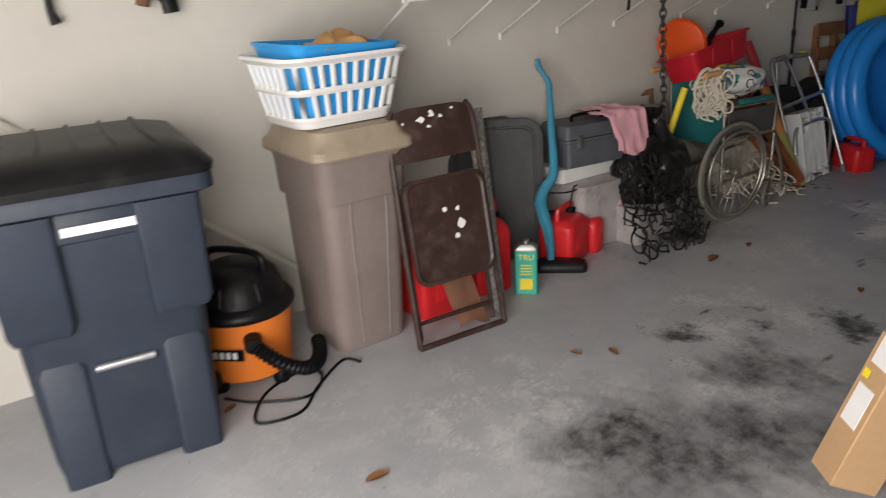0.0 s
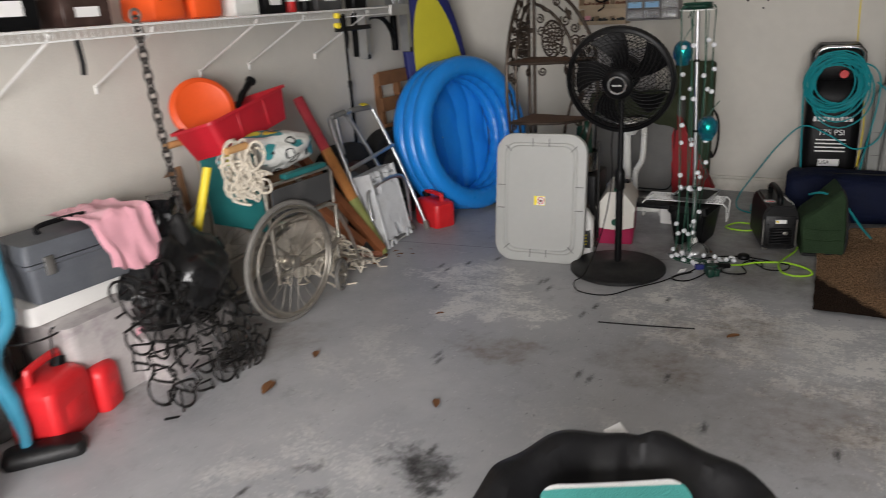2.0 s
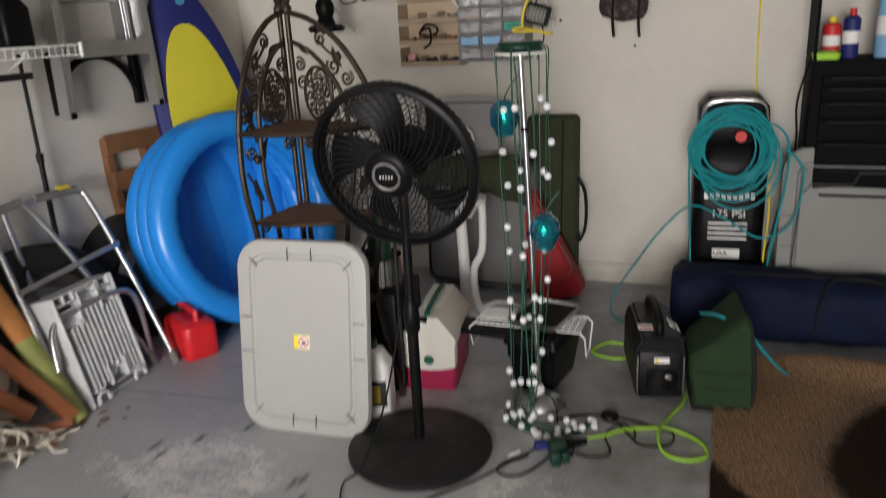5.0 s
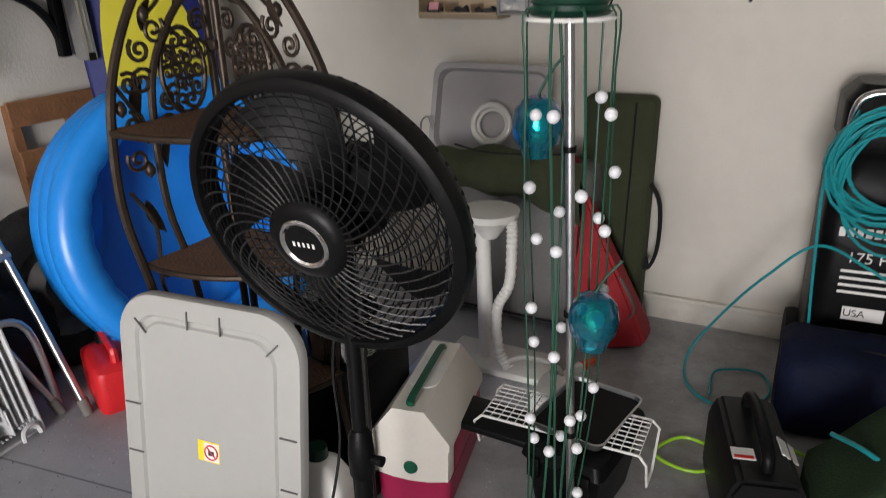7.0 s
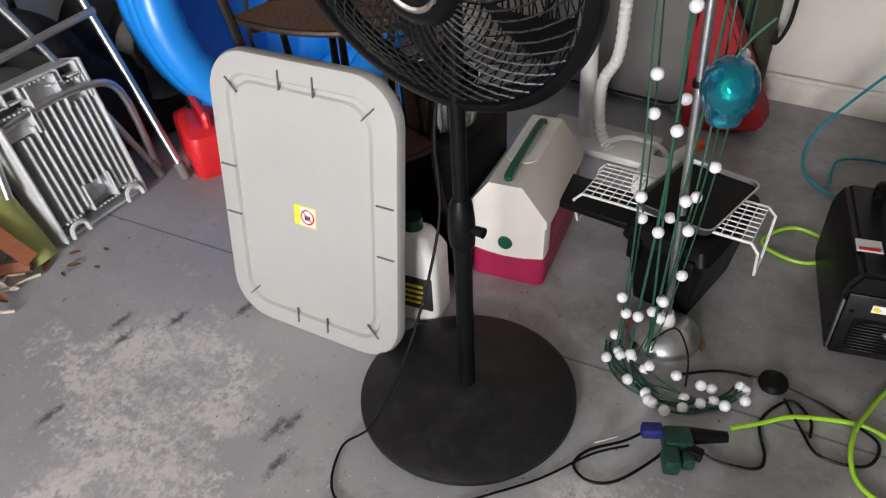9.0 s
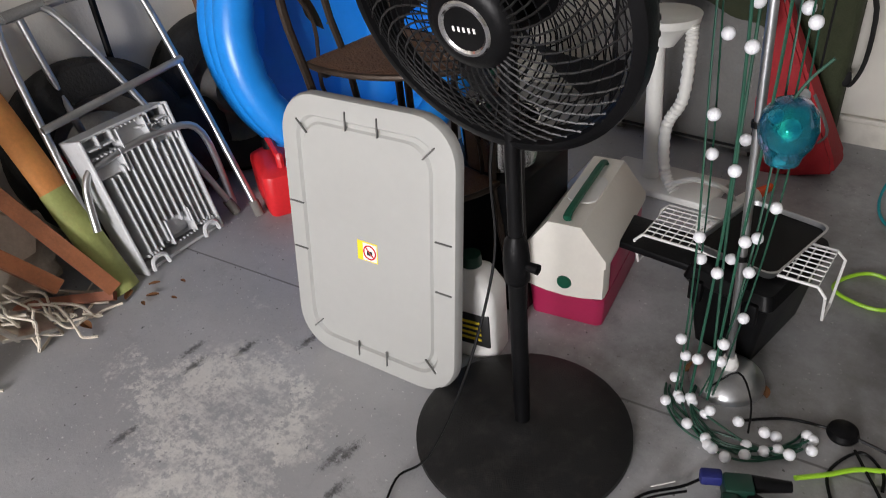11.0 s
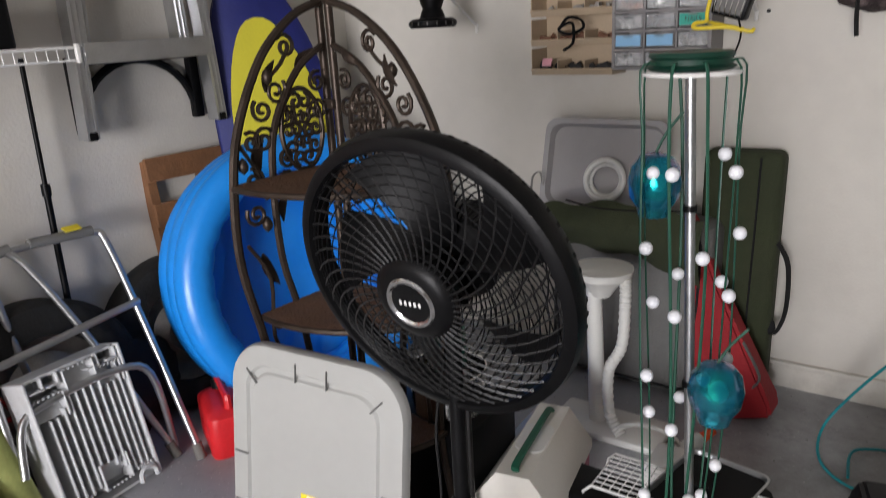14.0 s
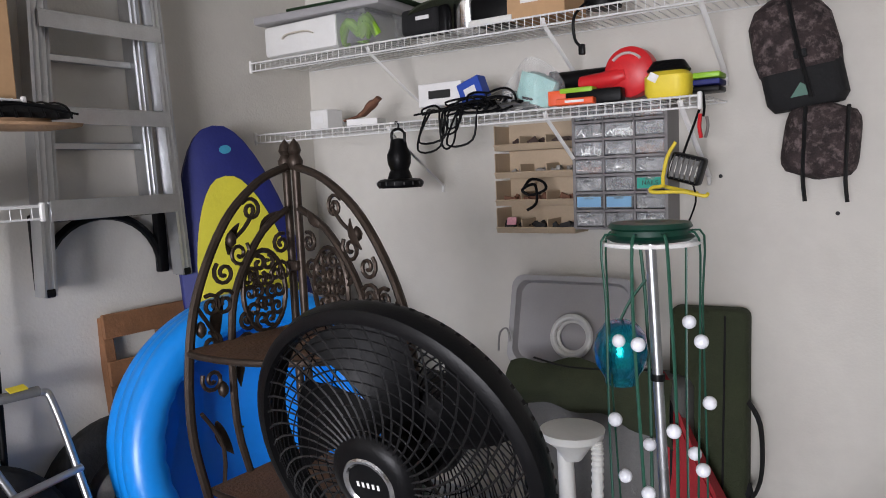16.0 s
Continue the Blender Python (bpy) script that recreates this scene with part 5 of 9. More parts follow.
def rope_heap(name, label, m, spread, strands, seed, fall):
    """A slack bundle: drooping loops of cord with a few loose tails."""
    t = thing(name, label, "rope", m)
    random.seed(seed)
    for i in range(strands):
        x, z = random.uniform(-spread[0], spread[0]) * 0.8, spread[2] * random.uniform(0.45, 0.95)
        y = random.uniform(-spread[1], spread[1]) - 0.012 * fall * (1 - z / spread[2])
        rx, rz, a0 = random.uniform(0.02, 0.055), random.uniform(0.03, 0.09), random.uniform(0, 6.28)
        turn = random.uniform(4.2, 8.5)
        pts = []
        for k in range(10):
            a = a0 + turn * k / 9
            pts.append((x + rx * math.cos(a) + random.uniform(-0.01, 0.01) + 0.01 * k * (1 if i % 2 else -1) * 0.4, y + 0.016 * math.sin(2 * a + i), z + rz * math.sin(a) - 0.012 * k * fall + random.uniform(-0.01, 0.01)))
        b = bm_new(); tube(b, [(p[0], p[1], max(0.004, p[2])) for p in pts], 0.0058, 6, smooth=4)
        part("strand", b, M_ROPE, t)
    return t


rope_heap("rope_bundle", "knotted cream cotton rope hung over the wheelchair back", T(-2.1, 4.31, 0.6) @ RZ(6), (0.085, 0.03, 0.29), 30, 3, 1.0)
b = bm_new(); tube(b, [(-2.2, 4.2, 0.79), (-2.215, 4.1, 0.53)], 0.019, 12)
single("yellow_tool", b, M_YELLOW, "yellow plastic tool handle leaning on the wheelchair", "handle")
t = thing("wooden_screen", "old wooden framed screen leaning on the wall", "screen", T(-2.5, 4.2, 0) @ RZ(84) @ RX(-8))
for x in (-0.17, 0.17):
    b = bm_new(); box(b, 0.035, 0.02, 0.74, T(x, 0, 0.37), 0.003, 1); part("stile", b, M_OAK, t)
for z in (0.02, 0.38, 0.72):
    b = bm_new(); box(b, 0.31, 0.02, 0.035, T(0, 0, z), 0.003, 1); part("rail", b, M_OAK, t)
b = bm_new()
for i in range(14):
    bar(b, (-0.155, 0, 0.06 + 0.048 * i), (0.155, 0, 0.06 + 0.048 * i), 0.0015, 5)
for i in range(7):
    bar(b, (-0.14 + 0.046 * i, 0.003, 0.03), (-0.14 + 0.046 * i, 0.003, 0.71), 0.0015, 5)
part("wire_mesh", b, M_STEEL, t)

M_SPREAD = mat("varnished_spreader_wood", (0.24, 0.082, 0.032), 0.4, vary=0.3, scale=12, bump=0.15, dirt=0.3, dirtcol=(0.12, 0.05, 0.03), dscale=8)
# hammock: two spreader boards and a rope net
t = thing("rope_hammock", "folded cream rope hammock with stained wooden spreader bars", "hammock", T(0, 0, 0))
b = bm_new(); bar(b, (-2.43, 5.1, 0.66), (-2.08, 5.33, 0.045), 0.034, 4); part("spreader_bar", b, M_SPREAD, t)
b = bm_new(); bar(b, (-2.42, 4.86, 0.62), (-2.12, 5.2, 0.12), 0.032, 4); part("spreader_bar", b, M_SPREAD, t)
b = bm_new(); bar(b, (-2.4, 4.7, 0.7), (-2.2, 4.98, 0.56), 0.03, 4); part("spreader_bar", b, M_SPREAD, t)
b = bm_new(); bar(b, (-2.36, 5.05, 0.035), (-2.07, 5.32, 0.03), 0.02, 4); part("spreader_bar", b, M_REDWOOD, t)
random.seed(21)
for i in range(64):
    x0, y0 = random.uniform(-2.36, -2.05), random.uniform(4.74, 5.22)
    pts = [(x0, y0, max(0.01, 0.26 - 0.8 * abs(y0 - 4.9) + random.uniform(-0.07, 0.05)))]
    for k in range(5):
        q = pts[-1]
        pts.append((q[0] + random.uniform(-0.05, 0.05), q[1] + random.uniform(-0.02, 0.06), max(0.008, q[2] - random.uniform(0.0, 0.07))))
    b = bm_new(); tube(b, pts, 0.0045, 6, smooth=4); part("rope", b, M_ROPE, t)

b = bm_new(); bmesh.ops.create_icosphere(b, subdivisions=4, radius=1)
for v in b.verts:
    v.co = Vector((v.co.x * 0.14, v.co.y * 0.26, v.co.z * 0.2)) * (1 + 0.25 * noise.noise(v.co * 2.3) + 0.1 * noise.noise(v.co * 6))
single("dust_sheet", b, mat("cream_dust_sheet", (0.5, 0.45, 0.38), 0.85, vary=0.2, bump=0.5, bscale=22, dirt=0.5, dirtcol=(0.2, 0.15, 0.11)), "crumpled cream cotton sheet under the hammock", "sheet", T(-2.36, 5.06, 0.17))
b = bm_new(); bmesh.ops.create_icosphere(b, subdivisions=4, radius=1)
for v in b.verts:
    v.co = Vector((v.co.x * 0.11, v.co.y * 0.22, v.co.z * 0.2)) * (1 + 0.25 * noise.noise(v.co * 2.1 + Vector((3, 0, 0))) + 0.1 * noise.noise(v.co * 6))
single("dark_cloth", b, M_BLACKCLOTH, "dark cloth heap behind the walking frame", "cloth", T(-2.43, 5.86, 0.19))
# painted paddle in three colours
M_PRED = mat("faded_red_paint", (0.6, 0.05, 0.075), 0.7, vary=0.2, bump=0.1, dirt=0.3, dirtcol=(0.6, 0.2, 0.1), dscale=14)
M_PORANGE = mat("faded_orange_paint", (0.62, 0.25, 0.07), 0.7, vary=0.2, bump=0.1, dirt=0.3, dirtcol=(0.5, 0.4, 0.1), dscale=12)
M_PGREEN = mat("faded_green_paint", (0.36, 0.4, 0.13), 0.7, vary=0.2, bump=0.1, dirt=0.45, dirtcol=(0.5, 0.3, 0.12), dscale=12)
t = thing("painted_plank", "weathered plank painted red, orange and green", "plank", ID)
P0, P1 = Vector((-2.1, 5.37, 0.005)), Vector((-2.545, 5.3, 0.93))
for name, a, c, mm, w in (("red_end", 0.68, 1.0, M_PRED, 0.042), ("orange_part", 0.36, 0.68, M_PORANGE, 0.046), ("green_end", 0.0, 0.36, M_PGREEN, 0.05)):
    b = bm_new(); tube(b, [P0.lerp(P1, a + (c - a) * k / 4) for k in range(5)], [w] * 4 + [w * 0.96], 14, flat=0.62); part(name, b, mm, t)
t = thing("red_strap", "red webbing strap round the painted plank", "strap", ID)
b = bm_new(); tube(b, [(-2.36, 5.32, 0.5), (-2.3, 5.38, 0.36), (-2.32, 5.45, 0.33), (-2.4, 5.44, 0.4)], 0.008, 6, smooth=4, flat=0.4); part("webbing", b, M_REDCLOTH, t)


# ---- walker, step stool, tyres, pole ----
def walker(m=ID):
    t = thing("walking_frame", "folded aluminium walking frame leaning on the wall", "walking frame", m)

    def bend(pts, name="tube", r=0.0125, mm=None):
        b = bm_new(); tube(b, pts, r, 10, smooth=5); return part(name, b, mm or M_ALU, t)
    bend([(-2.09, 5.905, 0.03), (-2.25, 5.9, 0.42), (-2.41, 5.9, 0.74), (-2.44, 5.87, 0.79), (-2.44, 5.72, 0.8), (-2.44, 5.5, 0.79), (-2.43, 5.44, 0.75), (-2.28, 5.4, 0.4), (-2.11, 5.36, 0.03)], "front_frame")
    bend([(-2.3, 5.91, 0.55), (-2.3, 5.4, 0.5)], "cross_bar")
    bend([(-2.18, 5.865, 0.03), (-2.32, 5.74, 0.45), (-2.42, 5.62, 0.76), (-2.44, 5.56, 0.8)], "rear_leg")
    bend([(-2.36, 5.6, 0.03), (-2.42, 5.55, 0.45), (-2.45, 5.52, 0.78)], "rear_leg")
    bend([(-2.19, 5.88, 0.03), (-2.19, 5.84, 0.33), (-2.2, 5.72, 0.39), (-2.2, 5.5, 0.38), (-2.2, 5.42, 0.34), (-2.16, 5.38, 0.2)], "side_loop")
    b = bm_new(); tube(b, [(-2.44, 5.87, 0.795), (-2.44, 5.66, 0.805)], 0.0175, 12); part("grip", b, M_CASE, t, "grey hand grip")
    b = bm_new(); tube(b, [(-2.44, 5.6, 0.805), (-2.44, 5.47, 0.795)], 0.0175, 12); part("grip", b, M_CASE, t, "grey hand grip")
    b = bm_new(); box(b, 0.03, 0.055, 0.004, T(-2.43, 5.8, 0.823) @ RY(20)); part("yellow_tag", b, M_STICK, t, "yellow sticker")
    for p, q in (((-2.083, 5.906, 0.0), (-2.1, 5.905, 0.055)), ((-2.172, 5.872, 0.0), (-2.19, 5.857, 0.055)), ((-2.105, 5.36, 0.0), (-2.118, 5.362, 0.055)), ((-2.355, 5.605, 0.0), (-2.362, 5.598, 0.055))):
        b = bm_new(); bar(b, p, q, 0.018, 12); part("rubber_foot", b, M_RUBBER, t, "worn rubber foot")
    return t


walker()


def step_stool(m, w=0.33, h=0.47, d=0.12):
    """Stands on edge; its hollow underside looks along -y, its top lies at the back."""
    t = thing("step_stool", "folded pale grey plastic step stool on edge", "step stool", m)
    f, k = -0.045, d - 0.045          # front rim and back panel
    b = bm_new(); box(b, w, 0.01, h, T(0, k, h / 2), 0.003, 1); part("top_panel", b, M_STEP, t)
    for s in (-1, 1):
        b = bm_new(); box(b, 0.012, d, h, T(s * (w / 2 - 0.006), (f + k) / 2, h / 2), 0.004, 1); part("side_wall", b, M_STEP, t)
    for z in (0.006, h - 0.006):
        b = bm_new(); box(b, w - 0.026, d * 0.8, 0.01, T(0, k - d * 0.4, z), 0.002, 1); part("end_wall", b, M_STEP, t)
    # long ribs in two banks, tilted pockets at their ends
    for x, z0, z1 in ((-0.115, 0.05, 0.33), (-0.092, 0.05, 0.33), (-0.066, 0.05, 0.35), (-0.04, 0.06, 0.4), (-0.016, 0.12, 0.4), (0.01, 0.12, 0.4), (0.036, 0.1, 0.4), (0.062, 0.08, 0.36), (0.088, 0.06, 0.36), (0.112, 0.06, 0.36), (0.134, 0.05, 0.42)):
        b = bm_new(); box(b, 0.0065, 0.085, z1 - z0, T(x, f + 0.05, (z0 + z1) / 2), 0.002, 1); part("rib", b, M_STEP, t)
    for x, z, ww, hh, a in ((-0.105, 0.365, 0.1, 0.075, -28), (0.012, 0.42, 0.1, 0.075, -24), (0.105, 0.385, 0.085, 0.07, -28), (0.02, 0.085, 0.095, 0.085, 32)):
        b = bm_new()
        box(b, ww, 0.006, hh, T(x, f + 0.045, z) @ RX(a), 0.002, 1)
        for s in (-1, 1):
            box(b, 0.005, 0.06, hh * 1.05, T(x + s * ww / 2, f + 0.032, z), 0.002, 1)
        pocket = part("pocket", b, M_STEP, t)
        for i in range(6):
            b = bm_new(); box(b, 0.006, 0.012, 0.006, T(x - ww * 0.4 + ww * 0.16 * i, f + 0.012, z + hh * 0.5 * (1 if a < 0 else -1)), 0.001, 1); part("tooth", b, M_STEP, pocket)
    for x in (-0.125, -0.075, 0.06, 0.125):
        b = bm_new(); box(b, 0.04, 0.05, 0.006, T(x, f + 0.03, h - 0.04), 0.001, 1); box(b, 0.005, 0.05, 0.04, T(x + 0.02, f + 0.03, h - 0.025), 0.001, 1); part("hinge_cell", b, M_STEP, t)
    for x in (-0.105, 0.115):
        b = bm_new(); tube(b, [(x - 0.03, f, 0.004), (x - 0.026, f, 0.03), (x - 0.012, f, 0.042), (x + 0.012, f, 0.042), (x + 0.026, f, 0.03), (x + 0.03, f, 0.004)], 0.008, 6, smooth=3); part("foot_arch", b, M_STEP, t)
        for i in range(5):
            b = bm_new(); box(b, 0.006, 0.02, 0.008, T(x - 0.024 + 0.012 * i, f + 0.012, 0.054), 0.001, 1); part("tooth", b, M_STEP, t)
    return t


step_stool(T(-2.15, 5.61, 0) @ RZ(94.8) @ RX(-12.5))


def tyre(m):
    t = thing("car_tyre", "black car tyre leaning against the wall", "tyre", m)
    b = bm_new(); lathe(b, [(0.19, -0.08), (0.25, -0.095), (0.29, -0.085), (0.305, -0.06), (0.308, 0.06), (0.29, 0.085), (0.25, 0.095), (0.19, 0.08), (0.185, 0.0), (0.19, -0.08)], 44, m=T(0, 0, 0.305) @ RX(90), caps=False)
    part("tread", b, M_TYRE, t)
    b = bm_new(); lathe(b, [(0.02, 0.02), (0.08, 0.05), (0.13, 0.02), (0.17, 0.04), (0.19, 0.06), (0.19, -0.05), (0.02, -0.03)], 36, m=T(0, 0, 0.305) @ RX(90))
    part("hubcap", b, M_STEEL, t)
    return t


tyre(T(-2.42, 5.62, 0) @ RZ(86) @ RX(-9))
tyre(T(-2.43, 6.17, 0) @ RZ(80) @ RX(-9))
t = thing("long_pole", "black telescopic pole standing against the shelf", "pole", ID)
b = bm_new(); bar(b, (-2.46, 5.74, 0.0), (-2.5, 5.78, 0.95), 0.011, 10); part("lower_tube", b, M_BLACK, t)
b = bm_new(); bar(b, (-2.5, 5.78, 0.95), (-2.52, 5.8, 1.37), 0.008, 10); part("upper_tube", b, M_BLACK, t)
b = bm_new(); bar(b, (-2.499, 5.779, 0.93), (-2.501, 5.781, 0.97), 0.015, 10); part("collar", b, M_BLACK, t)


# ---- paddling pool, board, pallet ----
def paddling_pool(m, R=0.5):
    """Opening looks along +z of m; three inflated rings and a slack, wrinkled floor."""
    t = thing("paddling_pool", "blue inflatable paddling pool standing on edge", "paddling pool", m)
    for k in range(3):
        b = bm_new()
        rows = []
        for j in range(96):
            a = 2 * math.pi * j / 96
            row = []
            for i in range(14):
                q = 2 * math.pi * i / 14
                pucker = 1 + 0.05 * math.sin(31 * a + k) * (0.5 - 0.5 * math.cos(q)) + 0.02 * math.sin(5 * a + 2 * k)
                rr = R - 0.068 + 0.068 * pucker * math.cos(q)
                row.append((rr * math.cos(a), rr * math.sin(a), -0.2 + 0.1 * k + 0.06 * pucker * math.sin(q)))
            rows.append(row)
        rows.append(rows[0])
        loft(b, rows, caps=False)
        part("inflated_ring", b, M_POOL, t)
    b = bm_new()
    n, rr = 160, 40
    rows = []
    for i in range(rr + 1):
        r = (R - 0.1) * (0.01 + 0.99 * i / rr)
        row = []
        for j in range(n):
            a = 2 * math.pi * j / n
            x, y = r * math.cos(a), r * math.sin(a)
            slump = 0.06 * (1 - (r / R) ** 2)
            fold = abs(math.sin(24 * x + 9 * y * y + 2.5 * noise.noise(Vector((x * 3, y * 3, 1))))) ** 0.7
            row.append((x, y, -0.25 - slump + 0.02 * fold * (0.35 + 0.65 * r / R) + 0.012 * noise.noise(Vector((x * 6, y * 6, 4)))))
        rows.append(row)
    loft(b, rows, caps=False)
    part("wrinkled_floor", b, M_POOL, t)
    b = bm_new(); lathe(b, [(0.018, 0.0), (0.018, 0.012), (0.01, 0.016), (0.001, 0.016)], 14, T(R * 0.7, R * 0.68, -0.1) @ RZ(45) @ RY(90)); part("air_valve", b, M_POOL, t)
    return t


POOL_C, POOL_N = Vector((-1.985, 6.455, 0.54)), Vector((0.93, -0.32, 0.2))
paddling_pool(Matrix.Translation(POOL_C) @ POOL_N.to_track_quat("Z", "Y").to_matrix().to_4x4(), 0.525)


def bodyboard(m):
    t = thing("bodyboard", "navy and yellow foam bodyboard standing in the corner", "bodyboard", m)

    def outline(s, z):
        pts = []
        for i in range(40):
            a = 2 * math.pi * i / 40
            x, y = math.cos(a), math.sin(a)
            w = 0.31 * s * (1 if y < 0 else (1 - 0.25 * y ** 2))
            pts.append((w * (abs(x) ** 0.8) * (1 if x > 0 else -1), z, 0.8 + (0.82 * s - (0 if s > 0.9 else 0.03)) * (abs(y) ** 0.9) * (1 if y > 0 else -1)))
        return pts
    b = bm_new(); loft(b, [outline(0.96, 0.03), outline(1.0, 0.02), outline(1.0, -0.02), outline(0.96, -0.03)]); part("deck", b, M_NAVY, t)
    b = bm_new(); loft(b, [outline(0.79, -0.03), outline(0.79, -0.036), outline(0.77, -0.037)]); part("yellow_pad", b, M_YBOARD, t)
    b = bm_new(); lathe(b, [(0.002, 0.002), (0.028, 0.002), (0.028, 0)], 20, T(0.03, -0.031, 1.52) @ RX(90) @ Matrix.Diagonal((1, 0.6, 1, 1))); part("emblem", b, M_TEAL, t)
    return t


bodyboard(T(-2.27, 6.82, 0.02) @ RZ(63) @ RX(-4) @ RY(-7.5) @ Matrix.Diagonal((0.86, 1, 1.03, 1)))
t = thing("wooden_pallet", "small wooden pallet leaning on the wall", "pallet", T(-2.46, 6.42, 0.0) @ RZ(86) @ RX(-6))
for i in range(6):
    b = bm_new(); box(b, 0.5, 0.016, 0.09, T(0, -0.03, 0.06 + 0.175 * i), 0.003, 1); part("slat", b, M_PALLET, t)
for x in (-0.23, 0, 0.23):
    b = bm_new(); box(b, 0.04, 0.045, 0.97, T(x, 0, 0.485), 0.003, 1); part("bearer", b, M_PALLET, t)


# ---- folding corner shelf of bronzed iron ----
def leaf_plate(b, p, d, n, s):
    d, n = Vector(d).normalized(), Vector(n).normalized()
    side = d.cross(n).normalized()
    p = Vector(p)
    rings = []
    for k in range(7):
        u = k / 6
        w = s * 0.15 * math.sin(math.pi * min(1, u * 0.96 + 0.04)) ** 0.8 + 0.0008
        c = p + d * (s * u) + n * (0.012 * math.sin(math.pi * u))
        rings.append([c - side * w, c - n * 0.003, c + side * w, c + n * 0.003])
    loft(b, rings)


def scroll(b, p, e1, e2, r, turns, a0, rad):
    p, e1, e2 = Vector(p), Vector(e1), Vector(e2)
    pts = []
    for k in range(18):
        u = k / 17
        a = a0 + turns * 2 * math.pi * u
        q = r * (1 - 0.82 * u)
        pts.append(p + e1 * (q * math.cos(a)) + e2 * (q * math.sin(a)))
    tube(b, pts, rad, 6)


def shelf_panel(t, e, width, name):
    """One arched wing; e runs outward from the corner post along the ground."""
    e = Vector(e).normalized()
    up = Vector((0, 0, 1))
    nrm = e.cross(up)

    stretch = width / 0.32

    def at(u, z):
        return e * (u * stretch) + up * z
    b = bm_new()
    outer = [at(0.015, 1.5), at(0.105, 1.465), at(0.205, 1.375), at(0.288, 1.22), at(0.32, 1.07), at(0.325, 0.9), at(0.29, 0.7), at(0.26, 0.45), at(0.29, 0.2), at(0.33, 0.0)]
    tube(b, outer, 0.0105, 8, smooth=5)
    wing = part(name, b, M_BRONZE, t)
    b = bm_new()
    tube(b, [at(0.02, 1.395), at(0.1, 1.345), at(0.175, 1.24), at(0.205, 1.13), at(0.21, 0.9), at(0.17, 0.7), at(0.15, 0.4), at(0.17, 0.0)], 0.009, 8, smooth=4)
    part("inner_rod", b, M_BRONZE, wing)
    # medallion of rings
    b = bm_new()
    c = at(0.105, 1.2)
    for k in range(10):
        a = 2 * math.pi * k / 10
        scroll(b, c + e * (0.043 * math.cos(a)) + up * (0.072 * math.sin(a)), e, up, 0.02, 1.1, a, 0.0055)
    for k in range(6):
        a = 2 * math.pi * k / 6
        scroll(b, c + e * (0.02 * math.cos(a)) + up * (0.035 * math.sin(a)), e, up, 0.018, 1.1, a + 1, 0.0055)
    tube(b, [c + e * (0.065 * math.cos(2 * math.pi * k / 24)) + up * (0.1 * math.sin(2 * math.pi * k / 24)) for k in range(24)], 0.0065, 6, closed=True)
    part("medallion", b, M_BRONZE, wing)
    for (u, z, r, a0, s) in ((0.05, 1.24, 0.022, 0, 1), (0.15, 1.235, 0.02, 3.1, -1), (0.17, 1.3, 0.024, 2.4, 1), (0.22, 1.19, 0.024, 0.5, -1), (0.055, 1.02, 0.02, 3, 1), (0.17, 1.08, 0.022, 0, -1), (0.26, 1.1, 0.022, 1.4, 1), (0.235, 0.74, 0.022, 2, -1), (0.22, 0.35, 0.024, 1, 1), (0.22, 0.18, 0.024, 1, -1), (0.13, 1.4, 0.022, 0.6, 1), (0.215, 1.26, 0.022, 2.2, -1), (0.255, 1.19, 0.02, 1.0, 1), (0.265, 1.02, 0.022, 2.6, -1), (0.045, 1.31, 0.02, 1.2, -1), (0.16, 1.14, 0.018, 4, 1), (0.25, 0.56, 0.022, 2, 1)):
        b = bm_new(); scroll(b, at(u, z), e * s, up, r * 1.35, 1.5, a0, 0.005); part("scroll", b, M_BRONZE, wing)
    b = bm_new()
    tube(b, [at(0.29, 1.19), at(0.25, 1.12), at(0.23, 1.05)], 0.0048, 6, smooth=4)
    tube(b, [at(0.12, 1.4), at(0.15, 1.36), at(0.19, 1.33)], 0.0048, 6, smooth=4)
    tube(b, [at(0.3, 0.95), at(0.25, 0.85), at(0.26, 0.7), at(0.22, 0.6), at(0.23, 0.45), at(0.2, 0.3)], 0.0048, 6, smooth=4)
    part("vine", b, M_BRONZE, wing)
    for (u, z, du, dz, s) in ((0.045, 1.39, 0.8, -0.55, 0.08), (0.25, 1.1, -0.25, 1, 0.11), (0.2, 1.3, -0.5, 1, 0.08), (0.17, 1.06, 0.3, -1, 0.08), (0.265, 0.92, -0.45, -1, 0.1), (0.22, 0.62, 0.1, -1, 0.1)):
        b = bm_new(); leaf_plate(b, at(u, z), e * du + up * dz, nrm, s); part("leaf", b, M_BRONZE, wing)
    for (u, z) in ((0.19, 1.335), (0.285, 1.14), (0.24, 0.99)):
        b = bm_new(); lathe(b, [(0.001, -0.02), (0.011, -0.01), (0.013, 0.002), (0.008, 0.014), (0.001, 0.02)], 10, Matrix.Translation(at(u, z))); part("bud", b, M_BRONZE, wing)


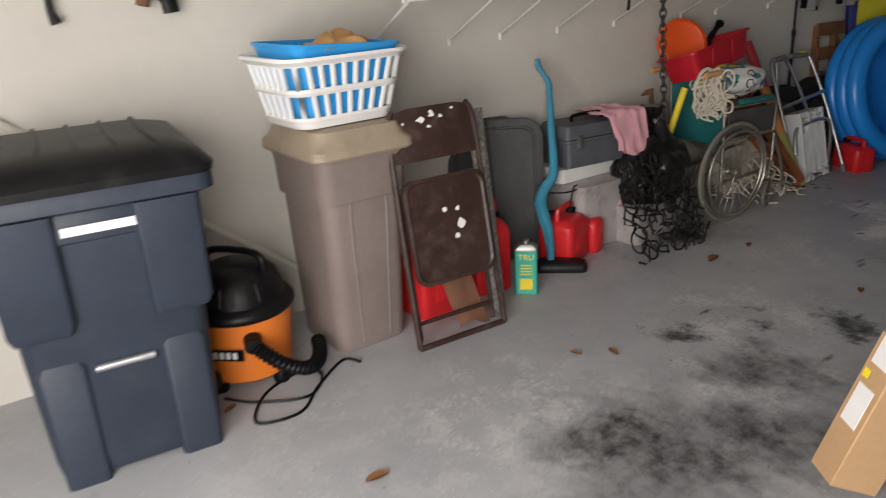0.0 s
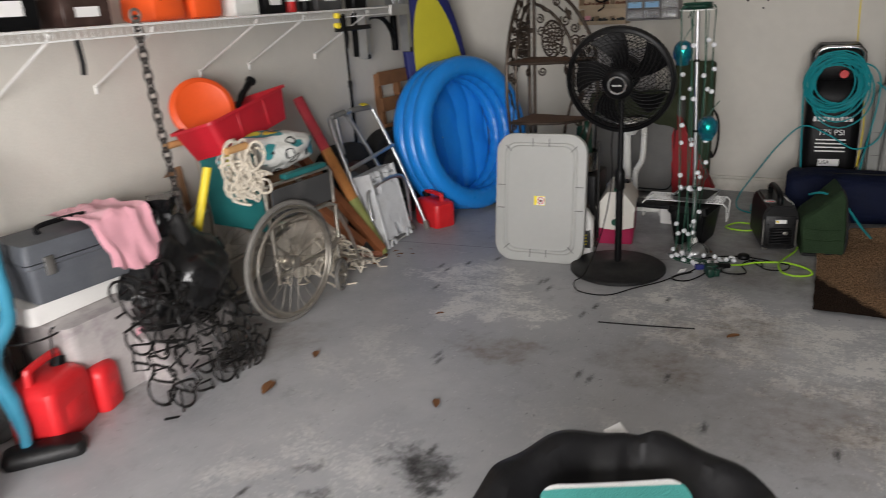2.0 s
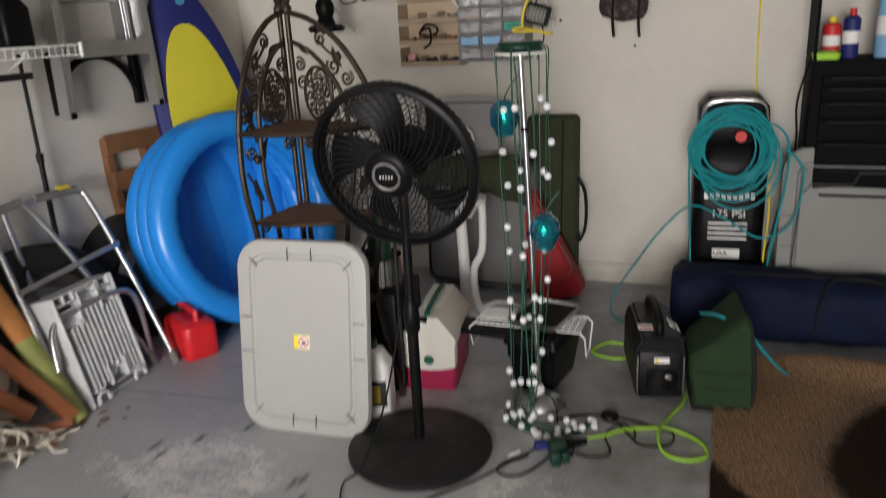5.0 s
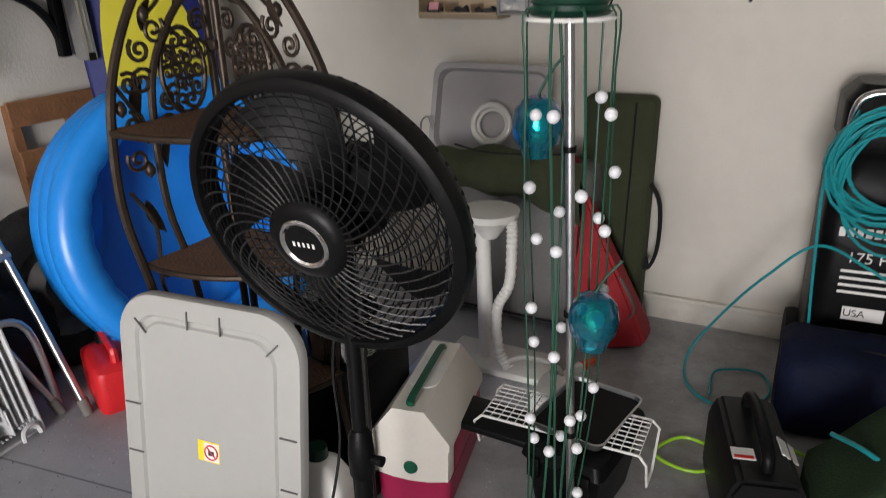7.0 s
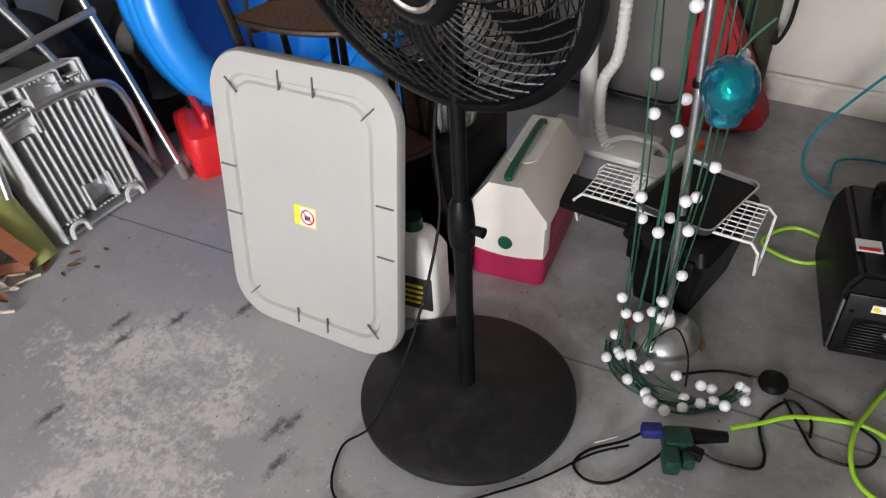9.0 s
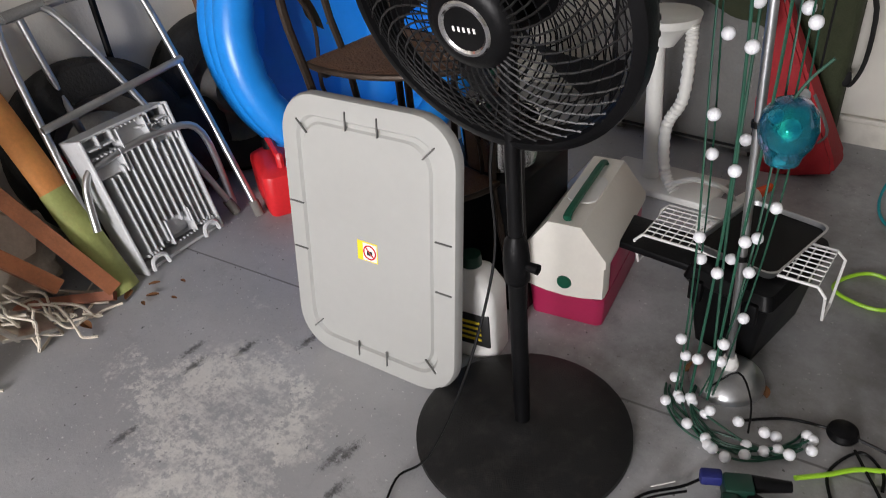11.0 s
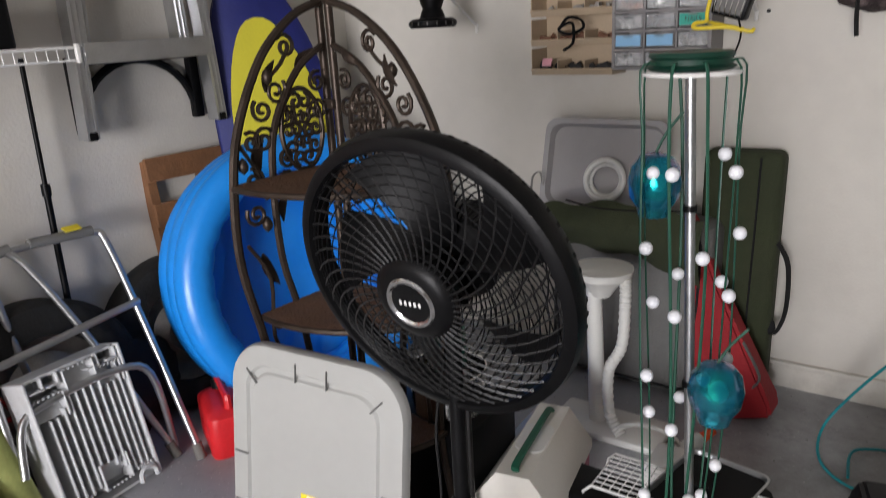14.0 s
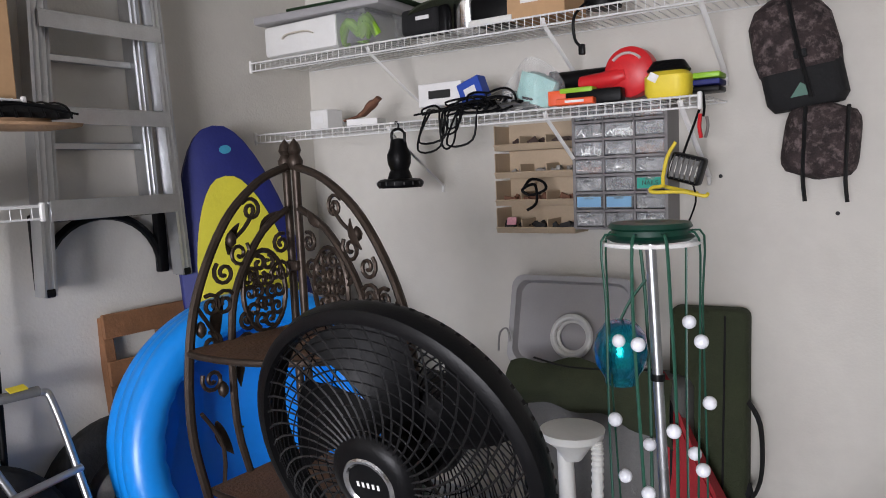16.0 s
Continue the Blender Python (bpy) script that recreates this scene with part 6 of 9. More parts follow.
def corner_shelf(m, e1, e2, w1, w2):
    t = thing("corner_shelf", "bronzed wrought iron corner shelf with vines and wicker shelves", "shelf", m)
    shelf_panel(t, e1, w1, "left_wing")
    shelf_panel(t, e2, w2, "right_wing")
    for dx in (-0.016, 0.016):
        b = bm_new(); bar(b, (dx, 0, 0), (dx, 0, 1.5), 0.0105, 10); part("corner_post", b, M_BRONZE, t)
        b = bm_new(); lathe(b, [(0.009, 1.49), (0.018, 1.5), (0.02, 1.515), (0.012, 1.53), (0.017, 1.54), (0.013, 1.555), (0.001, 1.57)], 12, T(dx, 0, 0)); part("finial", b, M_BRONZE, t)
    b = bm_new(); box(b, 0.04, 0.02, 0.025, T(0, -0.012, 1.25), 0.003, 1); part("hinge", b, M_BRONZE, t)
    E1, E2 = Vector(e1).normalized(), Vector(e2).normalized()
    for z, k in ((1.09, 1.0), (0.76, 0.9), (0.42, 0.85), (0.12, 0.85)):
        pts = [Vector((0, 0, 0))]
        for i in range(13):
            a = math.pi / 2 * i / 12
            pts.append(E1 * (w1 * k * math.cos(a)) + E2 * (w2 * k * math.sin(a)))
        b = bm_new(); loft(b, [[p + Vector((0, 0, z)) for p in pts], [p + Vector((0, 0, z + 0.012)) for p in pts]])
        sh = part("wicker_shelf", b, M_WICKER, t, "woven brown wicker shelf")
        b = bm_new(); tube(b, [p * 1.01 + Vector((0, 0, z + 0.004)) for p in pts], 0.008, 8, closed=True); part("shelf_rim", b, M_BRONZE, sh)
    return t


corner_shelf(T(-1.37, 5.985, 0) @ Matrix.Diagonal((1, 1, 0.982, 1)), (-0.06, -1, 0), (1, -0.2, 0), 0.33, 0.41)


# ---- fan, lid, lamp, cooler ----
def pedestal_fan(m, yaw, tilt):
    t = thing("pedestal_fan", "black plastic pedestal fan on a round base", "fan", m)
    b = bm_new(); lathe(b, [(0.245, 0.0), (0.25, 0.006), (0.249, 0.018), (0.235, 0.028), (0.14, 0.036), (0.05, 0.044), (0.04, 0.05), (0.001, 0.05)], 64)
    part("base", b, M_FANBASE, t, "scuffed round black base")
    b = bm_new(); cyl(b, 0.0185, 0.0185, 0.5, T(0, 0, 0.045), 20); part("lower_pole", b, M_BLACK, t)
    b = bm_new(); cyl(b, 0.0145, 0.0145, 0.5, T(0, 0, 0.5), 20); part("upper_pole", b, M_BLACK, t)
    b = bm_new(); lathe(b, [(0.019, 0.44), (0.026, 0.45), (0.027, 0.5), (0.023, 0.54), (0.016, 0.555)], 20); cyl(b, 0.009, 0.011, 0.03, T(0.02, 0, 0.49) @ RY(90), 12); part("height_collar", b, M_BLACK, t)
    head = T(0, -0.015, 1.01) @ RZ(yaw) @ RX(tilt)
    q = head @ RX(90) @ Matrix.Scale(1.035, 4)          # local z = the way the air goes (front)
    b = bm_new(); lathe(b, [(0.001, -0.14), (0.05, -0.138), (0.075, -0.11), (0.078, -0.04), (0.06, -0.02), (0.001, -0.02)], 28, q); box(b, 0.05, 0.09, 0.09, T(0, 0.0, 0.985), 0.015)
    part("motor_housing", b, M_BLACK, t)
    # guard: thick rim, front and back wires, rings
    b = bm_new(); lathe(b, [(0.234, -0.022), (0.25, -0.024), (0.259, 0.0), (0.255, 0.022), (0.247, 0.027), (0.236, 0.028), (0.232, 0.02), (0.238, 0.0), (0.234, -0.022)], 72, q @ T(0, 0, 0.03), caps=False)
    rim = part("guard_rim", b, M_FAN, t, "thick black rim")
    b = bm_new()
    for k in range(64):
        a = 2 * math.pi * k / 64
        box(b, 0.004, 0.009, 0.03, q @ RZ(math.degrees(a)) @ T(0.2525, 0, 0.026), 0.001, 1)
    part("rim_clip", b, M_FAN, rim)
    b = bm_new()
    n = 46
    for k in range(n):
        a = 2 * math.pi * k / n
        pts = []
        for i in range(8):
            u = i / 7
            r = 0.062 + (0.24 - 0.062) * u
            sw = a + 0.6 * u ** 1.3
            pts.append((r * math.cos(sw), r * math.sin(sw), 0.088 - 0.04 * u ** 2.2))
        tube(b, pts, 0.0018, 4, q)
    tagged(part("front_guard", b, mat("guard_black_plastic", (0.007, 0.007, 0.0075), 0.42, vary=0.2), t), kind="stuff")
    for r, z in [(rr, 0.0878 - 0.04 * ((rr - 0.062) / 0.178) ** 2.2) for rr in (0.085, 0.104, 0.122, 0.14, 0.157, 0.173, 0.188, 0.202, 0.215, 0.227)]:
        b = bm_new(); tube(b, circle((0, 0, z), r, 64), 0.0013, 4, q, closed=True); part("guard_hoop", b, M_FAN, t)
    b = bm_new()
    for k in range(60):
        a = 2 * math.pi * k / 60
        pts = []
        for i in range(6):
            u = i / 5
            r = 0.07 + (0.24 - 0.07) * u
            sw = a - 0.8 * u
            pts.append((r * math.cos(sw), r * math.sin(sw), -0.045 + 0.05 * u ** 2.5))
        tube(b, pts, 0.0016, 4, q)
    for r, z in ((0.12, -0.044), (0.17, -0.033), (0.21, -0.016)):
        tube(b, circle((0, 0, z), r, 56), 0.0015, 4, q, closed=True)
    tagged(part("rear_guard", b, M_FAN, t), kind="stuff")
    for k in range(5):
        b = bm_new()

        def blade(u, v):
            r = 0.045 + 0.175 * u
            a = radians(72 * k + 10) + (v - 0.5) * (0.6 + 0.12 * u) + 0.45 * u
            return (r * math.cos(a), r * math.sin(a), 0.005 + 0.05 * (v - 0.5))
        grid_sheet(b, 8, 8, blade, q, thick=0.003)
        part("blade", b, M_BLACK, t)
    b = bm_new(); lathe(b, [(0.001, 0.1), (0.052, 0.1), (0.067, 0.095), (0.074, 0.085), (0.072, 0.075), (0.001, 0.075)], 36, q); hub = part("hub_cap", b, M_FAN, t)
    b = bm_new(); lathe(b, [(0.035, 0.1005), (0.0385, 0.1035), (0.0425, 0.1035), (0.045, 0.1005)], 36, q, caps=False); part("chrome_ring", b, M_CHROME, hub, "chrome ring")
    b = bm_new()
    for i in range(5):
        box(b, 0.004, 0.008, 0.001, q @ T(-0.018 + 0.009 * i, 0, 0.1012))
    part("mark_bar", b, M_PAPER, hub)
    return t


pedestal_fan(T(-0.745, 5.575, 0), 1, 14)
t = thing("fan_cord", "thin black fan cord trailing to the floor", "cord", ID)
b = bm_new(); tube(b, [(-0.76, 5.6, 0.93), (-0.79, 5.57, 0.7), (-0.78, 5.55, 0.5), (-0.8, 5.45, 0.25), (-0.86, 5.37, 0.045), (-0.9, 5.3, 0.012), (-0.84, 5.2, 0.006), (-0.7, 5.2, 0.006), (-0.6, 5.33, 0.006), (-0.5, 5.45, 0.006), (-0.43, 5.56, 0.01), (-0.37, 5.62, 0.012)], 0.003, 6, smooth=7); part("cable", b, M_BLACK, t)
b = bm_new(); box(b, 0.045, 0.002, 0.03, T(-0.415, 5.6, 0.024) @ RZ(48) @ RX(35)); part("tag", b, M_PAPER, t, "white paper tag on the cord")

tote_lid("large_grey_tote_cover", "large pale grey plastic tote lid leaning on the fan", T(-1.187, 5.54, 0) @ RZ(4.5) @ RX(-9), 0.508, 0.715, M_GREY, True)


def jug(m, h, r, label, body, cap, band=None):
    t = thing("bottle", label, "bottle", m)
    b = bm_new(); loft(b, [rrect(2 * r * 0.94, 1.3 * r, 0.02, 0), rrect(2 * r, 1.4 * r, 0.025, 0.01), rrect(2 * r, 1.4 * r, 0.025, h * 0.68), rrect(1.2 * r, r, 0.02, h * 0.86), rrect(0.6 * r, 0.6 * r, 0.012, h * 0.9)]); part("body", b, body, t)
    b = bm_new(); cyl(b, r * 0.36, r * 0.34, h * 0.1, T(0, 0, h * 0.9), 16); part("cap", b, cap, t)
    if band:
        b = bm_new(); box(b, r * 1.7, 1.42 * r, h * 0.36, T(0, 0, h * 0.34), 0.004); part("label_band", b, band, t)
        b = bm_new()
        for k in range(4):
            box(b, r * 1.1, 0.001, 0.008, T(0, -0.72 * r, h * (0.24 + 0.06 * k)))
        part("print_line", b, M_YELLOW, t)
    return t


jug(T(-1.01, 5.765, 0) @ RZ(10), 0.3, 0.075, "white plastic jug with green cap and black label", M_WHITEP, M_DGREEN, M_INK)
# clutter in the shade behind the lid
t = thing("camp_stove", "dark metal camp stove with steel pot behind the lid", "stove", T(-1.12, 6.05, 0))
b = bm_new(); box(b, 0.3, 0.26, 0.42, T(0, 0, 0.21), 0.015); part("body", b, M_BLACK, t)
b = bm_new(); lathe(b, [(0.09, 0.42), (0.1, 0.43), (0.105, 0.54), (0.1, 0.54), (0.095, 0.44)], 28, T(0.03, -0.02, 0)); part("pot", b, M_CHROME, t)
b = bm_new(); tube(b, [(0.17, -0.14, 0.05), (0.17, -0.14, 0.62)], 0.008, 8); part("rail", b, M_IRON, t)
jug(T(-1.06, 6.0, 0.54) @ RZ(-8), 0.2, 0.045, "green spray bottle standing on the stove", M_DGREEN, M_DGREEN)


def picnic_cooler(m):
    """Front gable looks along -y; length runs along y."""
    t = thing("cooler", "white and raspberry small picnic cooler with tent lid", "cooler", m)
    w, l = 0.215, 0.36
    b = bm_new(); loft(b, [rrect(w * 0.94, l * 0.95, 0.02, 0.0), rrect(w * 0.96, l * 0.96, 0.025, 0.008), rrect(w, l, 0.025, 0.095)]); part("base", b, M_MAROON, t, "raspberry lower body")
    b = bm_new(); box(b, w, l - 0.06, 0.125, T(0, 0.03, 0.155), 0.008); part("side_body", b, M_MAROON, t, "raspberry side wall")
    b = bm_new()
    prof = [(-w / 2, 0.105), (-w / 4, 0.094), (0, 0.09), (w / 4, 0.094), (w / 2, 0.105), (w / 2 + 0.002, 0.215), (w / 2 - 0.01, 0.235), (0.03, 0.315), (-0.03, 0.315), (-w / 2 + 0.01, 0.235), (-w / 2 - 0.002, 0.215)]
    loft(b, [[(x * 0.97, -l / 2 - 0.003, z) for x, z in prof], [(x, -l / 2 + 0.008, z) for x, z in prof], [(x, -l / 2 + 0.045, z) for x, z in prof]])
    part("front_gable", b, M_CREAM, t)
    b = bm_new()
    roof = [(-w / 2 - 0.006, 0.205), (w / 2 + 0.006, 0.205), (w / 2 + 0.006, 0.228), (0.045, 0.318), (-0.045, 0.318), (-w / 2 - 0.006, 0.228)]
    loft(b, [[(x * 0.98, -l / 2 - 0.006, z) for x, z in roof], [(x, -l / 2 + 0.006, z) for x, z in roof], [(x, l / 2, z) for x, z in roof], [(x * 0.97, l / 2 + 0.008, z) for x, z in roof]])
    lid = part("lid", b, M_CREAM, t, "white tent-shaped lid")
    b = bm_new(); loft(b, [rrect(0.085, 0.15, 0.03, 0.312), rrect(0.08, 0.145, 0.03, 0.3205), rrect(0.06, 0.125, 0.03, 0.3215)], T(0, 0.0, 0)); part("handle_well", b, M_WHITEP, lid)
    b = bm_new(); tube(b, [(0, -l / 2 + 0.02, 0.318), (0, -l / 2 + 0.03, 0.334), (0, 0.02, 0.336), (0, 0.13, 0.334), (0, 0.15, 0.318)], 0.011, 8, smooth=3, flat=0.6); part("handle", b, M_BUTTON, t, "dark green handle strip")
    b = bm_new(); lathe(b, [(0.001, 0.006), (0.018, 0.006), (0.021, 0.0), (0.021, -0.004)], 20, T(0.0, -l / 2 - 0.002, 0.135) @ RX(90)); part("push_button", b, M_BUTTON, t, "round green push button")
    return t


picnic_cooler(T(-0.897, 6.15, 0) @ RZ(10))


def string_light_stand(m, top):
    """A floor pole with a cap from which bulb strings hang."""
    t = thing("string_light_stand", "metal pole lamp hung with white globe string lights", "lamp", m)
    top = Vector(top)
    b = bm_new(); lathe(b, [(0.085, 0.0), (0.088, 0.008), (0.084, 0.022), (0.06, 0.042), (0.03, 0.052), (0.001, 0.054)], 40); part("base", b, M_ALU, t, "domed silver base")
    b = bm_new(); lathe(b, [(0.02, 0.05), (0.022, 0.062), (0.014, 0.085)], 16); part("collar", b, M_WHITEP, t)
    b = bm_new(); tube(b, [Vector((0, 0, 0.05)), top * 0.5 + Vector((0, 0, 0.03)), top], 0.0098, 12); part("pole", b, M_ALU, t)
    for k in (0.28, 0.52, 0.8):
        b = bm_new(); c = top * k; bar(b, c, c + Vector((0, 0, 0.012)), 0.0135, 12); part("zip_tie", b, M_BLACK, t)
    b = bm_new(); lathe(b, [(0.03, -0.004), (0.07, -0.002), (0.078, 0.004), (0.07, 0.009), (0.068, 0.018), (0.074, 0.022), (0.07, 0.03), (0.03, 0.031), (0.02, 0.026), (0.001, 0.026)], 28, Matrix.Translation(top)); part("cap", b, M_DGREEN, t, "dark green top cap")
    b = bm_new(); tube(b, circle((0, 0, -0.006), 0.085, 28), 0.004, 6, Matrix.Translation(top), closed=True)
    part("hoop", b, M_WHITEP, t)
    for k in range(6):
        a = k * math.pi / 3
        b = bm_new(); bar(b, (0.02 * math.cos(a), 0.02 * math.sin(a), -0.004), (0.085 * math.cos(a), 0.085 * math.sin(a), -0.006), 0.0028, 6, Matrix.Translation(top)); part("hoop_spoke", b, M_WHITEP, t)
    random.seed(5)
    bulb = bm_new(); ball(bulb, 0.0128)
    base_bulb = part("bulb", bulb, M_BULB, t, "small white globe bulb")
    sites = []
    side, fore = Vector((0.8, 0.6, 0)), Vector((0.6, -0.8, 0))
    # offsets across and towards the door at the hoop and at the foot, first bulb's height, slack
    for s0, f0, s1, f1, z0 in ((-0.094, 0.02, -0.135, 0.05, 0.99), (-0.07, -0.03, -0.118, 0.05, 1.12), (-0.055, 0.065, -0.105, 0.075, 1.135), (-0.004, 0.086, -0.075, 0.085, 0.985), (0.01, -0.085, -0.06, 0.045, 0.9), (0.066, 0.052, -0.085, 0.07, 1.13), (0.072, -0.02, -0.065, 0.06, 1.15), (0.094, 0.01, -0.05, 0.07, 1.005)):
        pts = [top + side * (s0 * 0.72) + fore * (f0 * 0.72) + Vector((0, 0, 0.012)), top + side * s0 * 1.02 + fore * f0 * 1.02 + Vector((0, 0, 0.002))]
        for i in range(1, 13):
            u = i / 12
            c = top * (1 - u)
            k = u ** 2.1
            sway = 0.006 * math.sin(7 * u + 40 * s0)
            pts.append(Vector((c.x, c.y, max(0.03, c.z))) + side * (s0 + (s1 - s0) * k + sway) + fore * (f0 + (f1 - f0) * k))
        b = bm_new(); tube(b, pts, 0.0032, 6, smooth=3, flat=0.6); part("wire", b, M_WIREGREEN, t)
        z = z0
        while z > 0.09:
            u = 1 - z / top.z
            k = u ** 2.1
            sites.append(top * (1 - u) + side * (s0 + (s1 - s0) * k + random.uniform(-0.008, 0.008)) + fore * (f0 + (f1 - f0) * k + 0.012))
            z -= 0.25 + random.uniform(-0.02, 0.02)
    base_bulb.matrix_basis = Matrix.Translation(sites[0])
    for s in sites[1:]:
        o = new("bulb", base_bulb.data); o.parent = t; o.matrix_basis = Matrix.Translation(s)
    # strings run out over the floor to the socket
    for k in range(9):
        pts = []
        for i in range(9):
            u = i / 8
            a = math.pi * (1.05 + (0.75 + 0.06 * (k % 4)) * u)
            r = 1 + 0.1 * math.sin(2.3 * k) + 0.05 * math.sin(3 * k + 8 * u)
            pts.append((0.045 + 0.02 * (k % 3) + 0.15 * r * math.cos(a), -0.07 + 0.125 * r * math.sin(a) + 0.02 * math.sin(k + 6 * u), 0.007 + 0.005 * (k % 3)))
        b = bm_new(); tube(b, pts, 0.0028, 5, smooth=4); part("wire", b, M_WIREGREEN, t)
    for k in range(24):
        u = (k + random.random()) / 24
        o = new("bulb", base_bulb.data); o.parent = t
        o.matrix_basis = T(-0.11 + 0.35 * u, -0.12 - 0.08 * math.sin(math.pi * u) + random.uniform(-0.05, 0.05) + 0.02 * u, 0.0135 + (0.02 if k % 4 == 0 else 0))
    b = bm_new(); tube(b, [(-0.02, -0.08, 0.03), (0.03, -0.03, 0.07), (0.08, -0.08, 0.05), (0.1, -0.14, 0.01)], 0.0025, 5, smooth=4); part("wire", b, M_BLACK, t)
    return t


LAMP = (-0.42, 5.98, 0)
string_light_stand(T(*LAMP), (-0.045, -0.03, 1.308))
for x, y, z in ((-0.53, 5.97, 1.09), (-0.375, 5.9, 0.715)):
    t = thing("glass_globe", "iridescent teal glass globe hung on the light stand", "glass globe", T(x, y, z), "glass globes on the light stand")
    b = bm_new(); lathe(b, [(0.012, 0.062), (0.03, 0.055), (0.046, 0.035), (0.052, 0.005), (0.047, -0.025), (0.034, -0.045), (0.03, -0.062), (0.026, -0.06), (0.03, -0.044), (0.042, -0.025), (0.047, 0.005), (0.041, 0.033), (0.027, 0.05), (0.01, 0.057)], 28)
    part("bowl", b, M_GLOBE, t)
    b = bm_new(); ball(b, 0.018, T(0.004, 0, 0.004)); part("inner_bulb", b, M_BULB, t)
    b = bm_new(); tube(b, [(0, 0, 0.06), (0.02, 0, 0.1), (0.05, 0.0, 0.14)], 0.003, 5, smooth=3); part("hanger", b, M_WIREGREEN, t)


def wire_rack(m, w, d, h):
    t = thing("wire_rack", "white coated wire kitchen rack over a case", "rack", m)
    b = bm_new(); tube(b, [(-w / 2, -d / 2, h), (w / 2, -d / 2, h), (w / 2, d / 2, h), (-w / 2, d / 2, h)], 0.0038, 6, closed=True); part("frame", b, M_WIRE, t)
    n = 18
    for i in range(1, n):
        b = bm_new(); bar(b, (-w / 2 + w * i / n, -d / 2, h), (-w / 2 + w * i / n, d / 2, h), 0.002, 5); part("cross_wire", b, M_WIRE, t)
    for i in range(1, 8):
        b = bm_new(); bar(b, (-w / 2, -d / 2 + d * i / 8, h + 0.003), (w / 2, -d / 2 + d * i / 8, h + 0.003), 0.002, 5); part("long_wire", b, M_WIRE, t)
    for s in (-1, 1):
        b = bm_new(); tube(b, [(s * w / 2, -d / 2, h), (s * (w / 2 + 0.02), -d / 2 - 0.005, h - 0.02), (s * (w / 2 + 0.02), -d / 2 + 0.03, 0.006), (s * (w / 2 + 0.02), -d / 2 + 0.1, 0.006), (s * (w / 2 + 0.02), d / 2, h - 0.02), (s * w / 2, d / 2, h)], 0.0038, 6); part("leg_wire", b, M_WIRE, t)
    return t


wire_rack(T(-0.507, 6.2, 0.135), 0.425, 0.165, 0.115)
t = thing("black_tool_case", "black plastic tool case with latches under the rack", "case", T(-0.452, 6.21, 0) @ RZ(-9))
b = bm_new(); loft(b, [rrect(0.15, 0.27, 0.015, 0), rrect(0.2, 0.31, 0.02, 0.17), rrect(0.205, 0.315, 0.02, 0.19)]); part("body", b, M_BLACK, t)
b = bm_new(); loft(b, [rrect(0.22, 0.32, 0.02, 0.19), rrect(0.23, 0.33, 0.02, 0.2), rrect(0.21, 0.31, 0.02, 0.233)]); part("lid", b, M_BLACK, t)
for x in (-0.07, 0.07):
    b = bm_new(); box(b, 0.035, 0.018, 0.06, T(x, -0.166, 0.18), 0.005); part("latch", b, M_BLACK, t)
b = bm_new(); box(b, 0.3, 0.14, 0.022, T(-0.665, 6.16, 0.213) @ RZ(-3), 0.006)
single("black_tray", b, M_BLACK, "flat black plastic tray tucked under the rack", "tray")
t = thing("griddle_pan", "black non-stick griddle pan with aluminium rim", "pan", T(-0.458, 6.222, 0.2545) @ RZ(-11))
b = bm_new(); loft(b, [rrect(0.19, 0.25, 0.02, 0), rrect(0.21, 0.27, 0.025, 0.02), rrect(0.214, 0.274, 0.025, 0.026), rrect(0.204, 0.264, 0.025, 0.026), rrect(0.198, 0.258, 0.022, 0.012)]); part("pan_rim", b, M_ALU, t, "aluminium rim")
b = bm_new(); loft(b, [rrect(0.2, 0.26, 0.022, 0.0125), rrect(0.196, 0.256, 0.02, 0.0145), rrect(0.18, 0.24, 0.02, 0.014)]); part("cooking_plate", b, M_BLACK, t)
b = bm_new(); box(b, 0.05, 0.013, 0.008, T(-0.02, -0.005, 0.018) @ RZ(15), 0.003); part("knob", b, M_BLACK, t)
b = bm_new(); box(b, 0.16, 0.14, 0.13, T(0, 0, 0.065), 0.01)
single("white_box", b, M_WHITEP, "small white plastic box behind the rack", "box", T(-0.62, 6.52, 0))

# cords, adapter and hose on the floor
t = thing("outdoor_adapter", "dark green outdoor plug adapter on the floor", "adapter", T(-0.285, 5.67, 0) @ RZ(28))
b = bm_new(); box(b, 0.06, 0.05, 0.05, T(0, 0, 0.027), 0.008); box(b, 0.035, 0.05, 0.045, T(-0.02, -0.045, 0.024), 0.008); box(b, 0.026, 0.03, 0.035, T(0.016, -0.04, 0.018), 0.005); part("body", b, M_DGREEN, t)
b = bm_new(); box(b, 0.045, 0.028, 0.028, T(-0.05, 0.022, 0.032), 0.006); part("blue_plug", b, M_NAVY, t)
b = bm_new(); cyl(b, 0.019, 0.012, 0.075, T(0.03, 0.012, 0.032) @ RY(90), 14); part("black_plug", b, M_BLACK, t)
b = bm_new(); box(b, 0.035, 0.022, 0.026, T(0.03, -0.03, 0.03) @ RZ(-30), 0.004); part("black_plug", b, M_BLACK, t)
b = bm_new(); tube(b, [(-0.2, 5.765, 0.022), (-0.15, 5.82, 0.01), (-0.085, 5.88, 0.008), (0.05, 5.925, 0.008), (0.16, 5.87, 0.008), (0.185, 5.79, 0.008), (0.12, 5.745, 0.008), (0.05, 5.775, 0.008), (0.025, 5.87, 0.018), (0.05, 6.0, 0.008), (0.09, 6.12, 0.008), (0.1, 6.2, 0.008)], 0.0055, 8, smooth=7)
single("lime_extension_cord", b, M_LIME, "lime green extension cord curling over the floor", "cord")
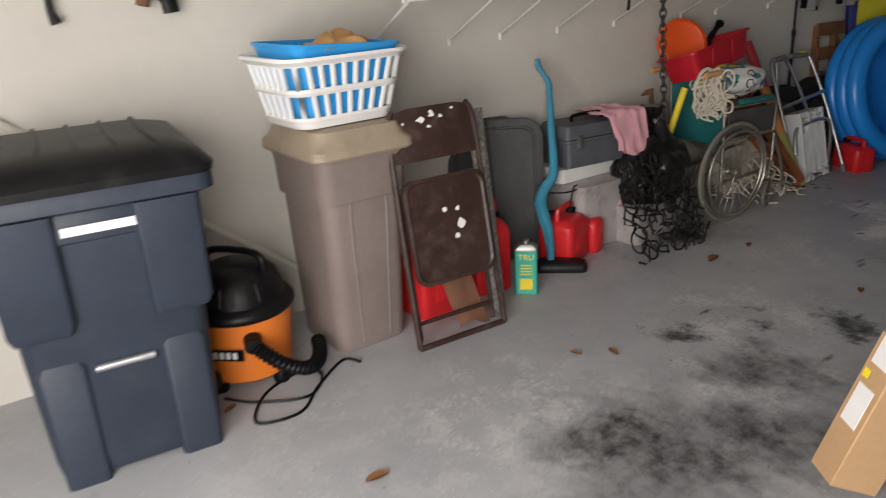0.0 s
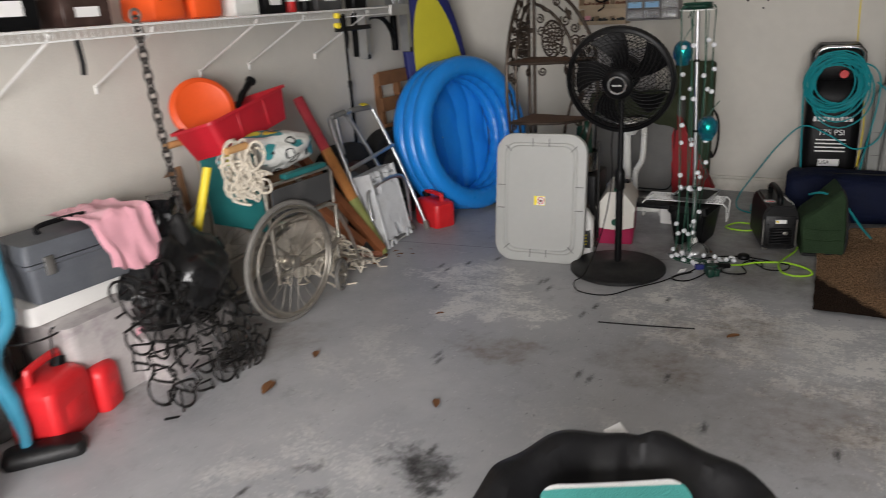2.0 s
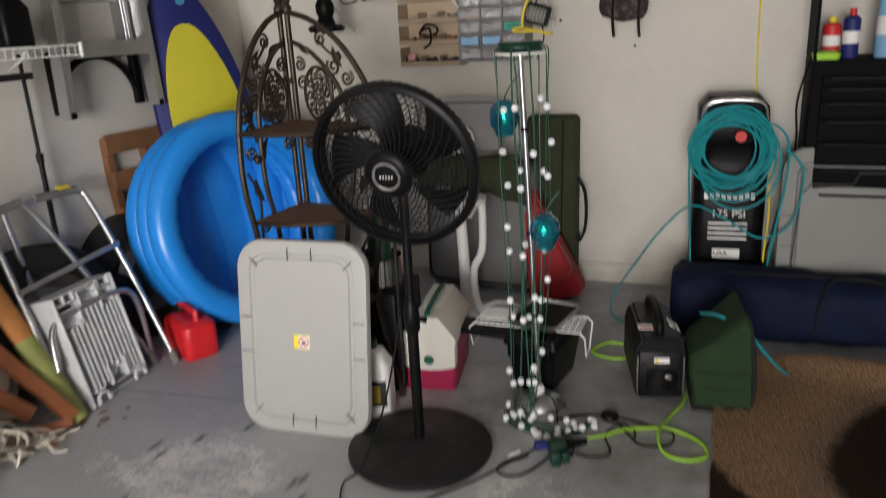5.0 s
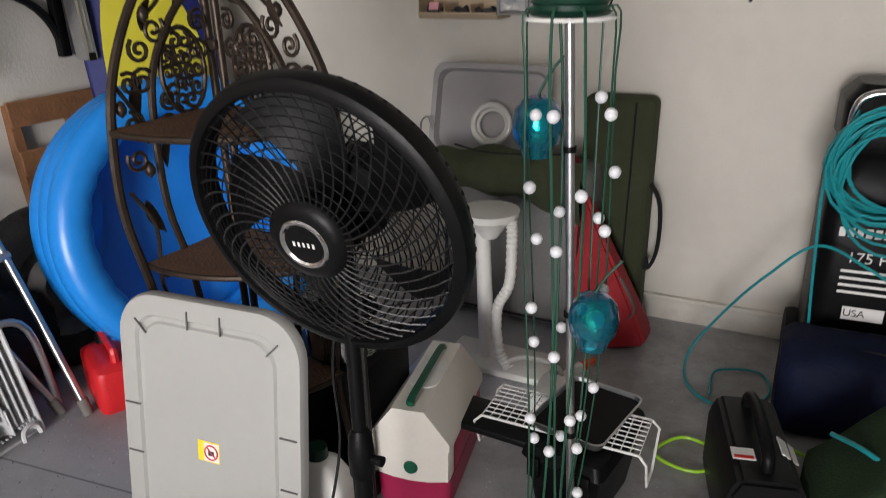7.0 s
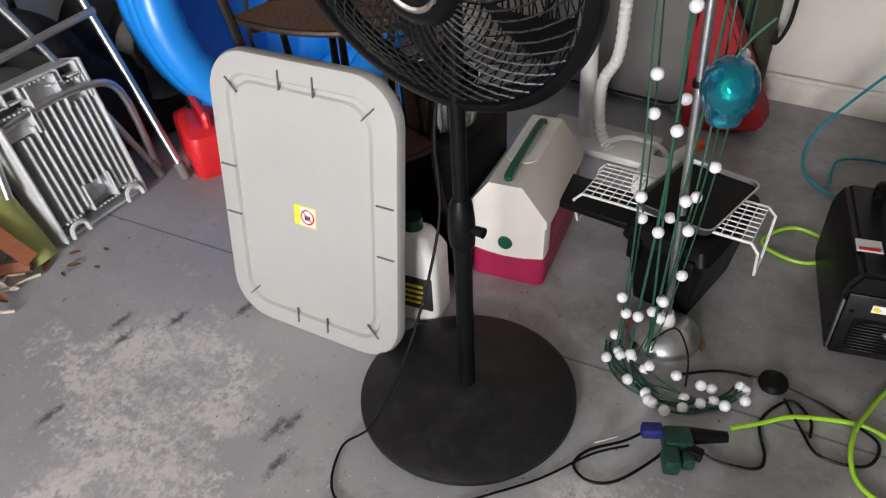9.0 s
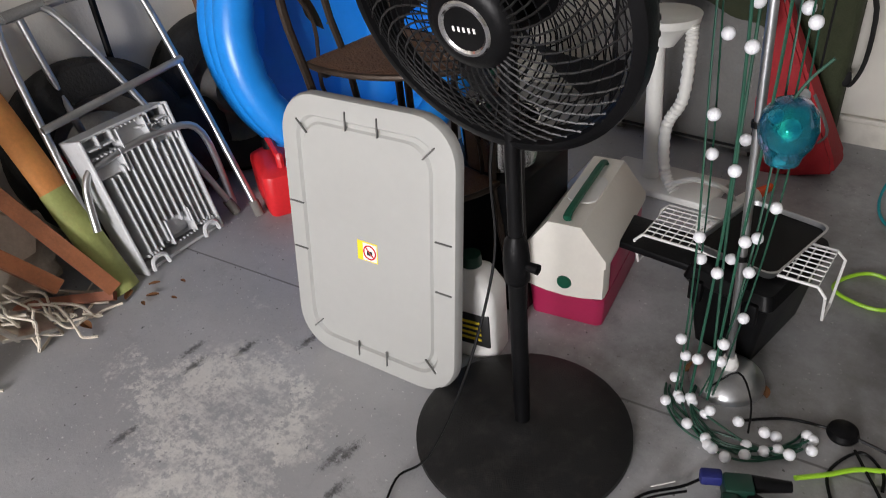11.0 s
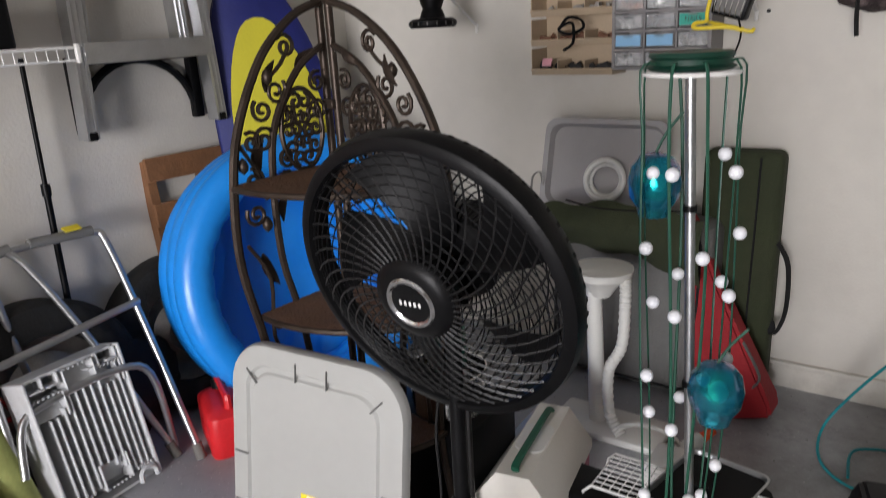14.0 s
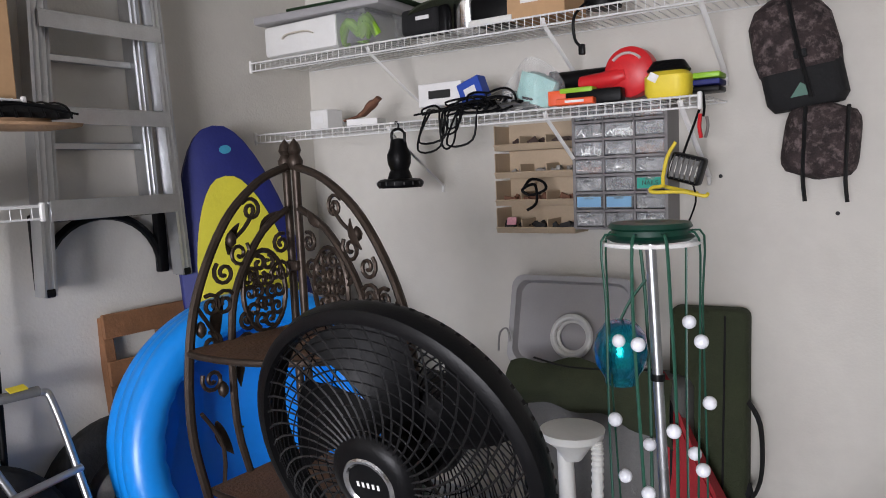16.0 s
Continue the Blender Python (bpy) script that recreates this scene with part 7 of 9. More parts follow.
b = bm_new(); tube(b, [(-0.1, 6.55, 0.007), (-0.237, 6.59, 0.007), (-0.308, 6.49, 0.007), (-0.26, 6.44, 0.007), (-0.16, 6.45, 0.007), (-0.06, 6.62, 0.007), (0.06, 6.66, 0.007), (0.2, 6.58, 0.007), (0.42, 6.54, 0.02), (0.7, 6.57, 0.02), (1.1, 6.52, 0.02), (1.6, 6.42, 0.02)], 0.0055, 8, smooth=7)
single("lime_extension_cord", b, M_LIME, "lime green extension cord running past the rug", "cord")
t = thing("black_floor_cords", "tangle of black cords with a round foot switch", "cord", ID)
for pts in ([(-0.36, 5.86, 0.006), (-0.27, 5.93, 0.006), (-0.19, 5.95, 0.008), (-0.153, 5.954, 0.01), (-0.05, 5.945, 0.006), (0.03, 5.92, 0.006), (0.076, 5.883, 0.012), (0.06, 5.82, 0.006), (-0.023, 5.8, 0.006), (-0.07, 5.85, 0.006), (-0.12, 5.92, 0.006)],
            [(-0.25, 5.68, 0.02), (-0.2, 5.68, 0.006), (-0.13, 5.7, 0.006), (-0.119, 5.74, 0.006), (-0.15, 5.83, 0.006), (-0.11, 5.92, 0.006), (-0.06, 5.89, 0.006), (-0.05, 5.84, 0.006)],
            [(-0.34, 5.68, 0.03), (-0.38, 5.63, 0.012), (-0.44, 5.57, 0.006), (-0.452, 5.52, 0.006), (-0.41, 5.5, 0.006), (-0.36, 5.53, 0.006), (-0.31, 5.62, 0.012), (-0.3, 5.65, 0.03)]):
    b = bm_new(); tube(b, pts, 0.0036, 6, smooth=6); part("cable", b, M_BLACK, t)
b = bm_new(); lathe(b, [(0.031, 0.0), (0.034, 0.008), (0.03, 0.02), (0.02, 0.026), (0.001, 0.027)], 24, T(-0.153, 5.954, 0)); part("foot_switch", b, M_BLACK, t, "round black foot switch")


# ---- generator, bags, rug ----
def generator(m):
    t = thing("inverter_generator", "black portable inverter generator with grille", "generator", m)
    b = bm_new()
    loft(b, [[(x, y, z) for x, z in ((-0.09, 0.015), (0.09, 0.015), (0.1, 0.04), (0.1, 0.27), (0.075, 0.33), (-0.075, 0.33), (-0.1, 0.27), (-0.1, 0.04))] for y in (-0.22, 0.2)])
    bmesh.ops.bevel(b, geom=list(b.edges), offset=0.012, segments=2, affect="EDGES")
    part("housing", b, M_BLACKDUST, t)
    b = bm_new(); box(b, 0.176, 0.012, 0.235, T(0, -0.22, 0.145), 0.006); panel = part("front_panel", b, M_BLACKDUST, t)
    b = bm_new(); box(b, 0.128, 0.004, 0.118, T(0.006, -0.2265, 0.118), 0.0015, 1); part("grille_recess", b, M_BLACK, panel)
    for i in range(10):
        z = 0.066 + 0.0116 * i
        w = 0.128 - (0.018 if i > 7 else 0.0) - (0.022 if i > 8 else 0.0) - (0.008 if i == 0 else 0.0)
        b = bm_new(); box(b, w, 0.011, 0.0046, T(0.006, -0.232, z) @ RX(24), 0.0015, 1); part("grille_slat", b, M_BLACKDUST, panel)
    b = bm_new(); lathe(b, [(0.001, 0.008), (0.006, 0.009), (0.009, 0.006), (0.014, 0.005), (0.017, 0.0)], 20, T(0.03, -0.237, 0.14) @ RX(90) @ Matrix.Diagonal((1, 0.8, 1, 1))); part("badge", b, M_STEEL, panel, "small oval metal badge")
    for x, z in ((-0.07, 0.2), (0.075, 0.2), (-0.07, 0.045), (0.07, 0.045)):
        b = bm_new(); lathe(b, [(0.001, 0.003), (0.004, 0.003), (0.0065, 0.0)], 12, T(x, -0.2265, z) @ RX(90)); part("screw_head", b, M_BLACK, panel)
    b = bm_new(); box(b, 0.062, 0.003, 0.026, T(0.002, -0.2285, 0.222)); label = part("data_label", b, M_PAPER, panel, "small white label")
    b = bm_new(); box(b, 0.016, 0.002, 0.014, T(-0.018, -0.2305, 0.222) @ RY(45)); part("label_sign", b, M_YELLOW, label)
    b = bm_new(); box(b, 0.16, 0.012, 0.075, T(0, -0.205, 0.275) @ RX(-28), 0.01); part("control_cover", b, M_BLACKDUST, t)
    for x in (-0.093, 0.093):
        b = bm_new(); box(b, 0.007, 0.012, 0.19, T(x, -0.219, 0.14), 0.002, 1); part("edge_strip", b, M_STEEL, t)
    b = bm_new(); box(b, 0.06, 0.05, 0.003, T(-0.05, -0.1, 0.332)); part("top_label", b, M_PAPER, t, "white and red warning label")
    b = bm_new(); box(b, 0.05, 0.012, 0.003, T(-0.05, -0.115, 0.3335)); part("label_stripe", b, M_REDINK, t)
    b = bm_new(); box(b, 0.06, 0.004, 0.08, T(0.075, -0.05, 0.318) @ RY(40) @ RX(90)); part("top_label", b, M_PAPER, t)
    b = bm_new(); tube(b, [(0, -0.16, 0.32), (0, -0.15, 0.38), (0, -0.05, 0.405), (0, 0.08, 0.4), (0, 0.14, 0.37), (0, 0.15, 0.32)], 0.018, 10, smooth=4); part("carry_handle", b, M_BLACK, t)
    for x in (-0.07, 0.07):
        for y in (-0.17, 0.15):
            b = bm_new(); cyl(b, 0.016, 0.014, 0.02, T(x, y, 0), 12); part("foot", b, M_RUBBER, t)
    return t


generator(T(-0.042, 6.32, 0) @ RZ(14) @ Matrix.Diagonal((0.9, 0.9, 0.78, 1)))
t = thing("green_carry_bag", "green canvas wedge-shaped carry bag, slumped", "bag", T(0.2, 6.27, 0) @ RZ(8))
b = bm_new()


def wedge(f, y):
    """A slumped three-cornered cross-section at depth y."""
    pts = [(-0.1, 0.0), (0.1, 0.0), (0.112, 0.05), (0.104, 0.2), (0.09, 0.32), (0.07, 0.36), (0.035, 0.33), (-0.03, 0.265), (-0.085, 0.215), (-0.105, 0.19), (-0.108, 0.06)]
    return [(x * f, y + 0.06 * z, z * (0.55 + 0.45 * f)) for x, z in pts]


loft(b, [wedge(0.9, -0.155), wedge(1.0, -0.14), wedge(1.02, -0.05), wedge(1.0, 0.05), wedge(0.96, 0.13), wedge(0.86, 0.15)])
bmesh.ops.subdivide_edges(b, edges=list(b.edges), cuts=2, use_grid_fill=True)
for v in b.verts:
    if v.co.z > 0.01:
        v.co += Vector((0.014 * noise.noise(v.co * 9), 0.016 * noise.noise(v.co * 7 + Vector((4, 0, 0))), 0.008 * noise.noise(v.co * 12)))
part("body", b, M_BAGGREEN, t)
b = bm_new(); tube(b, [(-0.1, -0.16, 0.008), (0.0, -0.166, 0.008), (0.1, -0.16, 0.008)], 0.012, 8, smooth=3, flat=0.7); part("base_piping", b, M_BLACKCLOTH, t, "black piping along the foot")
b = bm_new(); tube(b, [(0.104, -0.15, 0.02), (0.115, -0.14, 0.1), (0.106, -0.13, 0.22), (0.09, -0.12, 0.32), (0.07, -0.115, 0.362)], 0.007, 6, smooth=4); part("corner_piping", b, M_BLACKCLOTH, t)
b = bm_new(); tube(b, [(0.113, -0.05, 0.2), (0.13, -0.02, 0.16), (0.128, 0.05, 0.16), (0.112, 0.08, 0.2)], 0.012, 6, smooth=4, flat=0.35); part("carry_strap", b, M_BLACKCLOTH, t)
for z in (0.09, 0.15):
    b = bm_new(); tube(b, [(-0.09, -0.152, z), (0.0, -0.156, z - 0.006), (0.09, -0.15, z)], 0.003, 5, smooth=3); part("seam", b, M_BAGGREEN, t)

# rug
t = thing("rug", "brown and grey swirl-patterned shag rug, rumpled at the back", "rug", T(1.0, 5.85, 0))
b = bm_new()


def rug_sheet(u, v):
    x, y = -0.8 + 2.0 * u, -0.53 + 1.24 * v
    cut = max(0.0, (y - 0.28) * 0.42 - (x + 0.8))          # back corner drawn in
    x += cut * 0.9
    edge = 0.006 * noise.noise(Vector((x * 14, y * 14, 0)))
    hump = 0.05 * math.exp(-((y - 0.62 + 0.1 * math.sin(3 * x)) / 0.1) ** 2) * min(1, max(0, (x + 0.75) * 3))
    return (x + edge, y + edge, 0.016 + hump + 0.006 * noise.noise(Vector((x * 5, y * 5, 2))) + 0.004 * noise.noise(Vector((x * 30, y * 30, 7))))


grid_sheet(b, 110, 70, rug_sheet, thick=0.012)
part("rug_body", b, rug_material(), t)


def long_bag(m, L, r):
    t = thing("chair_bag", "long navy nylon folding chair bag lying on the floor", "bag", m)
    b = bm_new()
    rings = []
    for i in range(61):
        u = i / 60
        k = r * (min(1, 14 * min(u, 1 - u) + 0.72) ** 0.6) * (1 + 0.05 * math.sin(7 * u + 1))
        ring_pts = []
        for j in range(40):
            a = 2 * math.pi * j / 40
            c, q = math.cos(a), math.sin(a)
            c, q = math.copysign(abs(c) ** 0.65, c), math.copysign(abs(q) ** 0.7, q)
            w = 1 + 0.09 * noise.noise(Vector((u * 9, c * 2, q * 2))) + 0.045 * noise.noise(Vector((u * 34, c * 4, q * 3)))
            ring_pts.append((-L / 2 + L * u, k * 0.95 * c * w, max(0.002, r * 0.9 + k * 0.9 * q * w)))
        rings.append(ring_pts)
    loft(b, rings); part("body", b, M_BAGNAVY, t)
    b = bm_new(); tube(b, [(-L / 2 + 0.02, -0.2 * r, 1.72 * r), (-L / 4, -0.25 * r, 1.8 * r), (0, -0.22 * r, 1.78 * r), (L / 4, -0.25 * r, 1.8 * r), (L / 2 - 0.02, -0.2 * r, 1.72 * r)], 0.006, 6, smooth=5); part("zip", b, M_BLACKCLOTH, t)
    for x in (-0.25, 0.22):
        b = bm_new(); tube(b, [(x, -r * 0.99, r * 0.5), (x + 0.01, -r * 0.98, r * 1.3), (x + 0.05, -r * 0.7, r * 1.85), (x + 0.16, -r * 0.6, r * 1.95), (x + 0.26, -r * 0.75, r * 1.8), (x + 0.28, -r * 1.0, r * 1.2), (x + 0.28, -r * 1.0, r * 0.4)], 0.015, 6, smooth=4, flat=0.3); part("strap", b, M_BLACKCLOTH, t)
    return t


long_bag(T(0.82, 6.87, 0) @ RZ(1), 1.66, 0.165)


# ---- compressor and hose, tool chest, second lid ----
def compressor(m):
    t = thing("air_compressor", "upright black air compressor with white lettering", "air compressor", m)
    b = bm_new(); loft(b, [rrect(0.3, 0.3, 0.05, 0.05), rrect(0.32, 0.32, 0.06, 0.08), rrect(0.32, 0.32, 0.06, 0.72), rrect(0.26, 0.27, 0.07, 0.8), rrect(0.22, 0.24, 0.06, 0.82)]); part("tank", b, M_BLACK, t)
    b = bm_new(); loft(b, [rrect(0.24, 0.22, 0.04, 0.82), rrect(0.3, 0.26, 0.05, 0.86), rrect(0.3, 0.26, 0.05, 0.98), rrect(0.22, 0.2, 0.05, 1.03)]); part("pump_cover", b, M_BLACKDUST, t)
    b = bm_new(); tube(b, [(-0.12, -0.15, 0.8), (-0.13, -0.17, 0.95), (-0.1, -0.18, 1.01), (0, -0.18, 1.02), (0.1, -0.18, 1.01), (0.13, -0.17, 0.95), (0.12, -0.15, 0.8)], 0.013, 10, smooth=5); part("handle", b, M_CHROME, t)
    b = bm_new(); lathe(b, [(0.001, 0.02), (0.024, 0.02), (0.026, 0.0)], 20, T(0.03, -0.165, 0.86) @ RX(90)); part("gauge", b, M_REDINK, t)
    for s in (-1, 1):
        b = bm_new(); lathe(b, [(0.02, -0.03), (0.085, -0.028), (0.09, 0), (0.085, 0.028), (0.02, 0.03)], 24, T(s * 0.17, 0.1, 0.09) @ RY(90)); part("wheel", b, M_TYRE, t)
    b = bm_new(); box(b, 0.28, 0.04, 0.05, T(0, -0.12, 0.025), 0.01); part("foot_bar", b, M_RUBBER, t)
    words("175 PSI", 0.05, T(0.0, -0.1615, 0.5), M_PAPER, t)
    b = bm_new()
    for k in range(9):
        box(b, 0.018, 0.002, 0.03, T(-0.1 + 0.025 * k, -0.161, 0.585))
    part("brand_bar", b, M_PAPER, t)
    for k in range(4):
        b = bm_new(); box(b, 0.17, 0.002, 0.009, T(0, -0.161, 0.455 - 0.024 * k)); part("print_line", b, M_PAPER, t)
    b = bm_new(); box(b, 0.12, 0.003, 0.045, T(0.0, -0.161, 0.31)); lab = part("origin_label", b, M_PAPER, t, "white label with black letters")
    words("USA", 0.035, T(-0.025, -0.163, 0.31), M_INK, lab)
    return t


COMP = T(0.2, 7.21, 0) @ RZ(4)
compressor(COMP)
t = thing("air_hose", "coil of teal air hose hung on the compressor", "hose", ID)
random.seed(9)
for k in range(13):
    r = 0.115 + 0.05 * random.random()
    cx, cz = random.uniform(-0.025, 0.025), 0.825 + random.uniform(-0.04, 0.02)
    b = bm_new(); tube(b, [(cx + r * math.cos(a) * 1.05, -0.21 - 0.006 * k + 0.008 * math.sin(3 * a + k), cz + r * math.sin(a) * 1.05 * (1 + 0.12 * math.sin(a + k))) for a in [2 * math.pi * i / 22 for i in range(22)]], 0.0048, 6, COMP, closed=True); part("loop", b, M_TEALHOSE, t)
for k in range(6):
    r = 0.125 + 0.008 * k
    b = bm_new(); tube(b, [(0.012 * (k - 3) + r * math.cos(a), -0.23 - 0.007 * k + 0.012 * math.sin(2 * a + k), 0.815 - 0.012 * k + r * (1.1 + 0.08 * (k % 3)) * math.sin(a)) for a in [2 * math.pi * i / 24 for i in range(24)]], 0.0046, 6, COMP, closed=True); part("loop", b, M_TEALHOSE, t)
b = bm_new(); tube(b, [(-0.12, -0.2, 0.97), (-0.18, -0.22, 0.8), (-0.17, -0.22, 0.5), (-0.15, -0.24, 0.2), (-0.14, -0.26, 0.1)], 0.0048, 6, COMP, smooth=6); part("tail", b, M_TEALHOSE, t)
b = bm_new(); tube(b, [(0.42, 6.98, 0.82), (0.5, 6.97, 0.72), (0.47, 6.96, 0.5), (0.35, 6.96, 0.42), (0.2, 6.96, 0.5), (0.05, 6.98, 0.55), (-0.08, 7.0, 0.42), (-0.2, 7.1, 0.22), (-0.3, 7.08, 0.05), (-0.29, 6.93, 0.008), (-0.2, 6.82, 0.008), (-0.09, 6.82, 0.008), (-0.02, 6.95, 0.008), (-0.06, 7.08, 0.008), (-0.2, 7.02, 0.016), (-0.2, 6.85, 0.016)], 0.0048, 6, smooth=8); part("tail", b, M_TEALHOSE, t)
b = bm_new(); tube(b, [(0.24, 7.0, 0.95), (0.4, 6.99, 0.9), (0.44, 6.98, 0.75), (0.4, 6.97, 0.4), (0.38, 6.96, 0.2), (0.4, 7.06, 0.03), (0.45, 7.06, 0.01)], 0.0048, 6, smooth=8); part("tail", b, M_TEALHOSE, t)
b = bm_new(); tube(b, [(0.13, 6.38, 0.27), (0.2, 6.27, 0.31), (0.3, 6.22, 0.27), (0.4, 6.32, 0.12), (0.46, 6.42, 0.03)], 0.0065, 8, smooth=8); part("tail", b, M_TEALHOSE, t)
b = bm_new(); tube(b, [(0.29, WY - 0.012, 2.6), (0.29, WY - 0.012, 1.4), (0.31, WY - 0.02, 0.95), (0.38, 7.12, 0.6), (0.37, 7.0, 0.3)], 0.004, 6, smooth=4)
single("yellow_wall_cord", b, M_YELLOW, "thin yellow cord running down the wall", "cord")
b = bm_new(); tube(b, [(0.5, 7.1, 1.2), (0.46, 7.12, 1.0), (0.47, 7.12, 0.8), (0.42, 7.08, 0.5), (0.36, 7.05, 0.25), (0.3, 7.0, 0.2)], 0.005, 6, smooth=5)
single("black_power_cord", b, M_BLACK, "black power cord hanging beside the tool chest", "cord")


M_CHEST = mat("black_chest_enamel", (0.0045, 0.0045, 0.0048), 0.7, vary=0.25, bump=0.05, spec=0.08)


def tool_chest(m):
    t = thing("tool_chest", "black steel tool chest with slim drawers", "tool chest", m)
    b = bm_new(); box(b, 0.72, 0.34, 1.16, T(0, 0, 0.6), 0.008); part("cabinet", b, M_CHEST, t)
    z = 1.12
    for h in (0.045, 0.06, 0.075, 0.095, 0.11, 0.11, 0.13, 0.16, 0.16, 0.16):
        b = bm_new(); box(b, 0.66, 0.02, h - 0.01, T(0.01, -0.178, z - h / 2), 0.004, 1); d = part("drawer", b, M_CHEST, t)
        b = bm_new(); box(b, 0.6, 0.014, 0.012, T(0.01, -0.193, z - 0.014), 0.004, 1); part("drawer_pull", b, M_BLACK, d)
        z -= h
    b = bm_new(); box(b, 0.012, 0.34, 0.36, T(-0.354, 0, 1.36), 0.003, 1); part("side_wing", b, M_CHEST, t)
    return t


tool_chest(T(0.86, 7.21, 0))


def small_can(m, r, h, body, cap, label):
    t = thing("spray_can", label, "spray can", m)
    b = bm_new(); lathe(b, [(r * 0.95, 0), (r, 0.005), (r, h * 0.78), (r * 0.7, h * 0.84), (r * 0.4, h * 0.86)], 20); part("body", b, body, t)
    b = bm_new(); cyl(b, r * 0.42, r * 0.4, h * 0.14, T(0, 0, h * 0.86), 14); part("cap", b, cap, t)
    b = bm_new(); cyl(b, r * 1.01, r * 1.01, h * 0.25, T(0, 0, h * 0.3), 20); part("label_band", b, M_PAPER, t)
    return t


M_LTBLUE = mat("pale_blue_plastic", (0.22, 0.45, 0.68), 0.5, vary=0.06)
small_can(T(0.64, 7.12, 1.18), 0.032, 0.2, M_NAVY, M_REDINK, "blue and yellow spray lubricant can")
small_can(T(0.57, 7.15, 1.18), 0.035, 0.17, M_REDINK, M_YELLOW, "red spray can on the tool chest")
small_can(T(0.78, 7.13, 1.18), 0.05, 0.3, M_LTBLUE, M_LTBLUE, "tall pale blue bottle on the tool chest")
b = bm_new(); loft(b, [rrect(0.1, 0.07, 0.02, 0), rrect(0.11, 0.08, 0.02, 0.025), rrect(0.06, 0.04, 0.02, 0.035)])
single("yellow_tape_measure", b, M_LIME, "yellow green tape dispenser on the tool chest", "tape", T(0.55, 7.08, 1.18))
t = tote_lid("pale_tote_cover", "pale grey tote lid leaning on the tool chest", T(0.72, 6.97, 0.06) @ RX(-5), 0.6, 0.76, mat("warm_grey_lid_plastic", (0.2, 0.205, 0.19), 0.55, vary=0.08, scale=3, bump=0.05, dirt=0.3, dirtcol=(0.14, 0.135, 0.12)))
b = bm_new(); tube(b, [(-0.24, -0.004, 0.1), (-0.22, -0.004, 0.55), (-0.18, -0.004, 0.6), (-0.02, -0.004, 0.6), (0.0, -0.004, 0.65), (0.2, -0.004, 0.66)], 0.004, 6); part("moulded_line", b, M_DGREY, t)

# ---- cases and bags against the north wall ----
t = thing("grey_suitcase", "large grey soft suitcase standing by the wall", "suitcase", T(-1.02, 7.2, 0) @ RZ(-2) @ RX(-4))
b = bm_new(); box(b, 0.62, 0.26, 0.66, T(0, 0, 0.35), 0.05, 4); part("shell", b, M_CASE, t)
b = bm_new(); tube(b, [(p[0], -0.131, p[1] + 0.35) for p in [(q[0], q[1]) for q in rrect(0.56, 0.6, 0.06)]], 0.005, 6, closed=True); part("zip", b, M_BLACKCLOTH, t)
for x in (-0.25, 0.25):
    b = bm_new(); cyl(b, 0.025, 0.025, 0.03, T(x - 0.015, -0.08, 0.025) @ RY(90), 14); part("wheel", b, M_RUBBER, t)
t = thing("utility_sink", "grey plastic utility sink tipped on its side", "sink", T(-1.16, 7.18, 0.7) @ RX(-14))
b = bm_new(); loft(b, [[(x, y, z + 0.15) for x, z, _ in rrect(w, h, 0.05)] for y, w, h in ((0.02, 0.46, 0.32), (-0.01, 0.5, 0.36), (-0.015, 0.5, 0.36), (-0.012, 0.46, 0.32), (0.1, 0.4, 0.26), (0.105, 0.3, 0.2))]); part("basin", b, M_SINK, t)
b = bm_new(); tube(b, circle((0.02, -0.02, 0.1), 0.075, 28, "y"), 0.012, 8, closed=True); tube(b, circle((0.02, -0.005, 0.1), 0.06, 28, "y"), 0.008, 8, closed=True); part("collar_ring", b, M_PIPE, t, "white round ring")
b = bm_new(); tube(b, [(-0.28, -0.03, 0.02), (-0.27, -0.05, 0.09), (-0.24, -0.05, 0.11), (-0.22, -0.05, 0.06)], 0.004, 6, smooth=4); part("hook", b, M_STEEL, t)
b = bm_new()


def drape(u, v):
    return (-0.31 + 0.6 * u, -0.02 - 0.05 * math.sin(math.pi * v) - 0.02 * math.sin(7 * u), -0.14 * v - 0.1 * u * v + 0.03 * math.sin(3.2 * u) + 0.01 * math.sin(19 * u + 3 * v))


grid_sheet(b, 26, 10, drape, thick=0.02)
t = thing("olive_cloth_bag", "limp olive canvas bag draped over the suitcase", "bag", T(-1.0, 7.03, 0.735))
part("canvas", b, M_OLIVE, t)
b = bm_new(); tube(b, [(-0.2, -0.05, 0.03), (-0.05, -0.1, 0.025), (0.12, -0.09, 0.03), (0.24, -0.04, 0.03)], 0.007, 6, smooth=4, flat=0.4); part("strap", b, M_BLACKCLOTH, t)
t = thing("olive_gun_case", "tall olive canvas case with black strap", "bag", T(-0.665, 7.3, 0) @ RZ(3) @ RX(-2.5))
b = bm_new(); box(b, 0.27, 0.12, 0.92, T(0, 0, 0.46), 0.03, 3); part("body", b, M_OLIVE, t)
b = bm_new(); tube(b, [(0.05, -0.062, 0.02), (0.06, -0.063, 0.9)], 0.004, 6); part("zip", b, M_BLACKCLOTH, t)
b = bm_new(); tube(b, [(0.13, -0.03, 0.6), (0.175, -0.05, 0.52), (0.18, -0.05, 0.35), (0.15, -0.05, 0.26), (0.13, -0.03, 0.3)], 0.016, 6, smooth=4, flat=0.3); part("strap", b, M_BLACKCLOTH, t)
b = bm_new()
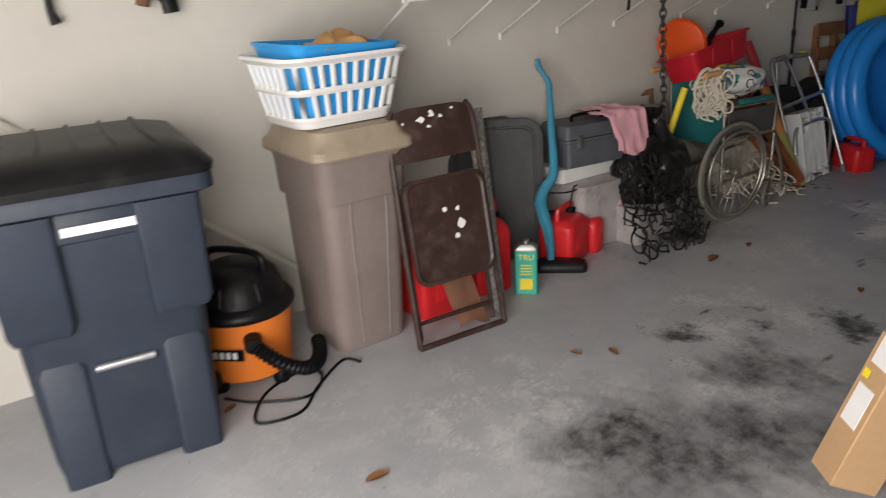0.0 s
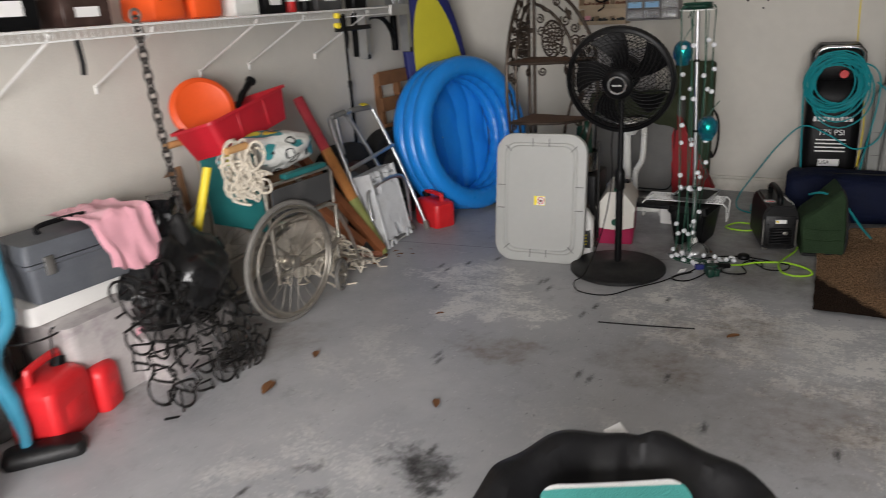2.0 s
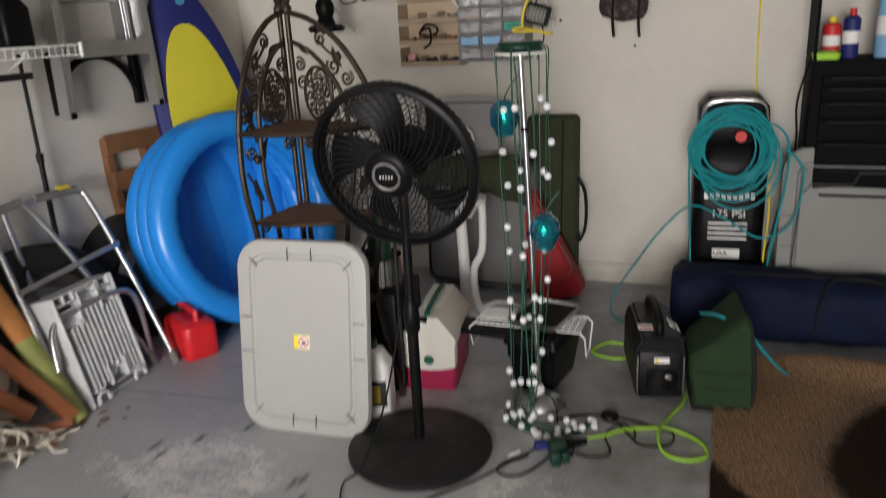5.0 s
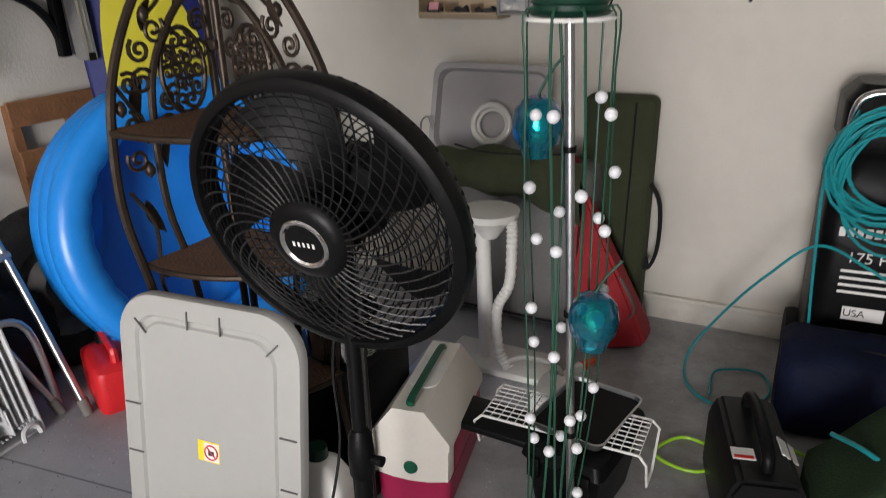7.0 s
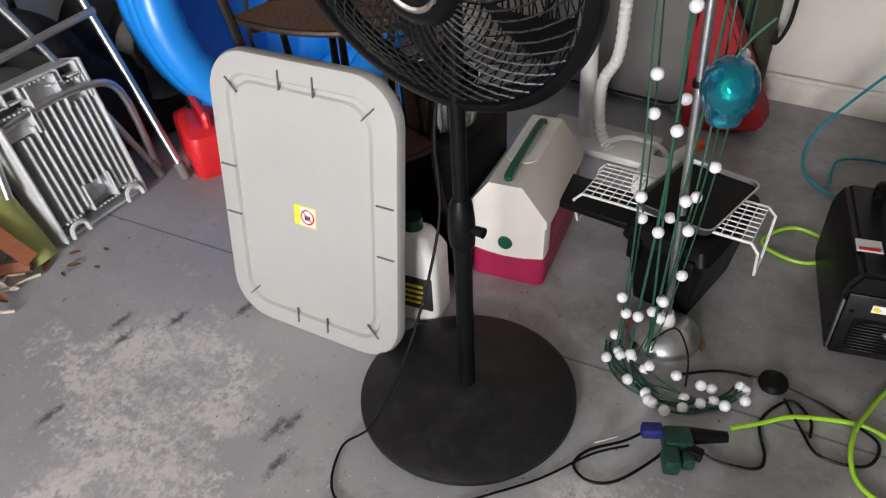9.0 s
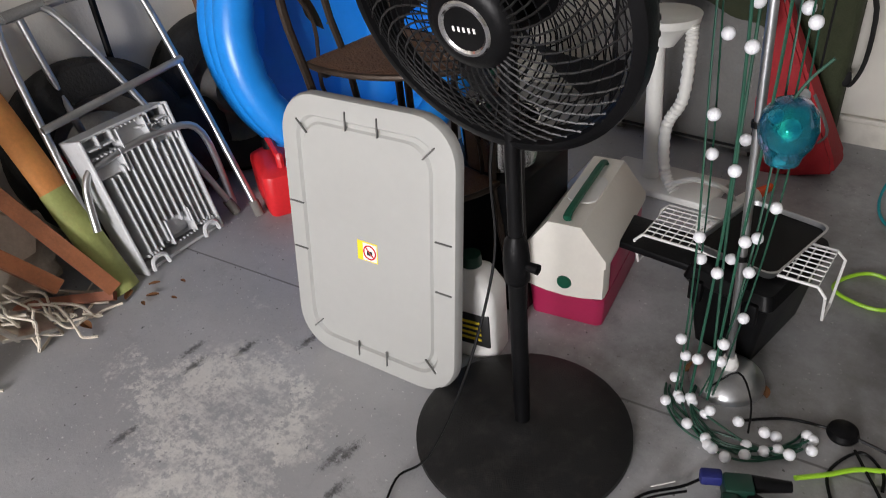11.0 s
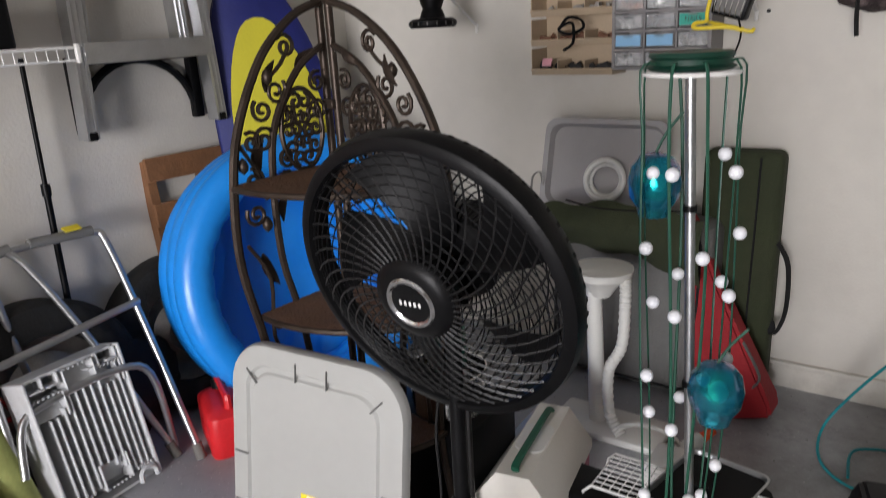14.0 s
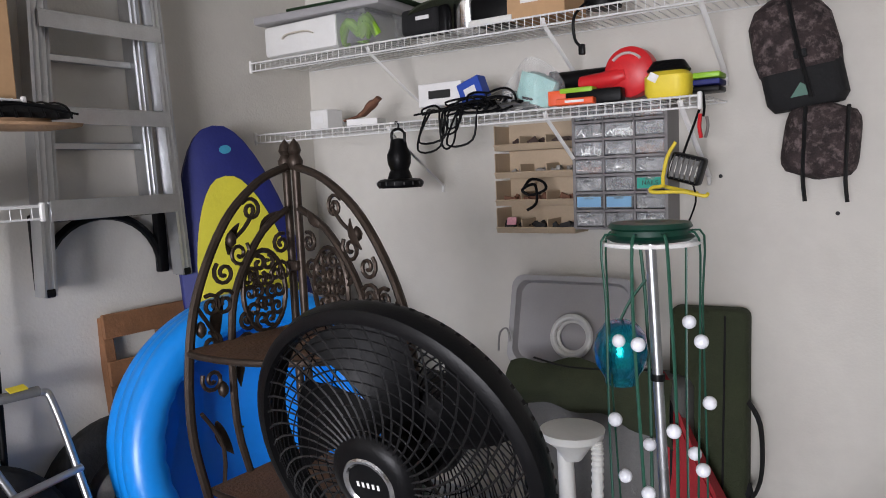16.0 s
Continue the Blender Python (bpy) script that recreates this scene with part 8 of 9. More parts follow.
loft(b, [[(x, y, z) for x, y in ((-w, -d), (w, -d), (w, d), (-w, d))] for z, w, d in ((0.0, 0.13, 0.06), (0.04, 0.14, 0.07), (0.25, 0.1, 0.055), (0.5, 0.05, 0.04), (0.72, 0.025, 0.03), (0.76, 0.01, 0.02))])
bmesh.ops.bevel(b, geom=list(b.edges), offset=0.012, segments=2, affect="EDGES")
t = thing("red_nylon_bag", "red nylon umbrella bag leaning on the case", "bag", T(-0.585, 7.1, 0) @ RY(-17) @ RX(-4))
part("body", b, M_REDCLOTH, t)
b = bm_new(); tube(b, [(0.1, -0.06, 0.28), (0.13, -0.07, 0.16), (0.1, -0.07, 0.12)], 0.012, 6, smooth=4, flat=0.35); part("strap", b, M_CASE, t)
t = thing("toilet_plumbing_kit", "white plastic pipe stand with corrugated hose", "pipe", T(-0.985, 6.78, 0))
b = bm_new(); box(b, 0.4, 0.2, 0.03, T(0.05, 0.0, 0.015), 0.012); part("foot", b, M_PIPE, t)
b = bm_new(); cyl(b, 0.03, 0.026, 0.56, T(0, 0, 0.03) @ RY(-2), 20); part("pipe", b, M_PIPE, t)
b = bm_new(); lathe(b, [(0.03, 0.5), (0.06, 0.545), (0.1, 0.575), (0.105, 0.6), (0.001, 0.605)], 28, T(0.01, 0, 0)); part("funnel", b, M_PIPE, t)
path = curve_pts([(0.1, -0.02, 0.58), (0.105, -0.03, 0.5), (0.1, -0.04, 0.35), (0.06, -0.05, 0.25), (0.07, -0.06, 0.1), (0.12, -0.08, 0.04)], 12)
b = bm_new(); tube(b, path, [0.021 if i % 2 else 0.017 for i in range(len(path))], 12); part("corrugated_hose", b, M_PIPE, t)
b = bm_new(); tube(b, [(0.12, -0.1, 0.08), (0.2, -0.11, 0.12), (0.3, -0.1, 0.1), (0.32, -0.08, 0.03)], 0.009, 8, smooth=5); part("curved_tube", b, M_PIPE, t)
t = thing("caulk_gun", "white tube with orange nozzle lying by the pipes", "tube", T(-0.72, 6.6, 0.02))
b = bm_new(); cyl(b, 0.025, 0.025, 0.2, RZ(60) @ RY(78), 16); part("tube", b, M_PIPE, t)
b = bm_new(); cyl(b, 0.02, 0.012, 0.06, RZ(60) @ RY(78) @ T(0, 0, 0.2), 14); part("nozzle", b, M_ORED, t, "orange nozzle")


# ---- wire shelves, ladder, organizers ----
def wire_shelf(name, label, a, c, depth, z, back, axis, braces, drop=0.24):
    """A ventilated shelf on a wall. axis 'y': runs along y on the west wall; 'x': along x on the north wall."""
    t = thing(name, label, "shelf", ID)

    def P(s, d, h):
        return (back + d, s, z + h) if axis == "y" else (s, back - d, z + h)
    for nm, d, h, r in (("back_rod", 0.006, 0, 0.003), ("middle_rod", depth * 0.5, -0.003, 0.003), ("front_rod", depth, 0, 0.0035), ("lip_rod", depth, -0.035, 0.0035)):
        b = bm_new(); bar(b, P(a, d, h), P(c, d, h), r, 6); part(nm, b, M_WIRE, t)
    n = int((c - a) / 0.03)
    for lot in range(0, n + 1, 300):
        b = bm_new()
        for i in range(lot, min(n + 1, lot + 300)):
            s = a + (c - a) * i / n
            tube(b, [P(s, 0.004, 0.003), P(s, depth, 0.003), P(s, depth + 0.002, -0.037)], 0.0017, 4)
        tagged(part("wire_deck", b, M_WIRE, t), kind="stuff")
    for s in (a, c):
        b = bm_new(); q = P(s, depth, -0.016)
        box(b, 0.014, 0.014, 0.055, T(*q), 0.003, 1); part("end_cap", b, M_WHITEP, t)
    for s in braces:
        b = bm_new(); tube(b, [P(s, 0.004, -drop), P(s, 0.012, -drop + 0.004), P(s, depth - 0.01, -0.03), P(s, depth, -0.01)], 0.009, 6, flat=0.45); part("support_brace", b, M_WHITEP, t)
        b = bm_new(); q = P(s, 0.006, -drop - 0.01)
        box(b, 0.012, 0.012, 0.04, T(*q), 0.003, 1); part("brace_foot", b, M_WHITEP, t)
    return t


wire_shelf("west_wire_shelf", "long white wire shelf on the west wall", 2.36, 5.8, 0.4, 1.395, WX, "y", (2.4, 2.86, 3.18, 3.58, 4.02, 4.62, 4.97, 5.55))
wire_shelf("upper_west_wire_shelf", "upper white wire shelf on the west wall", 2.28, 5.8, 0.36, 1.7, WX, "y", (2.86, 3.58, 4.3, 5.0, 5.5))
wire_shelf("upper_north_wire_shelf", "upper white wire shelf loaded with gear", WX + 0.02, 0.6, 0.4, 1.962, WY, "x", (-1.9, -1.14, -0.62, 0.2), 0.23)
wire_shelf("lower_north_wire_shelf", "lower white wire shelf with tools", WX + 0.02, -0.62, 0.4, 1.645, WY, "x", (-1.82, -1.14, -0.68), 0.26)


def stepladder(m):
    t = thing("stepladder", "aluminium stepladder hung on a black wall bracket", "ladder", m)
    # local x along the wall, y away from it, z up
    def rail(x0, x1, y0, y1, z0, z1, nm):
        b = bm_new()
        A, C = Vector((x0, y0, z0)), Vector((x1, y1, z1))
        prof = ((-0.0135, -0.03), (-0.0105, -0.03), (-0.0105, 0.028), (0.0105, 0.028), (0.0105, -0.03), (0.0135, -0.03), (0.0135, 0.031), (0.008, 0.031), (0.006, 0.029), (0.003, 0.031), (-0.003, 0.031), (-0.006, 0.029), (-0.008, 0.031), (-0.0135, 0.031))
        loft(b, [[A + Vector((dx * 1.6, dy, 0)) for dx, dy in prof], [C + Vector((dx * 1.6, dy, 0)) for dx, dy in prof]])
        return part(nm, b, M_ALU, t)
    rail(-0.27, -0.215, 0.1, 0.1, 0.0, 1.5, "side_rail")
    rail(0.27, 0.2, 0.1, 0.1, 0.0, 1.5, "side_rail")
    rail(-0.2, -0.16, 0.03, 0.05, 0.25, 1.5, "rear_rail")
    rail(0.2, 0.15, 0.03, 0.05, 0.25, 1.5, "rear_rail")
    for i, z in enumerate((0.31, 0.62, 0.93, 1.24)):
        w = 0.52 - 0.1 * z / 1.5
        b = bm_new(); box(b, w, 0.075, 0.012, T(0, 0.1, z), 0.002, 1); box(b, w, 0.004, 0.07 if i == 0 else 0.05, T(0, 0.138, z - 0.028), 0.001, 1); part("tread", b, M_ALU, t)
    for z in (0.5, 0.8, 1.1):
        b = bm_new(); box(b, 0.36, 0.02, 0.025, T(0, 0.035, z), 0.003, 1); part("rear_rung", b, M_ALU, t)
    b = bm_new(); bar(b, (-0.2, 0.1, 1.05), (-0.1, 0.05, 1.3), 0.006, 6); part("spreader", b, M_ALU, t)
    for s in (-1, 1):
        b = bm_new(); box(b, 0.032, 0.068, 0.03, T(s * 0.27, 0.1, 0.012), 0.006); part("rubber_foot", b, M_BLACK, t)
    return t


stepladder(T(WX, 6.22, 1.09) @ RZ(90) @ RX(0) @ Matrix.Diagonal((1, -1, 1, 1)))
t = thing("ladder_bracket", "black arched plastic bracket on the wall", "bracket", T(WX, 6.22, 1.36))
b = bm_new(); box(b, 0.03, 0.5, 0.04, T(0.02, 0, -0.01), 0.006); part("top_bar", b, M_BLACK, t)
b = bm_new(); tube(b, [(0.02, 0.235 * math.cos(a), -0.24 + 0.22 * math.sin(a)) for a in [math.pi * k / 16 for k in range(17)]], 0.016, 8); part("arch", b, M_BLACK, t)
for s in (-1, 1):
    b = bm_new(); box(b, 0.035, 0.04, 0.26, T(0.02, s * 0.24, -0.13), 0.006); part("upright", b, M_BLACK, t)


def drawer_organizer(m, w, h, cols, rows):
    t = thing("small_parts_cabinet", "grey small parts cabinet with clear drawers", "cabinet", m)
    b = bm_new(); box(b, w, 0.012, h, T(0, 0.07, h / 2)); part("back_panel", b, M_ORGGREY, t)
    for i in range(cols + 1):
        b = bm_new(); box(b, 0.007 if 0 < i < cols else 0.012, 0.15, h, T(-w / 2 + w * i / cols, 0, h / 2), 0.001, 1); part("upright", b, M_ORGGREY, t)
    for j in range(rows + 1):
        b = bm_new(); box(b, w, 0.15, 0.009, T(0, 0, h * j / rows), 0.001, 1); part("shelf_board", b, M_ORGGREY, t)
    cw, ch = w / cols - 0.014, h / rows - 0.018
    fills = [M_STEEL, M_STEEL, M_PIPE, M_BROWNMETAL, M_IRON, M_STEEL, M_RUST, M_STEEL]
    random.seed(31)
    for i in range(cols):
        for j in range(rows):
            q = T(-w / 2 + w * (i + 0.5) / cols, -0.062, h * (j + 0.5) / rows)
            b = bm_new(); box(b, cw, 0.008, ch, q @ T(0, -0.01, 0), 0.003, 1); d = part("drawer_front", b, M_CLEAR, t, "clear plastic drawer front")
            d.visible_shadow = False
            if (i, j) == (2, 2):
                b = bm_new(); box(b, cw * 0.92, 0.003, ch * 0.8, q @ T(0, -0.016, 0)); l = part("green_card", b, M_GREENCAN, d, "green card")
                words("NAILS", 0.022, q @ T(0, -0.018, 0), M_INK, l)
            elif (i, j) in ((0, 1), (1, 1)):
                b = bm_new(); box(b, cw * 0.92, 0.003, ch * 0.8, q @ T(0, -0.016, 0)); part("blue_card", b, M_LTBLUE, d, "pale blue card")
            else:
                b = bm_new()
                for k in range(16):
                    p = (random.uniform(-0.42, 0.42) * cw, random.uniform(0.0, 0.04), -ch * 0.42 + random.uniform(0, 0.45) * ch)
                    a = random.uniform(0, 180)
                    box(b, 0.028, 0.004, 0.004, q @ T(*p) @ RY(a) @ RZ(random.uniform(-40, 40)))
                tagged(part("hardware", b, random.choice(fills), d), kind="stuff")
            b = bm_new(); box(b, cw * 0.35, 0.008, 0.008, q @ T(0, -0.016, ch * 0.3), 0.002, 1); part("pull", b, M_CLEAR, d)
    return t


drawer_organizer(T(-0.965, WY - 0.08, 1.21), 0.345, 0.46, 3, 7)


def bin_organizer(m, w, h):
    t = thing("tan_parts_bins", "tan plastic tilt-out parts bins on the wall", "organizer", m)
    b = bm_new(); box(b, w, 0.012, h, T(0, 0.045, h / 2)); part("back_panel", b, M_ORGTAN, t)
    random.seed(17)
    for j in range(4):
        z = h * j / 4
        b = bm_new()
        prof = [(0.05, z + 0.002), (-0.08, z + 0.002), (-0.1, z + 0.024), (-0.096, z + 0.028), (-0.076, z + 0.008), (0.05, z + 0.008)]
        loft(b, [[(-w / 2, y, q) for y, q in prof], [(w / 2, y, q) for y, q in prof]])
        tray = part("bin", b, M_ORGTAN, t)
        for x in (-w / 2, -w / 6, w / 6, w / 2):
            b = bm_new(); box(b, 0.004, 0.14, 0.05 if abs(x) < w / 3 else 0.1, T(x, -0.02, z + (0.032 if abs(x) < w / 3 else 0.053)), 0.001, 1); part("divider", b, M_ORGTAN, tray)
        b = bm_new()
        for k in range(16):
            box(b, random.uniform(0.012, 0.05), 0.012, random.uniform(0.006, 0.035), T(random.uniform(-0.44, 0.44) * w, random.uniform(-0.07, 0.02), z + 0.03) @ RY(random.uniform(-40, 40)), 0.001, 1)
        tagged(part("small_part", b, (M_INK, M_RUST, M_STEEL, M_BROWNMETAL)[j], tray), kind="stuff")
    b = bm_new(); box(b, 0.04, 0.006, 0.03, T(-w / 2 + 0.06, -0.075, 0.05) @ RX(-20)); part("red_sticker", b, M_PINK, t)
    return t


bin_organizer(T(-1.315, WY - 0.05, 1.185), 0.335, 0.44)
b = bm_new(); tube(b, [(x + 0.06, y, z) for x, y, z in ((-1.42, 7.27, 1.37), (-1.38, 7.25, 1.4), (-1.33, 7.25, 1.39), (-1.32, 7.25, 1.36), (-1.38, 7.25, 1.34), (-1.42, 7.25, 1.36), (-1.36, 7.24, 1.38), (-1.36, 7.25, 1.31), (-1.4, 7.25, 1.28))], 0.006, 6, smooth=6)
single("charger_cord", b, M_BLACK, "coiled black charger cord in the parts bins", "cord")

t = thing("camping_lantern", "black hanging camping lantern fan", "lantern", T(-1.77, 7.0, 1.39))
b = bm_new(); lathe(b, [(0.001, 0.0), (0.085, 0.0), (0.092, 0.01), (0.09, 0.026), (0.078, 0.034), (0.06, 0.036)], 32); part("fan_ring", b, M_BLACK, t)
b = bm_new(); lathe(b, [(0.05, 0.035), (0.042, 0.06), (0.036, 0.07), (0.046, 0.095), (0.048, 0.13), (0.036, 0.155), (0.03, 0.19), (0.001, 0.195)], 24); part("body", b, M_BLACK, t)
b = bm_new(); tube(b, [(-0.028, 0, 0.18), (-0.03, 0, 0.215), (0, 0, 0.23), (0.03, 0, 0.215), (0.028, 0, 0.18)], 0.006, 6, smooth=3); tube(b, [(0, 0, 0.225), (0.004, 0, 0.25), (-0.008, 0, 0.258), (-0.01, 0, 0.248)], 0.004, 6, smooth=3); part("hook", b, M_BLACK, t)
for k in range(16):
    a = 2 * math.pi * k / 16
    b = bm_new(); box(b, 0.012, 0.005, 0.012, RZ(math.degrees(a)) @ T(0.088, 0, 0.017)); part("vent", b, M_DGREY, t)


def backpack(m):
    t = thing("camouflage_backpack", "bark camouflage backpack hung on the wall", "backpack", m)
    b = bm_new(); loft(b, [rrect((0.25 - 0.02 * k / 12) * (1 - abs(k / 6 - 1) ** 5) ** 0.4 + 0.02, 0.14 * (1 - abs(k / 6 - 1) ** 4) ** 0.5 + 0.02, 0.06, -0.005 + 0.29 * k / 12) for k in range(13)], T(-0.03, 0, 0) @ RY(14)); low = part("lower_pouch", b, M_CAMO, t)
    for x in (-0.07, 0.07):
        b = bm_new(); tube(b, [(x, -0.075, 0.26), (x, -0.08, 0.1), (x, -0.06, -0.01), (x + 0.01, -0.06, -0.09)], 0.024, 6, RY(10), smooth=3, flat=0.3); part("strap", b, M_BLACKCLOTH, low)
    b = bm_new(); loft(b, [rrect(0.24, 0.11, 0.04, 0.27, cx=-0.02), rrect(0.28, 0.15, 0.05, 0.3, cx=-0.02), rrect(0.28, 0.15, 0.05, 0.45, cx=-0.03)]); mid = part("main_body", b, M_BLACKCLOTH, t)
    b = bm_new(); loft(b, [rrect(0.285, 0.16, 0.06, 0.41, cx=-0.03), rrect(0.3, 0.18, 0.07, 0.47, cx=-0.035), rrect(0.285, 0.17, 0.07, 0.6, cx=-0.045), rrect(0.22, 0.12, 0.055, 0.66, cx=-0.05), rrect(0.12, 0.06, 0.03, 0.69, cx=-0.05)]); part("top_flap", b, M_CAMO, t)
    b = bm_new(); tube(b, [(-0.03, -0.09, 0.66), (-0.02, -0.092, 0.5), (0.0, -0.085, 0.3)], 0.028, 6, smooth=3, flat=0.3); box(b, 0.045, 0.02, 0.03, T(-0.015, -0.095, 0.46), 0.004); part("buckle_strap", b, M_BLACKCLOTH, t)
    b = bm_new(); v = [b.verts.new(p) for p in ((-0.07, -0.079, 0.31), (0.0, -0.079, 0.31), (-0.012, -0.079, 0.345), (-0.03, -0.079, 0.36), (-0.05, -0.079, 0.335))]; b.faces.new(v); part("green_patch", b, M_BUTTON, mid, "green mountain patch")
    return t


backpack(T(-0.3, WY - 0.09, 1.375) @ RY(-8) @ Matrix.Scale(0.86, 4))
for x, z in ((-0.642, 1.386), (-0.27, 1.25)):
    b = bm_new(); lathe(b, [(0.007, 0.0), (0.006, 0.006), (0.001, 0.008)], 10, RX(90))
    single("wall_screw", b, M_INK, "dark screw head in the wall", "screw", T(x, WY - 0.001, z))

# work light clamped under the lower shelf
t = thing("work_light", "yellow and black portable halogen work light", "work light", T(-0.685, 7.1, 1.42) @ RY(16) @ Matrix.Scale(0.84, 4))
b = bm_new(); box(b, 0.13, 0.07, 0.11, ID, 0.012); part("housing", b, M_BLACK, t)
b = bm_new(); box(b, 0.1, 0.005, 0.08, T(0.0, -0.037, 0.0)); part("lens", b, M_CASE, t)
for i in range(6):
    b = bm_new(); tube(b, [(-0.05 + 0.02 * i, -0.036, 0.045), (-0.05 + 0.02 * i, -0.06, 0.02), (-0.05 + 0.02 * i, -0.06, -0.02), (-0.05 + 0.02 * i, -0.036, -0.045)], 0.002, 5); part("guard_wire", b, M_STEEL, t)
b = bm_new(); tube(b, [(-0.07, 0.0, 0.09), (-0.085, -0.005, 0.03), (-0.08, -0.01, -0.05), (-0.07, -0.02, -0.085), (-0.1, -0.045, -0.1), (-0.09, -0.06, -0.115), (0.02, -0.06, -0.085), (0.1, -0.055, -0.08), (0.11, -0.04, -0.07)], 0.0075, 8, smooth=4); tube(b, [(-0.07, -0.02, -0.085), (-0.05, 0.02, -0.09), (0.06, 0.03, -0.085)], 0.0075, 8, smooth=4); part("stand", b, M_YELLOW, t, "yellow tube stand")
b = bm_new(); tube(b, [(0.03, 0.02, -0.05), (0.06, 0.03, -0.12), (0.05, 0.03, -0.24)], 0.004, 6, smooth=4); part("cord", b, M_BLACK, t)

b = bm_new(); bar(b, (-0.03, 0, 0.05), (-0.02, 0.02, 0.235), 0.005, 6); part("hanger", b, M_BLACK, t)
# ---- goods on the north shelves ----
def carton(name, label, m, w, d, h, material, cat="box"):
    t = thing(name, label, cat, m)
    b = bm_new(); box(b, w, d, h, T(0, 0, h / 2), 0.003, 1); part("carton_body", b, material, t)
    b = bm_new(); box(b, w * 0.5, 0.002, h * 0.35, T(0, -d / 2 - 0.001, h * 0.5)); part("print_panel", b, M_PAPER if material != M_PAPER else M_INK, t)
    return t


SH2, SH1 = 1.651, 1.968
carton("white_carton", "small white printed carton on the shelf", T(-2.24, 7.12, SH2), 0.1, 0.1, 0.085, M_WHITEP)
t = thing("driftwood", "rough piece of bark and cardboard scraps", "driftwood", T(-2.03, 7.1, SH2))
b = bm_new(); tube(b, [(-0.09, 0, 0.03), (0, 0.01, 0.05), (0.06, 0.0, 0.085), (0.1, 0, 0.11)], [0.012, 0.024, 0.03, 0.02], 8, smooth=4, flat=0.5); part("bark", b, M_RUST, t)
b = bm_new(); box(b, 0.14, 0.08, 0.025, T(0.05, -0.03, 0.013) @ RZ(12)); part("scrap_card", b, M_PAPER, t)
t = thing("bungee_cords", "tangle of black bungee cords drooping from the shelf", "cord", T(-1.52, 7.05, SH2))
random.seed(44)
for k in range(14):
    x = random.uniform(-0.16, 0.12)
    low = random.uniform(-0.12, 0.02) if k < 8 else random.uniform(0.0, 0.05)
    b = bm_new(); tube(b, [(x, 0.02, 0.03), (x + 0.02, -0.055, 0.02), (x + random.uniform(-0.03, 0.05), -0.07, low), (x + 0.08, -0.06, low + 0.01), (x + 0.1, -0.04, 0.03), (x + 0.13, 0.03, 0.05)], 0.0042, 6, smooth=5); part("cord", b, M_BLACK, t)
t = thing("cord_heap", "tangled black cords and leads heaped on the shelf", "cord", T(-1.36, 7.06, SH2))
for k in range(16):
    c = (random.uniform(-0.12, 0.12), random.uniform(-0.05, 0.04), random.uniform(0.02, 0.06))
    r = random.uniform(0.025, 0.06)
    b = bm_new(); tube(b, [(c[0] + r * math.cos(a) * 1.3, c[1] + 0.02 * math.sin(2 * a + k), max(0.006, c[2] + r * 0.6 * math.sin(a))) for a in [0.65 * i + k for i in range(9)]], 0.0045, 6, smooth=3); part("lead", b, M_BLACK if k % 4 else M_STEEL, t)
carton("open_white_box", "white open carton with blue lettered pack", T(-1.62, 7.15, SH2 + 0.05), 0.2, 0.14, 0.09, M_PAPER)
M_BLUEBOX = mat("blue_carton", (0.02, 0.07, 0.42), 0.5, vary=0.1)
carton("blue_carton", "small bright blue carton tilted on cords", T(-1.46, 7.1, SH2 + 0.05) @ RY(-20), 0.1, 0.06, 0.09, M_BLUEBOX)
t = thing("safety_hat_bag", "clear bag with a green patterned box", "bag", T(-1.2, 7.1, SH2))
b = bm_new(); grid_sheet(b, 14, 8, lambda u, v: (-0.12 + 0.24 * u, -0.07 + 0.02 * math.sin(9 * u), 0.0 + 0.18 * v * math.sin(math.pi * (0.15 + 0.7 * u))), thick=0.003); o = part("clear_bag", b, M_CLEAR, t); o.visible_shadow = False
b = bm_new(); box(b, 0.13, 0.08, 0.1, T(0.0, 0.0, 0.07) @ RY(25), 0.004); part("teal_box", b, mat("mint_box", (0.35, 0.6, 0.55), 0.6, dirt=0.5, dirtcol=(0.1, 0.3, 0.3), dscale=40), t)
b = bm_new(); box(b, 0.09, 0.05, 0.05, T(0.1, -0.04, 0.03) @ RZ(15), 0.003); part("orange_box", b, M_ORED, t)
t = thing("pliers", "pair of steel pliers lying on the shelf edge", "pliers", T(-1.3, 7.04, SH2))
b = bm_new(); tube(b, [(-0.1, 0, 0.01), (0, -0.01, 0.025), (0.09, 0, 0.02)], 0.014, 8, smooth=4, flat=0.6); part("jaw", b, M_STEEL, t)
b = bm_new(); tube(b, [(-0.1, 0.03, 0.02), (0, 0.02, 0.035), (0.06, -0.02, 0.03)], 0.012, 8, smooth=4, flat=0.6); part("handle", b, M_BLACK, t)
t = thing("leaf_blower", "red handheld blower with black tube on the shelf", "blower", T(-0.94, 7.16, SH2) @ Matrix.Scale(0.86, 4))
b = bm_new(); tube(b, [(-0.3, 0.03, 0.12), (-0.05, 0.03, 0.12), (0.05, 0.02, 0.12)], 0.04, 14); part("tube", b, M_BLACK, t)
b = bm_new(); lathe(b, [(0.001, 0.05), (0.07, 0.05), (0.098, 0.03), (0.1, -0.03), (0.07, -0.05), (0.001, -0.05)], 30, T(0.07, -0.02, 0.12) @ RX(90)); part("fan_case", b, M_RED, t)
b = bm_new(); tube(b, [(-0.13, -0.04, 0.09), (0.0, -0.05, 0.1), (0.06, -0.05, 0.11)], [0.034, 0.036, 0.03], 12, smooth=3); part("nozzle", b, M_RED, t)
